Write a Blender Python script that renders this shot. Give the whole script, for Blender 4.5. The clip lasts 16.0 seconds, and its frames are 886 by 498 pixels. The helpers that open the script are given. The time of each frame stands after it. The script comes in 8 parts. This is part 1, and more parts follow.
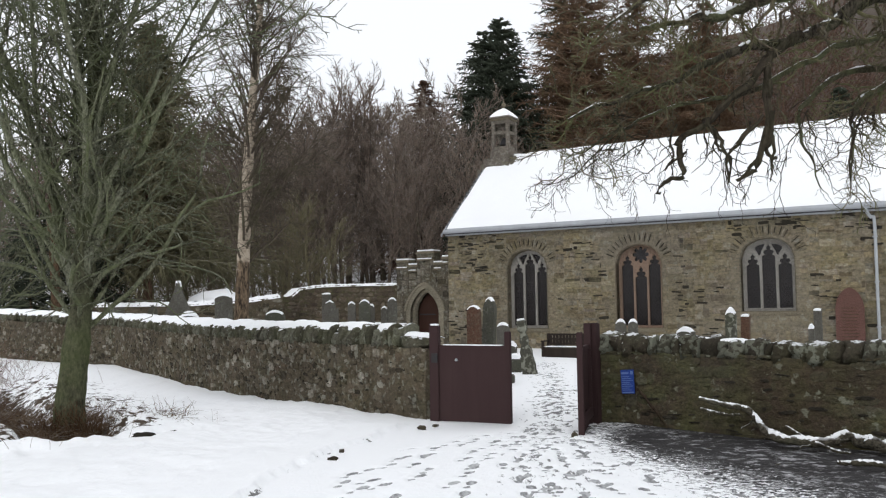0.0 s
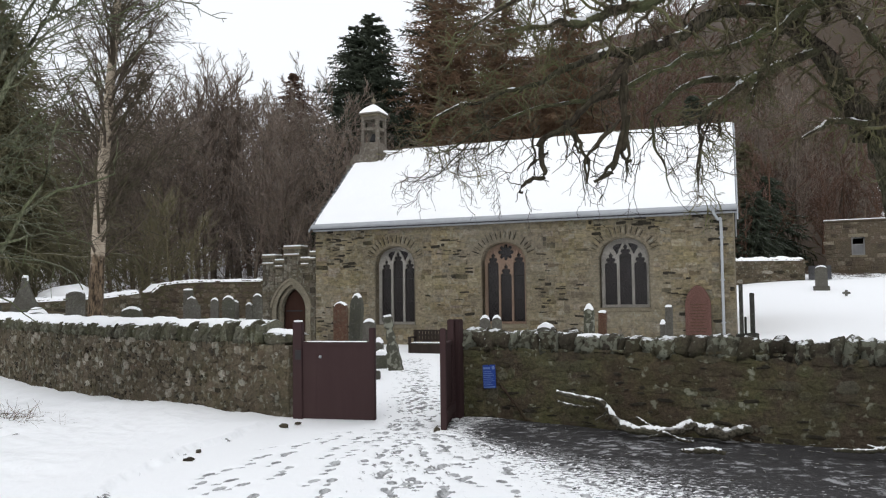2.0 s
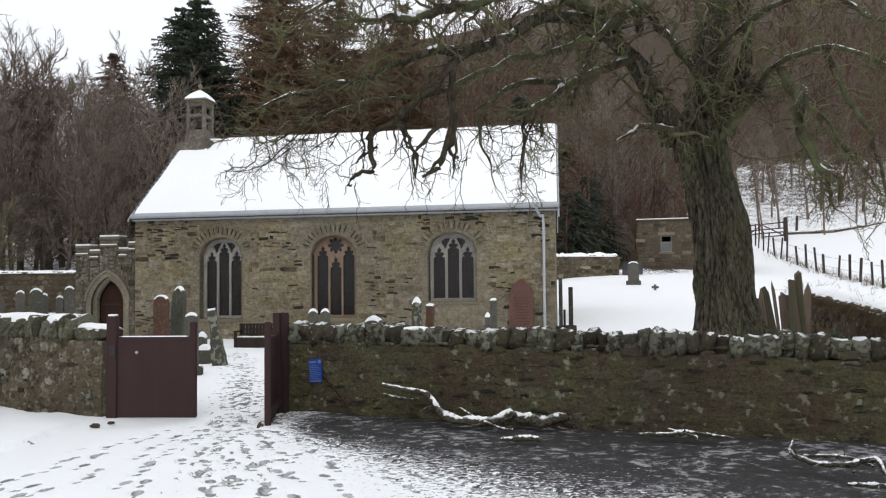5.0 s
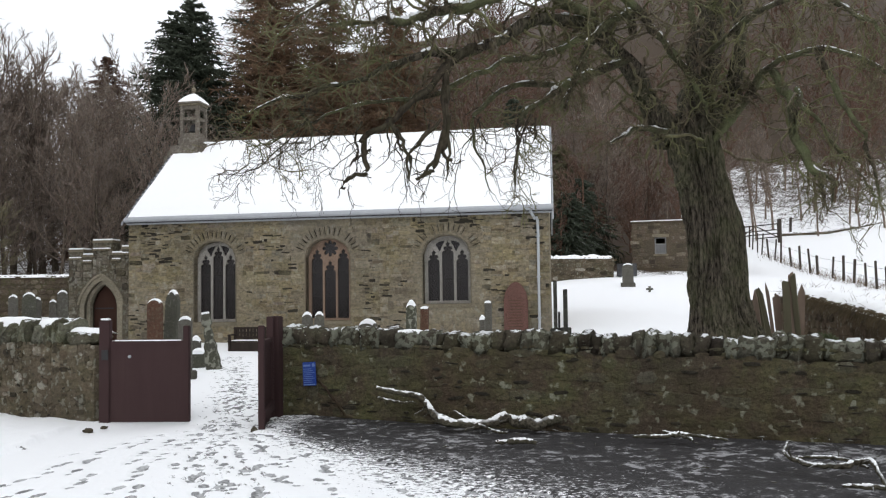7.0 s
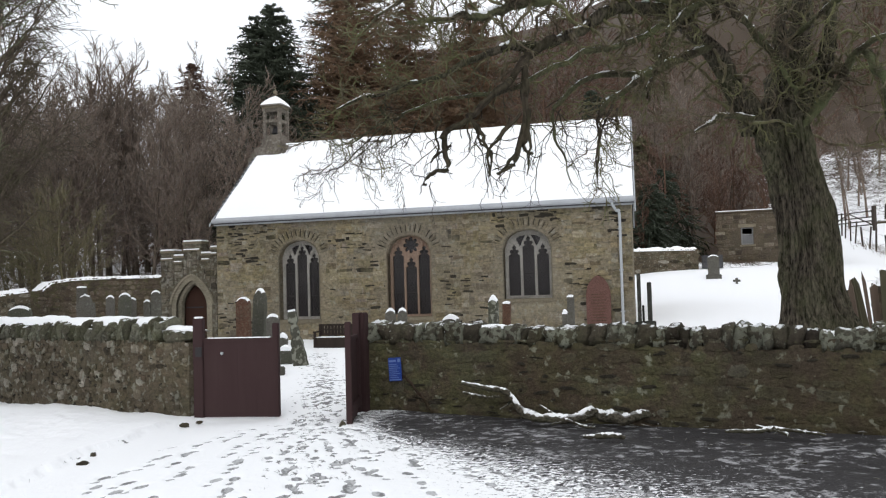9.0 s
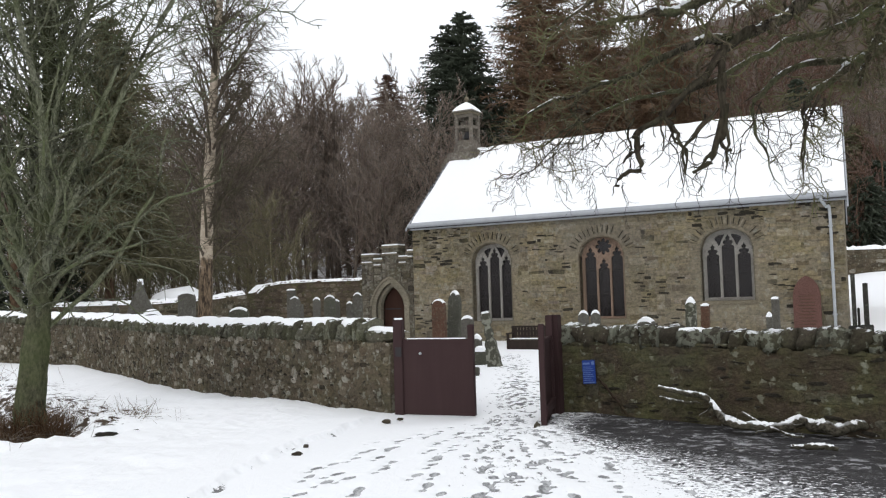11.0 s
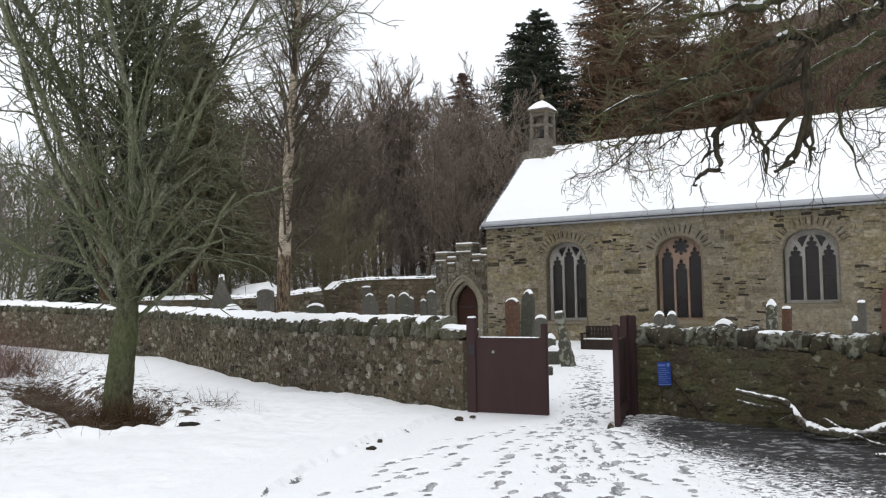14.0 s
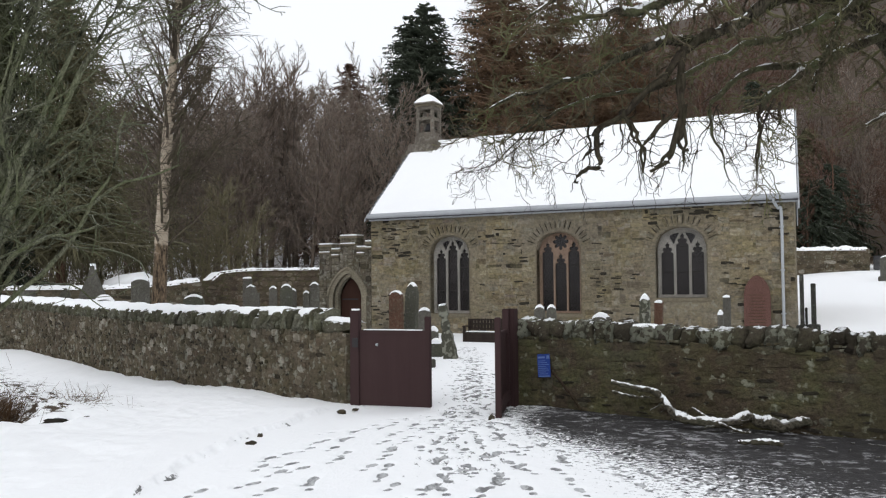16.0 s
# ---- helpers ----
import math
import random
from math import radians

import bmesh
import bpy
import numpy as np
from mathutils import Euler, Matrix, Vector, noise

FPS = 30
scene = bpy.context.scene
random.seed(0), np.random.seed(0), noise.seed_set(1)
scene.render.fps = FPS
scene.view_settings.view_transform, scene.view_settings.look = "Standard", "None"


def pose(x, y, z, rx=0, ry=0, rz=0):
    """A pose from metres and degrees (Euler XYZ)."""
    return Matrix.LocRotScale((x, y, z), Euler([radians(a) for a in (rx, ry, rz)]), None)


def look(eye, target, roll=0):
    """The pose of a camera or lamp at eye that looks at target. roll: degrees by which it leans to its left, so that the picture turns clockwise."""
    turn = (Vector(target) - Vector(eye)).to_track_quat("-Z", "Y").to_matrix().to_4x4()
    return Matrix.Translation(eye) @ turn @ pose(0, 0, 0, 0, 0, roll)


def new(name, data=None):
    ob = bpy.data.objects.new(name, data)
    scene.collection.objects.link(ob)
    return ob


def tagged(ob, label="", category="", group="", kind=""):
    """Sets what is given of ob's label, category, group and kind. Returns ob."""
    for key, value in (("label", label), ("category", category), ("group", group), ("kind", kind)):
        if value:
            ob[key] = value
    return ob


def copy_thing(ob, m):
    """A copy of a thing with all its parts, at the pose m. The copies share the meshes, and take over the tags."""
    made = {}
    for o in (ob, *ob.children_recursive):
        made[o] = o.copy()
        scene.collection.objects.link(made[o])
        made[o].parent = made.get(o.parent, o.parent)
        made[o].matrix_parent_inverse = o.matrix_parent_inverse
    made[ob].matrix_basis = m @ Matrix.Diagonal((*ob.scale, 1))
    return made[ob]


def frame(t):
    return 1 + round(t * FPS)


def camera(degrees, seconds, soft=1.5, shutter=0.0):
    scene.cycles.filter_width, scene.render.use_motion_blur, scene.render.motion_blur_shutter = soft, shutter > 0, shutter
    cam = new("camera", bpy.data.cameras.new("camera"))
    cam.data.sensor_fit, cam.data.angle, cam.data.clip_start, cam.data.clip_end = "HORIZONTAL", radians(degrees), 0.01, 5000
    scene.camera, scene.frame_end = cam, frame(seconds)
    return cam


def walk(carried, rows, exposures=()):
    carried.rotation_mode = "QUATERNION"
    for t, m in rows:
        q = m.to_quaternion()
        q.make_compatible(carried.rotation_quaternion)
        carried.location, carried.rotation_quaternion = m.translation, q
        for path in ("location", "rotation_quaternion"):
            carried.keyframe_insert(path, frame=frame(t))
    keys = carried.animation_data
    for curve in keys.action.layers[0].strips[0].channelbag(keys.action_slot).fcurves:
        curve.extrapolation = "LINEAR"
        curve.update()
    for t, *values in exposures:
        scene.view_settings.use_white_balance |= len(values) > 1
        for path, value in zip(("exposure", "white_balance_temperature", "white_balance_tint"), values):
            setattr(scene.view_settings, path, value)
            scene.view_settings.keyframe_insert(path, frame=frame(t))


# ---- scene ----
cam = camera(54.5, 16.0, 1.2)
PATH = [
    (0, (0.000, 0.000, 1.600), (0.007, 9.980, 2.226), -0.81),
    (0.5, (0.010, -0.004, 1.605), (0.250, 9.973, 2.230), -0.83),
    (1, (0.025, -0.004, 1.606), (0.589, 9.961, 2.230), -0.87),
    (1.5, (0.044, 0.004, 1.602), (1.022, 9.937, 2.209), -0.89),
    (2, (0.061, 0.004, 1.597), (1.569, 9.873, 2.162), -0.71),
    (2.5, (0.077, 0.009, 1.593), (2.107, 9.787, 2.118), -0.50),
    (3, (0.093, 0.003, 1.598), (2.680, 9.651, 2.076), -0.26),
    (3.5, (0.107, 0.008, 1.596), (3.143, 9.525, 2.046), -0.18),
    (4, (0.110, 0.002, 1.595), (3.500, 9.400, 2.036), -0.37),
    (6.5, (0.115, 0.006, 1.596), (3.502, 9.402, 2.087), -0.83),
    (7, (0.126, 0.016, 1.596), (3.578, 9.388, 2.093), -0.79),
    (7.5, (0.126, 0.012, 1.591), (3.642, 9.361, 2.078), -0.75),
    (8, (0.116, 0.011, 1.594), (3.625, 9.363, 2.059), -0.84),
    (8.5, (0.094, 0.015, 1.594), (3.297, 9.477, 2.055), -1.25),
    (9, (0.081, 0.023, 1.589), (2.660, 9.673, 2.054), -1.61),
    (9.5, (0.061, 0.024, 1.586), (2.123, 9.798, 2.059), -1.58),
    (10, (0.052, 0.006, 1.594), (1.525, 9.885, 2.086), -1.51),
    (12.5, (0.055, -0.147, 1.604), (-0.485, 9.822, 2.182), -1.66),
    (13, (0.059, -0.148, 1.609), (-0.559, 9.816, 2.182), -1.42),
    (13.5, (0.052, -0.150, 1.598), (-0.537, 9.817, 2.161), -1.21),
    (14, (0.052, -0.125, 1.603), (-0.410, 9.849, 2.149), -0.94),
    (14.5, (0.050, -0.111, 1.604), (-0.056, 9.875, 2.125), -0.78),
    (15, (0.040, -0.099, 1.602), (0.337, 9.885, 2.093), -0.68),
    (15.5, (0.034, -0.098, 1.604), (0.613, 9.874, 2.075), -0.60),
    (16, (0.037, -0.097, 1.603), (0.919, 9.854, 2.046), -0.47),
]
EXPOSURES = [(0.0, -0.09, 6420, 10), (3.0, -0.09, 6420, 10), (7.0, -0.04, 6420, 10), (8.5, 0.0, 6420, 10), (10.0, 0.0, 6420, 10), (12.5, -0.05, 6420, 10), (14.5, -0.07, 6420, 10), (15.5, -0.1, 6420, 10), (16.0, -0.1, 6420, 10)]
walk(cam, [(t, look(eye, target, roll)) for t, eye, target, roll in PATH], EXPOSURES)

# ---- light: a bright overcast winter sky ----
world = bpy.data.worlds.new("overcast_sky")
scene.world = world
world.use_nodes = True
wt = world.node_tree
wt.nodes.clear()
w_out = wt.nodes.new("ShaderNodeOutputWorld")
w_bg = wt.nodes.new("ShaderNodeBackground")
w_sky = wt.nodes.new("ShaderNodeTexSky")
w_sky.sky_type, w_sky.sun_disc = "NISHITA", False
w_sky.sun_elevation, w_sky.sun_rotation = radians(35), radians(200)
w_dim = wt.nodes.new("ShaderNodeVectorMath")
w_dim.operation = "SCALE"
w_dim.inputs["Scale"].default_value = 0.05
w_mix = wt.nodes.new("ShaderNodeMixRGB")
w_mix.inputs[0].default_value = 0.93
w_mix.inputs[2].default_value = (0.98, 1.0, 1.035, 1)
wt.links.new(w_sky.outputs[0], w_dim.inputs[0])
wt.links.new(w_dim.outputs[0], w_mix.inputs[1])
wt.links.new(w_mix.outputs[0], w_bg.inputs[0])
wt.links.new(w_bg.outputs[0], w_out.inputs[0])
w_bg.inputs[1].default_value = 1.15

sun = new("sun", bpy.data.lights.new("sun", "SUN"))
sun.data.energy, sun.data.angle, sun.data.color = 0.5, radians(25), (1.0, 0.985, 0.97)
sun.matrix_world = look((-20, -55, 45), (0, 0, 0))


# ---- materials ----
class Mat:
    """A small builder for node materials."""

    def __init__(self, name, rough=0.85, spec=0.3, metal=0.0):
        self.m = bpy.data.materials.new(name)
        self.m.use_nodes = True
        self.t = self.m.node_tree
        self.b = self.t.nodes["Principled BSDF"]
        self.b.inputs["Roughness"].default_value = rough
        self.b.inputs["Specular IOR Level"].default_value = spec
        self.b.inputs["Metallic"].default_value = metal
        self.where = self.node("ShaderNodeNewGeometry").outputs["Position"]
        self.normal = self.t.nodes[-1].outputs["Normal"]
        self.island = self.t.nodes[-1].outputs["Random Per Island"]

    def node(self, kind, **attrs):
        n = self.t.nodes.new(kind)
        for k, v in attrs.items():
            setattr(n, k, v)
        return n

    def link(self, a, b):
        self.t.links.new(a, b)

    def put(self, value, socket):
        if isinstance(value, (int, float)):
            socket.default_value = value
        elif isinstance(value, tuple):
            socket.default_value = (*value, 1) if len(value) == 3 and len(socket.default_value) == 4 else value
        else:
            self.link(value, socket)

    def noise(self, scale, detail=4.0, rough=0.6, stretch=None, local=False):
        n = self.node("ShaderNodeTexNoise")
        n.inputs["Scale"].default_value, n.inputs["Detail"].default_value, n.inputs["Roughness"].default_value = scale, detail, rough
        source = self.where
        if local:
            source = self.node("ShaderNodeTexCoord").outputs["Object"]
        if stretch:
            mp = self.node("ShaderNodeMapping")
            mp.inputs["Scale"].default_value = stretch
            self.link(source, mp.inputs["Vector"])
            source = mp.outputs[0]
        self.link(source, n.inputs["Vector"])
        return n.outputs["Fac"]

    def voronoi(self, scale, feature="F1", out="Distance", stretch=None):
        n = self.node("ShaderNodeTexVoronoi", feature=feature)
        n.inputs["Scale"].default_value = scale
        source = self.where
        if stretch:
            mp = self.node("ShaderNodeMapping")
            mp.inputs["Scale"].default_value = stretch
            self.link(source, mp.inputs["Vector"])
            source = mp.outputs[0]
        self.link(source, n.inputs["Vector"])
        return n.outputs[out]

    def ramp(self, value, *stops):
        n = self.node("ShaderNodeValToRGB")
        stops = stops if len(stops) > 1 else (stops[0], (1.0, stops[0][1]))
        e = n.color_ramp.elements
        while len(e) < len(stops):
            e.new(0.5)
        for el, (p, c) in zip(e, stops):
            el.position, el.color = p, ((*c, 1) if isinstance(c, tuple) else (c, c, c, 1))
        self.link(value, n.inputs[0])
        return n.outputs[0]

    def mix(self, f, a, b, mode="MIX"):
        n = self.node("ShaderNodeMixRGB", blend_type=mode)
        for v, s in zip((f, a, b), n.inputs):
            self.put(v, s)
        return n.outputs[0]

    def math(self, op, a, b=0.0, clamp=False):
        n = self.node("ShaderNodeMath", operation=op, use_clamp=clamp)
        self.put(a, n.inputs[0])
        self.put(b, n.inputs[1])
        return n.outputs[0]

    def axis(self, vec, k):
        n = self.node("ShaderNodeSeparateXYZ")
        self.link(vec, n.inputs[0])
        return n.outputs[k]

    def attr(self, name):
        return self.node("ShaderNodeAttribute", attribute_name=name).outputs["Fac"]

    def random(self):
        return self.node("ShaderNodeObjectInfo").outputs["Random"]

    def piece(self):
        """A random number for each piece, whether an object of its own or an island of a joined mesh."""
        return self.math("FRACT", self.math("ADD", self.math("MULTIPLY", self.random(), 7.31), self.math("MULTIPLY", self.island, 5.17)))

    def bump(self, height, dist=0.02, strength=0.6):
        n = self.node("ShaderNodeBump")
        n.inputs["Distance"].default_value, n.inputs["Strength"].default_value = dist, strength
        self.link(height, n.inputs["Height"])
        self.link(n.outputs[0], self.b.inputs["Normal"])

    def done(self, colour, rough=None):
        self.put(colour, self.b.inputs["Base Color"])
        if rough is not None:
            self.put(rough, self.b.inputs["Roughness"])
        return self.m


def snow_material():
    m = Mat("snow", 0.7, 0.25)
    big, fine = m.noise(0.5, 5), m.noise(14, 5, 0.65)
    m.bump(m.math("ADD", m.math("MULTIPLY", big, 1.5), m.math("MULTIPLY", fine, 0.35)), 0.05, 0.5)
    return m.done(m.mix(fine, (0.90, 0.91, 0.925), (0.96, 0.965, 0.97)))


def snowy(m, colour, low=0.45, high=0.8, amount=0.5, scale=9):
    """Lays snow on whatever faces up, broken by noise."""
    up = m.axis(m.normal, 2)
    patch = m.noise(scale, 4)
    lie = m.ramp(m.math("ADD", up, m.math("MULTIPLY", m.math("SUBTRACT", patch, 0.5), 1.2)), (low, 0.0), (high, 1.0))
    return m.mix(m.math("MULTIPLY", lie, amount), colour, (0.86, 0.875, 0.89))


def rubble_material(name, cols, moss=0.3, moss_col=(0.10, 0.11, 0.05), lichen=0.25, snow=0.0, scale=1.0, vary=0.5, dark=0.0, lichen_col=(0.42, 0.43, 0.36), patch=None, lichen_size=11.0, by_piece=0.12, spot=0.58, streak=0.0):
    """Stone: a colour for each piece, grain, moss in blots, lichen in spots; dark: the share of blackened pieces."""
    m = Mat(name, 0.92, 0.15)
    r = m.piece()
    n = len(cols)
    stops = [(dark + 0.02 + (0.98 - dark) * i / max(1, n - 1), c) for i, c in enumerate(cols)]
    if dark:
        stops = [(0.0, (0.022, 0.019, 0.015)), (dark, (0.03, 0.026, 0.02))] + stops
    base = m.ramp(r, *stops)
    grain, fine = m.noise(24 * scale, 6, 0.72), m.noise(70 * scale, 3, 0.6)
    blot = m.noise(2.6 * scale, 6, 0.65)
    c = m.mix(0.85, base, m.ramp(grain, (0.28, 0.3), (0.5, 0.85), (0.72, 1.25)), "MULTIPLY")
    c = m.mix(0.4, c, m.ramp(fine, (0.3, 0.55), (0.7, 1.2)), "MULTIPLY")
    c = m.mix(m.math("MULTIPLY", m.ramp(blot, (0.42, 0.0), (0.62, 1.0)), moss), c, m.mix(0.7, moss_col, m.ramp(grain, (0.3, 0.4), (0.7, 1.3)), "MULTIPLY"))
    if streak:
        band = m.noise(1.0, 6, 0.7, (5.0, 5.0, 19.0))
        c = m.mix(streak, c, m.ramp(band, (0.3, 0.32), (0.44, 0.85), (0.56, 1.05), (0.7, 1.45)), "MULTIPLY")
    if patch:
        c = m.mix(m.math("MULTIPLY", m.ramp(m.noise(0.55 * scale, 4, 0.6), (0.48, 0.0), (0.62, 1.0)), 0.55), c, m.mix(0.6, patch, m.ramp(grain, (0.3, 0.45), (0.7, 1.25)), "MULTIPLY"))
    spots = m.math("ADD", m.noise(lichen_size * scale, 3, 0.5), m.math("MULTIPLY", m.math("SUBTRACT", r, 0.5), by_piece))
    c = m.mix(m.math("MULTIPLY", m.ramp(spots, (spot, 0.0), (spot + 0.07, 1.0)), lichen), c, m.mix(0.5, lichen_col, m.ramp(fine, (0.3, 0.6), (0.7, 1.2)), "MULTIPLY"))
    c = m.mix(m.math("MULTIPLY", m.ramp(m.noise(0.8 * scale, 3), (0.35, 1.0), (0.6, 0.0)), vary), c, m.mix(0.6, c, (0.05, 0.045, 0.035)))
    if snow:
        c = snowy(m, c, 0.92, 1.04, snow, 7)
    m.bump(m.math("ADD", grain, m.math("MULTIPLY", m.noise(9 * scale, 4), 1.5)), 0.032, 1.0)
    return m.done(c)


def bark_material(name, dark, light, moss=(0.10, 0.12, 0.04), moss_amount=0.4, snow=0.6, rough_scale=18.0, stretch=(1, 1, 0.25), spread=0.14, crisp=False):
    m = Mat(name, 0.95, 0.1)
    n = m.noise(rough_scale, 5, 0.65, stretch)
    c = m.mix(m.ramp(n, (0.5 - spread, 0.0), (0.5 + spread, 1.0)), dark, light)
    c = m.mix(m.math("MULTIPLY", m.ramp(m.noise(1.7, 4), (0.4, 0.0), (0.65, 1.0)), moss_amount), c, moss)
    if snow:
        c = snowy(m, c, 0.78, 0.88, snow, 8.0) if crisp else snowy(m, c, 0.62, 0.95, snow, 3.5)
    m.bump(n, 0.05, 1.0)
    return m.done(c)


SNOW = snow_material()
STONE_CHURCH = rubble_material("church_stone", [(0.12, 0.095, 0.062), (0.26, 0.21, 0.13), (0.19, 0.163, 0.112), (0.322, 0.26, 0.16), (0.24, 0.214, 0.165), (0.14, 0.115, 0.079), (0.288, 0.234, 0.143), (0.2, 0.16, 0.105), (0.37, 0.322, 0.24), (0.22, 0.172, 0.138)], 0.45, (0.25, 0.219, 0.112), 0.22, dark=0.03, patch=(0.225, 0.2, 0.162), streak=0.75, scale=0.5)
MORTAR_CHURCH = rubble_material("church_mortar", [(0.242, 0.204, 0.143)], 0.4, (0.242, 0.208, 0.118), 0.25, patch=(0.225, 0.2, 0.16), streak=0.75, scale=0.5)
STONE_LEFT = rubble_material("field_stone", [(0.036, 0.029, 0.021), (0.17, 0.139, 0.097), (0.088, 0.069, 0.047), (0.235, 0.198, 0.143), (0.135, 0.098, 0.069), (0.165, 0.142, 0.101), (0.064, 0.05, 0.036), (0.20, 0.168, 0.121), (0.48, 0.44, 0.37)], 0.45, (0.095, 0.087, 0.042), 0.35, patch=(0.085, 0.066, 0.043), streak=0.8)
MORTAR_LEFT = rubble_material("wall_mortar", [(0.148, 0.12, 0.084)], 0.45, (0.095, 0.086, 0.044), 0.3, patch=(0.095, 0.072, 0.048), streak=0.6)
STONE_RIGHT = rubble_material("mossy_stone", [(0.05, 0.037, 0.025), (0.115, 0.094, 0.063), (0.078, 0.06, 0.041), (0.11, 0.105, 0.062), (0.063, 0.046, 0.033), (0.13, 0.118, 0.083), (0.094, 0.084, 0.054), (0.16, 0.153, 0.118)], 0.6, (0.115, 0.118, 0.05), 0.7, lichen_col=(0.29, 0.295, 0.225), lichen_size=6.5, by_piece=0.09, spot=0.615, patch=(0.06, 0.045, 0.028), streak=0.5)
MORTAR_RIGHT = rubble_material("mossy_mortar", [(0.10, 0.077, 0.052)], 0.75, (0.112, 0.113, 0.049), 0.6, patch=(0.07, 0.05, 0.034), lichen_col=(0.29, 0.295, 0.225), lichen_size=7.5, spot=0.63, streak=0.7)
STONE_COPE = rubble_material("cope_stone", [(0.03, 0.023, 0.017), (0.085, 0.072, 0.052), (0.05, 0.038, 0.027), (0.12, 0.115, 0.088), (0.045, 0.032, 0.024), (0.10, 0.092, 0.068)], 0.3, (0.085, 0.092, 0.042), 0.75, 0.9, lichen_col=(0.23, 0.24, 0.185), lichen_size=15.0, by_piece=0.3, spot=0.54)
COPE_LEFT = rubble_material("west_cope_stone", [(0.055, 0.05, 0.035), (0.17, 0.165, 0.122), (0.11, 0.10, 0.072), (0.21, 0.205, 0.16), (0.08, 0.068, 0.048)], 0.4, (0.11, 0.12, 0.055), 0.6, 0.9, lichen_col=(0.25, 0.26, 0.2), lichen_size=12.0)
STONE_DRESSED = rubble_material("dressed_stone", [(0.265, 0.225, 0.16)], 0.3, (0.19, 0.175, 0.12), 0.15, 0.0, 1.5)
STONE_TRACERY = rubble_material("tracery_stone", [(0.40, 0.375, 0.34)], 0.3, (0.31, 0.285, 0.24), 0.15, 0.0, 1.5)
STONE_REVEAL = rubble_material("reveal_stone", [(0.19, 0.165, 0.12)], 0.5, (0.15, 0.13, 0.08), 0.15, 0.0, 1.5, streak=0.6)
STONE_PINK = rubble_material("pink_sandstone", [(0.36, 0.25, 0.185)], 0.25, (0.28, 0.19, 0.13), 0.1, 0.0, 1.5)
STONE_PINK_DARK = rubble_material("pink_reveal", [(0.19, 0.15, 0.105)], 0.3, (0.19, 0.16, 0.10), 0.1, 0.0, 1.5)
BARK_BIG = bark_material("old_bark", (0.006, 0.005, 0.004), (0.135, 0.115, 0.088), moss=(0.075, 0.09, 0.035), moss_amount=0.35, snow=0.0, rough_scale=24.0, stretch=(1, 1, 0.28), spread=0.15)
BARK_LIMB = bark_material("old_limb_bark", (0.025, 0.02, 0.014), (0.115, 0.10, 0.07), moss=(0.17, 0.195, 0.095), moss_amount=0.7, snow=0.95, rough_scale=30.0, stretch=(1, 1, 1), crisp=True)
TWIG_OLD = bark_material("old_twig", (0.06, 0.047, 0.033), (0.19, 0.155, 0.11), (0.20, 0.215, 0.09), 0.65, 0.1)
# darker copy of the twig bark; backlighting against snow is put into the colour
TWIG_BACKLIT = bark_material("backlit_twig", (0.022, 0.017, 0.013), (0.08, 0.065, 0.048), (0.075, 0.08, 0.04), 0.35, 0.0)
BARK_GREEN = bark_material("mossy_bark", (0.065, 0.065, 0.044), (0.235, 0.24, 0.165), (0.145, 0.172, 0.073), 0.6, 0.12, 30, (1, 1, 0.5))
BARK_OLIVE = bark_material("olive_bark", (0.10, 0.085, 0.05), (0.25, 0.21, 0.135), (0.17, 0.165, 0.08), 0.5, 0.1)


def birch_material():
    """Pale papery bark with dark bands; the old bark at the foot is cracked and brown."""
    m = Mat("birch_bark", 0.85, 0.15)
    band = m.noise(3.0, 6, 0.7, (1.5, 1.5, 6.0))
    pale = m.mix(m.ramp(band, (0.36, 0.0), (0.5, 1.0)), (0.09, 0.065, 0.05), m.mix(m.noise(9, 4), (0.36, 0.29, 0.21), (0.58, 0.50, 0.40)))
    crack = m.noise(16, 5, 0.7, (1, 1, 0.3))
    old = m.mix(m.ramp(crack, (0.4, 0.0), (0.62, 1.0)), (0.03, 0.022, 0.016), (0.22, 0.16, 0.105))
    up = m.math("ADD", m.math("MULTIPLY", m.axis(m.where, 2), 0.34), m.math("MULTIPLY", m.math("SUBTRACT", m.noise(2.2, 4), 0.5), 1.6))
    m.bump(crack, 0.03, 0.7)
    return m.done(m.mix(m.ramp(up, (0.86, 0.0), (1.28, 1.0)), old, pale))


BARK_BIRCH = birch_material()
TWIG_BIRCH = bark_material("birch_twig", (0.06, 0.048, 0.04), (0.165, 0.13, 0.105), moss_amount=0.3, snow=0.0)
BARK_TRUNK = bark_material("woodland_trunk", (0.035, 0.027, 0.023), (0.17, 0.133, 0.11), (0.12, 0.115, 0.065), 0.3, 0.12)
BARK_WOOD = bark_material("woodland_bark", (0.075, 0.057, 0.047), (0.31, 0.238, 0.196), (0.165, 0.15, 0.085), 0.28, 0.14)
LARCH = bark_material("larch_twigs", (0.09, 0.053, 0.034), (0.27, 0.165, 0.104), (0.16, 0.14, 0.07), 0.3, 0.1)
BARK_BROWN = bark_material("larch_bark", (0.055, 0.032, 0.024), (0.20, 0.118, 0.085), moss_amount=0.08, snow=0.12)


def needle_material(name, a, b):
    m = Mat(name, 0.8, 0.15)
    c = m.mix(m.noise(3, 4), a, b)
    return m.done(snowy(m, c, 0.75, 1.0, 0.25, 3))


NEEDLES = needle_material("spruce_needles", (0.026, 0.034, 0.024), (0.075, 0.086, 0.058))
NEEDLES_WARM = needle_material("cypress_needles", (0.085, 0.08, 0.046), (0.21, 0.19, 0.11))


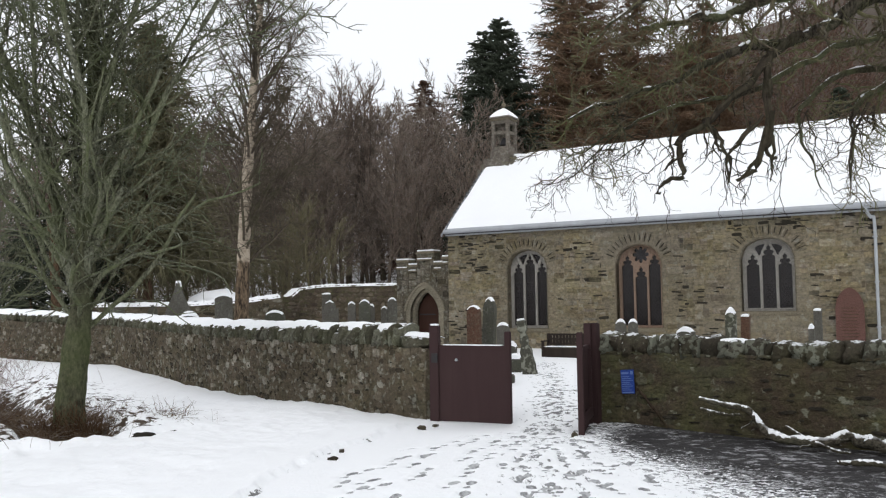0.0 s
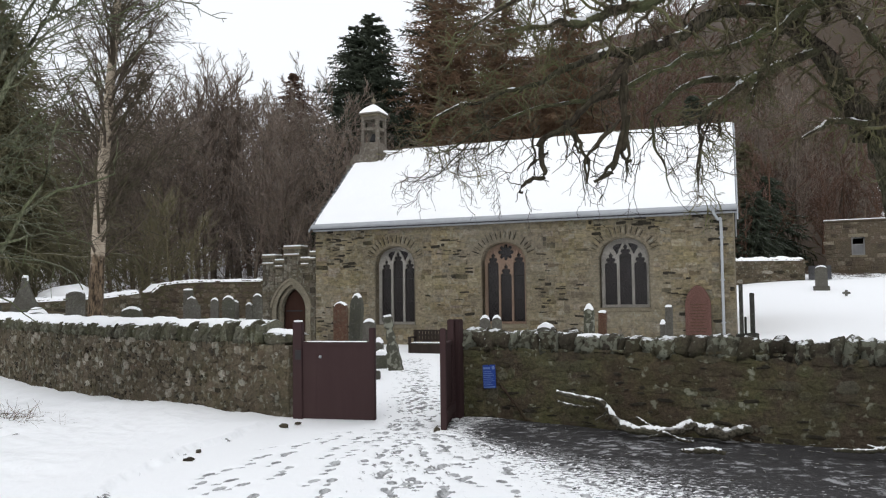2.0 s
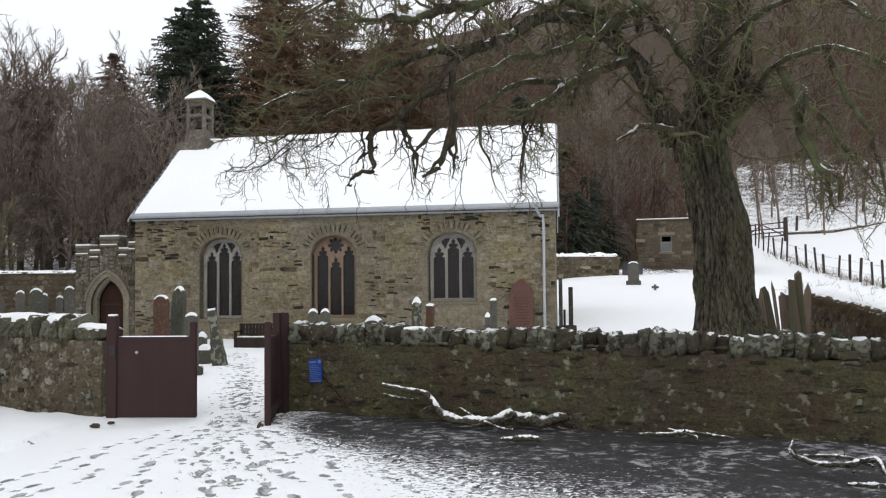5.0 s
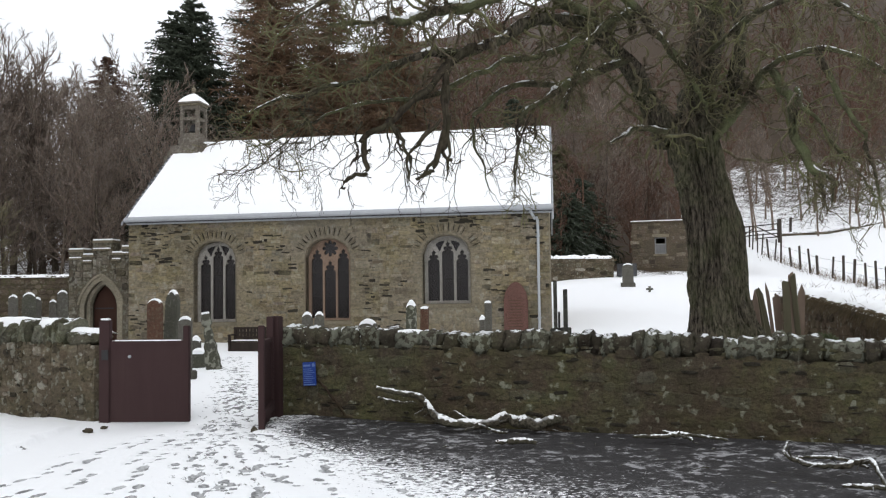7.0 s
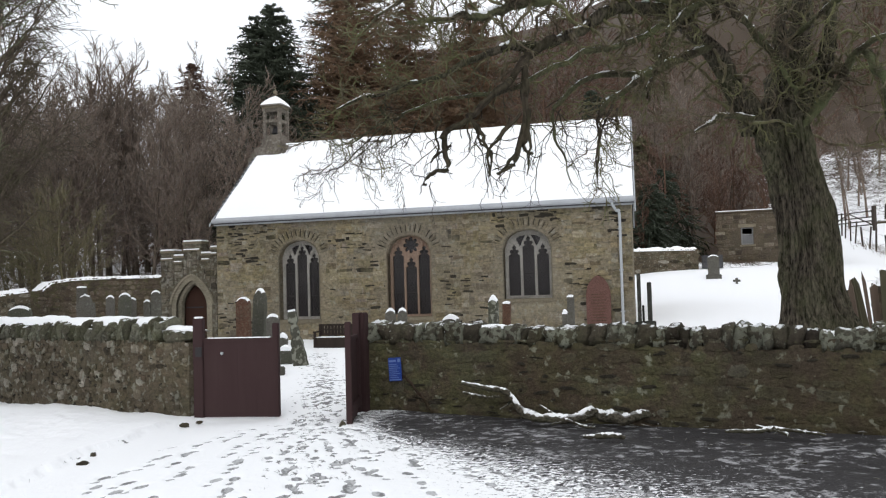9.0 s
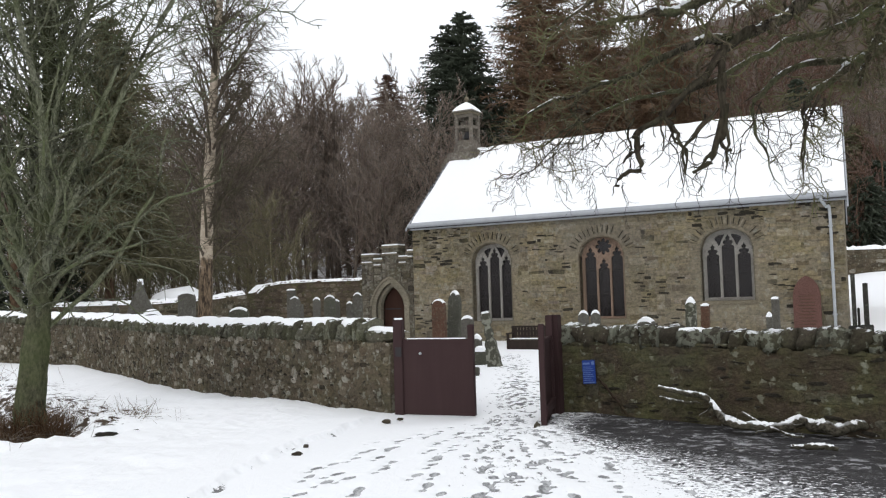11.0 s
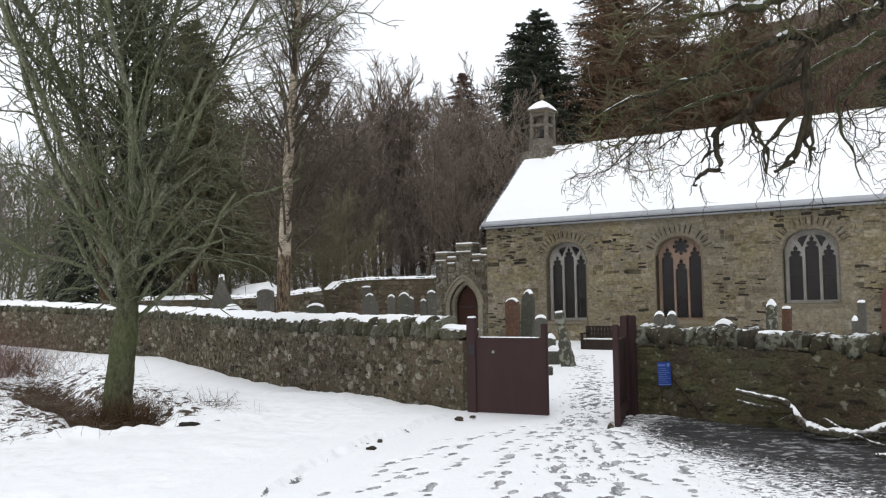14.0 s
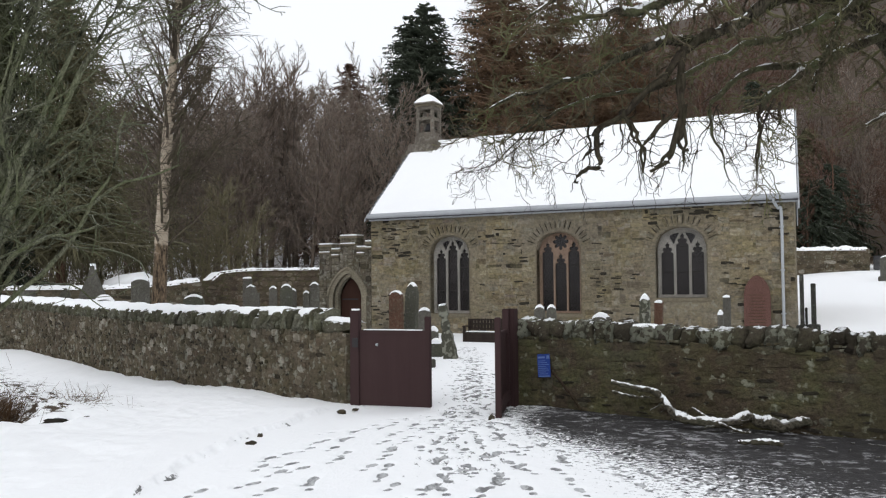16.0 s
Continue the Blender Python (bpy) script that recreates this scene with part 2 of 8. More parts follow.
def painted_wood(name, a, b, rough=0.75, spec=0.12):
    m = Mat(name, rough, spec)
    n = m.noise(9, 5, 0.6, (1, 1, 0.12))
    c = m.mix(n, a, b)
    c = m.mix(m.math("MULTIPLY", m.ramp(m.noise(2.5, 4), (0.45, 0.0), (0.7, 1.0)), 0.35), c, m.mix(0.35, c, (0.07, 0.05, 0.04)))
    m.bump(n, 0.004, 0.5)
    return m.done(c)


GATE_WOOD = painted_wood("gate_paint", (0.036, 0.02, 0.0205), (0.053, 0.031, 0.0305))
POST_WOOD = painted_wood("weathered_wood", (0.035, 0.028, 0.024), (0.085, 0.07, 0.058), 0.9)
BENCH_WOOD = painted_wood("bench_wood", (0.018, 0.013, 0.011), (0.042, 0.032, 0.026))
DOOR_WOOD = painted_wood("door_wood", (0.03, 0.014, 0.010), (0.055, 0.026, 0.018))
GREY_PAINT = painted_wood("grey_paint", (0.34, 0.355, 0.38), (0.43, 0.445, 0.46))
PIPE_PAINT = painted_wood("pipe_paint", (0.36, 0.38, 0.40), (0.45, 0.47, 0.48), 0.5)
SLATE = rubble_material("slate", [(0.10, 0.10, 0.11), (0.14, 0.14, 0.15)], 0.2, (0.1, 0.1, 0.07), 0.2)


def glass_material():
    m = Mat("leaded_glass", 0.22, 0.2)
    m.b.inputs["Transmission Weight"].default_value = 0.5
    m.bump(m.noise(6, 3), 0.01, 0.3)
    return m.done(m.mix(m.noise(5, 3), (0.016, 0.012, 0.014), (0.045, 0.035, 0.036)))


GLASS = glass_material()
LEAD = Mat("lead", 0.65, 0.3, 0.3).done((0.035, 0.034, 0.035))
CAME = Mat("lead_came", 0.85, 0.1).done((0.04, 0.037, 0.033))
DARK_JOINT = rubble_material("dark_joint", [(0.03, 0.026, 0.02), (0.05, 0.043, 0.032)], 0.2, (0.04, 0.04, 0.02), 0.0)
STONE_PORCH = rubble_material("porch_stone", [(0.06, 0.05, 0.038), (0.225, 0.198, 0.155), (0.15, 0.125, 0.095), (0.31, 0.285, 0.24), (0.18, 0.15, 0.115), (0.085, 0.07, 0.054), (0.25, 0.22, 0.175)], 0.45, (0.15, 0.13, 0.075), 0.35, streak=0.5)
STONE_ARCH = rubble_material("porch_arch_stone", [(0.33, 0.29, 0.215)], 0.35, (0.22, 0.20, 0.14), 0.2, 0.0, 1.2, streak=0.4)
MORTAR_PORCH = rubble_material("porch_mortar", [(0.145, 0.125, 0.095)], 0.4, (0.12, 0.11, 0.06), 0.2)


# ---- mesh tools ----
def mesh_np(name, verts, faces, smooth=False):
    """A mesh from an array of corners and arrays of faces (all triangles, all quads, or a list of such arrays)."""
    me = bpy.data.meshes.new(name)
    if not isinstance(faces, list):
        faces = [faces]
    faces = [np.asarray(f, np.int32) for f in faces if len(f)]
    verts = np.asarray(verts, np.float32)
    me.vertices.add(len(verts))
    me.vertices.foreach_set("co", verts.ravel())
    loops = np.concatenate([f.ravel() for f in faces])
    totals = np.concatenate([np.full(len(f), f.shape[1], np.int32) for f in faces])
    me.loops.add(len(loops))
    me.loops.foreach_set("vertex_index", loops)
    me.polygons.add(len(totals))
    me.polygons.foreach_set("loop_start", np.r_[0, np.cumsum(totals)[:-1]].astype(np.int32))
    me.polygons.foreach_set("use_smooth", np.full(len(totals), smooth))
    me.update(calc_edges=True)
    return me


def thing(name, data=None, material=None, at=None, label="", category="", group="", kind=""):
    """A top-level object: a mesh, or an Empty that carries parts."""
    if isinstance(data, bmesh.types.BMesh):
        me = bpy.data.meshes.new(name)
        bmesh.ops.recalc_face_normals(data, faces=data.faces)
        data.to_mesh(me)
        data.free()
        data = me
    ob = new(name, data)
    if material and data:
        data.materials.append(material)
    if at is not None:
        ob.matrix_world = at
    return tagged(ob, label, category, group, kind)


def part(name, bm, material, parent, label="", at=None):
    """One mesh object under a thing or under a part, in the parent's own axes."""
    ob = thing(name, bm, material, None, label)
    ob.parent = parent
    if at is not None:
        ob.matrix_basis = at
    return ob


def box_bm(x0, x1, y0, y1, z0, z1, bevel=0.0, bm=None):
    bm = bm or bmesh.new()
    v = [bm.verts.new((x, y, z)) for x in (x0, x1) for y in (y0, y1) for z in (z0, z1)]
    made = [bm.faces.new([v[i] for i in f]) for f in ((0, 1, 3, 2), (4, 6, 7, 5), (0, 4, 5, 1), (2, 3, 7, 6), (0, 2, 6, 4), (1, 5, 7, 3))]
    if bevel:
        edges = {e for f in made for e in f.edges}
        bmesh.ops.bevel(bm, geom=list(edges), offset=bevel, segments=2, affect="EDGES")
    return bm


def plate_bm(outer, holes, y0, y1, bm=None):
    """A plate in the xz plane, from y0 to y1, with an outline and holes."""
    bm = bm or bmesh.new()
    edges = []
    for ring in (outer, *holes):
        vs = [bm.verts.new((x, y0, z)) for x, z in ring]
        edges += [bm.edges.new((a, b)) for a, b in zip(vs, vs[1:] + vs[:1])]
    faces = [g for g in bmesh.ops.triangle_fill(bm, use_beauty=True, use_dissolve=False, edges=edges)["geom"] if isinstance(g, bmesh.types.BMFace)]
    ext = bmesh.ops.extrude_face_region(bm, geom=faces)
    bmesh.ops.translate(bm, vec=(0, y1 - y0, 0), verts=[g for g in ext["geom"] if isinstance(g, bmesh.types.BMVert)])
    return bm


def arch(x0, x1, z0, spring, top, n=14, power=2.0):
    """Outline of an arched opening: sill, jambs, and a head between round (power 2) and pointed (power 1)."""
    c, h = (x0 + x1) / 2, (x1 - x0) / 2
    pts = [(x0, z0), (x1, z0)]
    for i in range(n + 1):
        u = 1 - 2 * i / n
        pts.append((c + h * u, spring + (top - spring) * max(0.0, 1 - abs(u) ** power) ** (1 / power)))
    return pts


def tubes(P, R, sides=5, tip=True):
    """Tapered tubes round many lines at once: P (n, k, 3) points, R (n, k) radii. Returns corners and quads."""
    n, k, _ = P.shape
    T = np.gradient(P, axis=1)
    T /= np.linalg.norm(T, axis=2, keepdims=True) + 1e-9
    ref = np.where(np.abs(T[..., 2:3]) > 0.9, np.array([1.0, 0, 0]), np.array([0, 0, 1.0]))
    U = np.cross(T, ref)
    U /= np.linalg.norm(U, axis=2, keepdims=True) + 1e-9
    W = np.cross(T, U)
    a = np.arange(sides) * 2 * np.pi / sides
    V = P[:, :, None] + R[:, :, None, None] * (np.cos(a)[:, None] * U[:, :, None] + np.sin(a)[:, None] * W[:, :, None])
    idx = np.arange(n * k * sides).reshape(n, k, sides)
    q = np.stack([idx[:, :-1], np.roll(idx[:, :-1], -1, 2), np.roll(idx[:, 1:], -1, 2), idx[:, 1:]], -1).reshape(-1, 4)
    return V.reshape(-1, 3), q


def spikes(P, R):
    """The finest twigs: a three-sided spike along each line, from its foot to its tip."""
    a, b, r = P[:, 0], P[:, -1], R[:, 0]
    t = unit(b - a)
    ref = np.where(np.abs(t[:, 2:3]) > 0.9, np.array([1.0, 0, 0]), np.array([0, 0, 1.0]))
    u = unit(np.cross(t, ref))
    w = np.cross(t, u)
    n = len(a)
    ring = [a + r[:, None] * (math.cos(k) * u + math.sin(k) * w) for k in (0.0, 2.094, 4.189)]
    V = np.stack(ring + [b], 1).reshape(-1, 3)
    i = np.arange(n)[:, None] * 4
    F = np.concatenate([i + np.array([[0, 1, 3]]), i + np.array([[1, 2, 3]]), i + np.array([[2, 0, 3]])])
    return V, np.concatenate([F, F[:, 2:3]], 1)[:, :3]


def unit(v):
    return v / (np.linalg.norm(v, axis=-1, keepdims=True) + 1e-9)


def sprout(rng, start, way, length, radius, k, wander=0.25, lift=0.0, tip=0.35):
    """Lines that grow from their starts: (n, k, 3) points and (n, k) radii. lift bends them up, or down if negative."""
    n = len(start)
    P = np.zeros((n, k, 3))
    P[:, 0] = start
    d = unit(way)
    step = (length / (k - 1))[:, None]
    for i in range(1, k):
        d = unit(d + wander * rng.normal(size=(n, 3)) + np.array([0, 0, lift]))
        P[:, i] = P[:, i - 1] + d * step
    return P, radius[:, None] * np.linspace(1, tip, k)[None]


def branch(rng, P, R, count, low, spread, ratio, rr, k, wander, lift, up=0.0, tip=0.3, lmin=0.05, even=True, taper=0.6):
    """count children on each line of P: where along it they start (from low on), how far they turn off, their length."""
    n, kk, _ = P.shape
    par = np.repeat(np.arange(n), count)
    m = len(par)
    u = low + (1 - low) * ((np.tile(np.arange(count), n) + rng.random(m)) / count if even else rng.random(m))
    f = np.clip(u, 0, 0.999) * (kk - 1)
    i = f.astype(int)
    f = (f - i)[:, None]
    s = P[par, i] * (1 - f) + P[par, i + 1] * f
    r = R[par, i] * (1 - f[:, 0]) + R[par, i + 1] * f[:, 0]
    t = unit(P[par, i + 1] - P[par, i])
    side = rng.normal(size=(m, 3))
    side = unit(side - (side * t).sum(1, keepdims=True) * t)
    way = unit(t * (1 - spread) + side * spread + np.array([0, 0, up]))
    L = np.linalg.norm(P[:, -1] - P[:, 0], axis=1)[par] * ratio * (1 - taper * u) * rng.uniform(0.6, 1.3, m)
    return sprout(rng, s, way, np.maximum(L, lmin), np.minimum(r * 0.85, r * rr + 0.0), k, wander, lift, tip)


def join_np(blocks):
    """Joins (corners, faces) blocks into corners and a list of face arrays."""
    off, vs, fs = 0, [], {}
    for v, f in blocks:
        for g in f if isinstance(f, list) else [f]:
            fs.setdefault(g.shape[1], []).append(g + off)
        vs.append(v)
        off += len(v)
    return np.concatenate(vs), [np.concatenate(g) for g in fs.values()]


# ---- the lie of the land ----
AZ = np.radians([-60, -25, 0, 18, 32, 46, 80])
FAR = np.array([0.0, 14, 26, 34, 42, 50, 60, 70, 82, 105, 150, 230, 600])
RISE = np.array([
    [0, 0.0, 0.2, 0.5, 0.8, 1.1, 1.6, 2.2, 3.0, 4.6, 7.0, 11, 30],
    [0, 0.0, 0.1, 0.4, 0.8, 1.2, 1.9, 2.6, 3.6, 6.5, 12, 22, 50],
    [0, 0.0, 0.0, 0.25, 1.0, 1.8, 2.8, 3.8, 5.5, 10, 18, 32, 80],
    [0, 0.0, 0.0, 0.4, 1.3, 2.2, 3.2, 4.6, 7.5, 16, 35, 70, 150],
    [0, 0.0, 0.45, 1.0, 1.95, 2.9, 4.1, 5.6, 8.5, 19, 44, 82, 170],
    [0, 0.0, 0.35, 0.8, 1.4, 2.1, 3.6, 5.4, 8.0, 18, 43, 82, 170],
    [0, 0.0, 0.3, 0.7, 1.2, 1.9, 3.0, 4.4, 6.5, 12, 26, 56, 140],
])


def rise(x, y):
    """Height of the ground, without its small bumps."""
    x, y = np.asarray(x, float), np.asarray(y, float)
    r = np.hypot(x, y)
    a = np.clip(np.arctan2(x, np.maximum(y, 1e-6)), AZ[0], AZ[-1])
    cols = np.stack([np.interp(r, FAR, row) for row in RISE])
    j = np.clip(np.searchsorted(AZ, a) - 1, 0, len(AZ) - 2)
    f = np.clip((a - AZ[j]) / (AZ[j + 1] - AZ[j]), 0, 1)
    f = f * f * (3 - 2 * f)
    lo = np.take_along_axis(cols, j[None], 0)[0] if j.ndim else cols[j]
    hi = np.take_along_axis(cols, j[None] + 1, 0)[0] if j.ndim else cols[j + 1]
    return np.where(y > 0, lo * (1 - f) + hi * f, 0.0)


def ground_at(x, y):
    return float(rise(np.array([x]), np.array([y]))[0])


# Boundary walls: lines of the faces that look at the road.
LEFT_WALL = [(-0.26, 12.16), (-1.5, 13.5), (-4.1, 16.6), (-8.5, 22.4), (-13.3, 25.7), (-24.0, 30.5)]
RIGHT_WALL = [(1.97, 11.385), (12.3, 2.85)]
HINGE_L, HINGE_R = (-0.125, 12.06), (1.87, 11.25)


def value_noise(x, y, scale, seed=0):
    """Smooth value noise on arrays."""
    rng = np.random.default_rng(seed)
    g = rng.random((128, 128))
    u, v = x * scale, y * scale
    i, j = np.floor(u).astype(int), np.floor(v).astype(int)
    fu, fv = u - i, v - j
    fu, fv = fu * fu * (3 - 2 * fu), fv * fv * (3 - 2 * fv)
    a, b, c, d = g[i % 128, j % 128], g[(i + 1) % 128, j % 128], g[i % 128, (j + 1) % 128], g[(i + 1) % 128, (j + 1) % 128]
    return (a * (1 - fu) + b * fu) * (1 - fv) + (c * (1 - fu) + d * fu) * fv


def line_gap(x, y, a, b):
    """Signed distance from the line a-b (positive on the road's side) and the place along it."""
    d = np.array([b[0] - a[0], b[1] - a[1]])
    d /= np.hypot(*d)
    return -(-(x - a[0]) * d[1] + (y - a[1]) * d[0]), (x - a[0]) * d[0] + (y - a[1]) * d[1]


def graded(lo, hi, fine_lo, fine_hi, step, growth=1.12):
    mid = list(np.arange(fine_lo, fine_hi + step / 2, step))
    s, v = step, mid[-1]
    while v < hi:
        s = min(s * growth, 3.2 if abs(v) < 130 else 30.0)
        v += s
        mid.append(v)
    s, v, left = step, mid[0], []
    while v > lo:
        s = min(s * growth, 4.0 if abs(v) < 60 else 40.0)
        v -= s
        left.append(v)
    return np.array(left[::-1] + mid)


def ground_material():
    m = Mat("snow_ground", 0.7, 0.25)
    bare, tread_shade, sole = m.attr("bare"), m.attr("tread_shade"), m.attr("sole")
    fine, mid = m.noise(16, 6, 0.7), m.noise(1.6, 6, 0.72, (1.0, 2.2, 1.0))
    speck = m.noise(34, 4, 0.65)
    streak = m.node("ShaderNodeMapping")
    streak.inputs["Rotation"].default_value = (0, 0, radians(39.6))
    streak.inputs["Scale"].default_value = (12.0, 21.0, 1.0)
    m.link(m.where, streak.inputs["Vector"])
    sn = m.node("ShaderNodeTexNoise")
    sn.inputs["Scale"].default_value, sn.inputs["Detail"].default_value, sn.inputs["Roughness"].default_value = 1.0, 7.0, 0.72
    m.link(streak.outputs[0], sn.inputs["Vector"])
    snow = m.mix(fine, (0.92, 0.93, 0.945), (0.965, 0.97, 0.975))
    wet = m.mix(m.noise(60, 4), (0.026, 0.025, 0.026), (0.068, 0.065, 0.065))
    slush = m.mix(fine, (0.22, 0.22, 0.225), (0.66, 0.66, 0.67))
    edge = m.math("ADD", m.math("ADD", bare, m.math("MULTIPLY", m.math("SUBTRACT", sn.outputs["Fac"], 0.5), 2.0)), m.math("MULTIPLY", m.math("SUBTRACT", speck, 0.5), 0.7))
    edge = m.math("MULTIPLY", edge, m.ramp(bare, (0.0, 0.0), (0.12, 1.0)))
    k = m.ramp(edge, (0.42, 0.0), (0.5, 1.0))
    c = m.mix(k, snow, m.mix(m.ramp(m.math("ADD", edge, m.math("MULTIPLY", speck, 0.25)), (0.55, 0.0), (0.72, 1.0)), slush, wet))
    fleck = m.noise(7.5, 6, 0.66, (1.3, 0.6, 1.0))
    tr = m.math("ADD", tread_shade, m.math("ADD", m.math("MULTIPLY", m.math("SUBTRACT", fleck, 0.5), 2.6), m.math("MULTIPLY", m.math("SUBTRACT", speck, 0.5), 0.7)))
    tr = m.math("MULTIPLY", m.ramp(tr, (0.54, 0.0), (0.66, 1.0)), m.ramp(tread_shade, (0.06, 0.0), (0.22, 1.0)))
    c = m.mix(m.math("MULTIPLY", tr, 0.92), c, m.mix(fine, (0.035, 0.034, 0.032), (0.15, 0.147, 0.143)))
    pr = m.ramp(m.math("ADD", sole, m.math("MULTIPLY", m.math("SUBTRACT", fine, 0.5), 0.55)), (0.42, 0.0), (0.53, 1.0))
    c = m.mix(m.math("MULTIPLY", pr, 0.9), c, m.mix(m.ramp(m.math("ADD", fleck, m.math("MULTIPLY", m.math("SUBTRACT", speck, 0.5), 0.5)), (0.4, 0.0), (0.6, 1.0)), (0.10, 0.10, 0.10), (0.46, 0.465, 0.47)))
    crumb = m.math("MULTIPLY", m.ramp(m.math("ADD", m.noise(6.5, 9, 0.78, (1.0, 1.2, 1.0)), m.math("MULTIPLY", m.math("SUBTRACT", m.noise(0.8, 2), 0.5), 0.35)), (0.55, 0.0), (0.6, 1.0)), k)
    c = m.mix(m.math("MULTIPLY", crumb, 0.75), c, slush)
    growth = m.attr("grass")
    patchy = m.math("ADD", m.noise(7, 6, 0.7), m.math("MULTIPLY", m.math("SUBTRACT", m.noise(1.2, 3), 0.5), 0.4))
    grass = m.math("MULTIPLY", m.ramp(growth, (0.0, 0.0), (0.25, 1.0)), m.ramp(m.math("ADD", patchy, m.math("MULTIPLY", growth, 0.13)), (0.6, 0.0), (0.65, 1.0)))
    c = m.mix(grass, c, m.mix(fine, (0.012, 0.008, 0.005), (0.10, 0.065, 0.037)))
    m.bump(m.math("ADD", fine, m.math("MULTIPLY", mid, 0.8)), 0.03, 0.5)
    rough = m.mix(k, (0.75, 0.75, 0.75), m.ramp(m.noise(2.0, 4), (0.4, 0.42), (0.7, 0.8)))
    m.put(m.ramp(k, (0.0, 0.25), (1.0, 0.05)), m.b.inputs["Specular IOR Level"])
    return m.done(c, rough)


def build_ground():
    rng = np.random.default_rng(4)
    xs, ys = graded(-620, 620, -6.4, 7.2, 0.034, 1.15), graded(-300, 620, 6.4, 13.2, 0.034, 1.14)
    X, Y = np.meshgrid(xs, ys, indexing="ij")
    Z = rise(X, Y)
    near = np.exp(-np.hypot(X, Y) / 60)
    Z += 0.07 * (value_noise(X, Y, 0.35, 1) - 0.5) * near * 2 + 0.03 * (value_noise(X, Y, 1.7, 2) - 0.5) * near
    Z += 1.6 * (value_noise(X, Y, 0.045, 3) - 0.5) * np.clip((np.hypot(X, Y) - 50) / 40, 0, 1)
    gap, along = line_gap(X, Y, RIGHT_WALL[0], RIGHT_WALL[1])
    verge = np.clip((-1.0 - X - 0.28 * (11 - Y)) / 0.8, 0, 1) * np.clip((30 - np.hypot(X, Y)) / 8, 0, 1) * (Y > 2)
    Z += verge * (0.05 * (value_noise(X, Y, 1.9, 61) - 0.5) + 0.03 * (value_noise(X, Y, 5.3, 62) - 0.5) + 0.016 * (value_noise(X, Y, 11.0, 63) - 0.5))
    wgap, wal = line_gap(X, Y, LEFT_WALL[1], LEFT_WALL[2])
    Z -= 0.09 * np.exp(-((wgap / 0.7) ** 2)) * np.clip((wal - 0.5) / 2, 0, 1) * np.clip((8 - wal) / 2, 0, 1)
    # wet tarmac bared beside the wall under the old tree
    reach = np.clip(along, 0, 12)
    shape = 1 - np.clip((gap - 0.5 - 0.2 * reach) / (0.8 + 0.85 * reach), 0, 1) ** 0.8
    bare = np.where((gap > -0.1) & (along > 0.1), shape * np.clip(along / 1.2, 0.4, 1) + 0.09 * np.clip(2 * shape - 0.3, 0, 1) * np.exp(-((along / 4.0) ** 2)), 0.0)
    bare *= np.clip((20 - np.hypot(X, Y)) / 6, 0, 1)
    Z -= 0.03 * np.clip(bare, 0, 1)
    Z -= 0.045 * np.exp(-(((X - 0.6) / 0.8) ** 2 + ((Y - 11.5) / 0.55) ** 2))
    # ditch with dead grass by the road tree
    dgap, dal = line_gap(X, Y, (-4.45, 10.75), (-11.6, 20.6))
    ends = np.clip((dal + 0.1) / 0.5, 0, 1) * np.clip((12 - dal) / 4, 0, 1)
    wide_d = 0.38 + 0.055 * np.clip(dal, 0, 12)
    ditch = np.exp(-((np.abs(dgap + 0.12 * np.sin(dal * 2.1)) / wide_d) ** 3)) * ends
    Z -= 0.5 * ditch * (0.8 + 0.4 * value_noise(X, Y, 1.9, 21))
    bank = np.exp(-(((dgap - 1.0) / 0.6) ** 2)) * np.clip((dal + 1.0) / 1.2, 0, 1) * np.clip((12 - dal) / 4, 0, 1)
    Z += 0.08 * bank
    beside = np.exp(-((dgap / 1.5) ** 2)) * np.clip((dal + 1.2) / 1.0, 0, 1) * np.clip((14 - dal) / 4, 0, 1)
    Z += beside * (0.16 * (value_noise(X, Y, 2.6, 51) - 0.5) + 0.09 * (value_noise(X, Y, 6.1, 52) - 0.5))
    grass = np.clip(1.7 * np.exp(-((np.abs(dgap) / (wide_d + 0.08)) ** 2.5)) * ends, 0, 1.6)
    grass = np.maximum(grass, 1.3 * np.exp(-((dgap / 1.2) ** 2)) * ends)
    # small hole in the snow, its shade painted brown through the grass mask
    hole = np.exp(-(((X + 3.76) / 0.24) ** 4 + ((Y - 10.8 - 1.1 * (X + 3.76) * 0.5 - 0.05 * np.sin(X * 9)) / 0.09) ** 2))
    Z -= 0.13 * hole
    grass = np.maximum(grass, 3.0 * hole)
    # floor of the woods shows through the snow
    woods = np.clip((np.hypot(X, Y) - 44 - 12 * np.clip((np.radians(-19) - np.arctan2(X, np.maximum(Y, 0.1))) / 0.1, 0, 1)) / 8, 0, 1) * np.clip((np.radians(20) - np.arctan2(X, Y)) / 0.2, 0, 1)
    grass = np.maximum(grass, 1.1 * np.where(Y > 0, woods, 0))
    woods_r = np.clip((np.hypot(X, Y) - 78) / 6, 0, 1)
    grass = np.maximum(grass, 1.2 * np.where(Y > 0, woods_r, 0))
    brush = np.clip((np.hypot(X, Y) - 46.5) / 3, 0, 1) * np.clip((np.arctan2(X, np.maximum(Y, 0.1)) - np.radians(8)) / 0.1, 0, 1) * np.clip((np.radians(36.2) - np.arctan2(X, np.maximum(Y, 0.1))) / 0.03, 0, 1)
    grass = np.where(Y > 0, np.maximum(grass, brush * 4.0), grass)
    slope = np.clip((np.hypot(X, Y) - 72) / 5, 0, 1) * np.clip((np.arctan2(X, np.maximum(Y, 0.1)) - np.radians(30)) / 0.1, 0, 1)
    grass = np.where(Y > 0, np.maximum(grass, 0.5 * slope), grass)
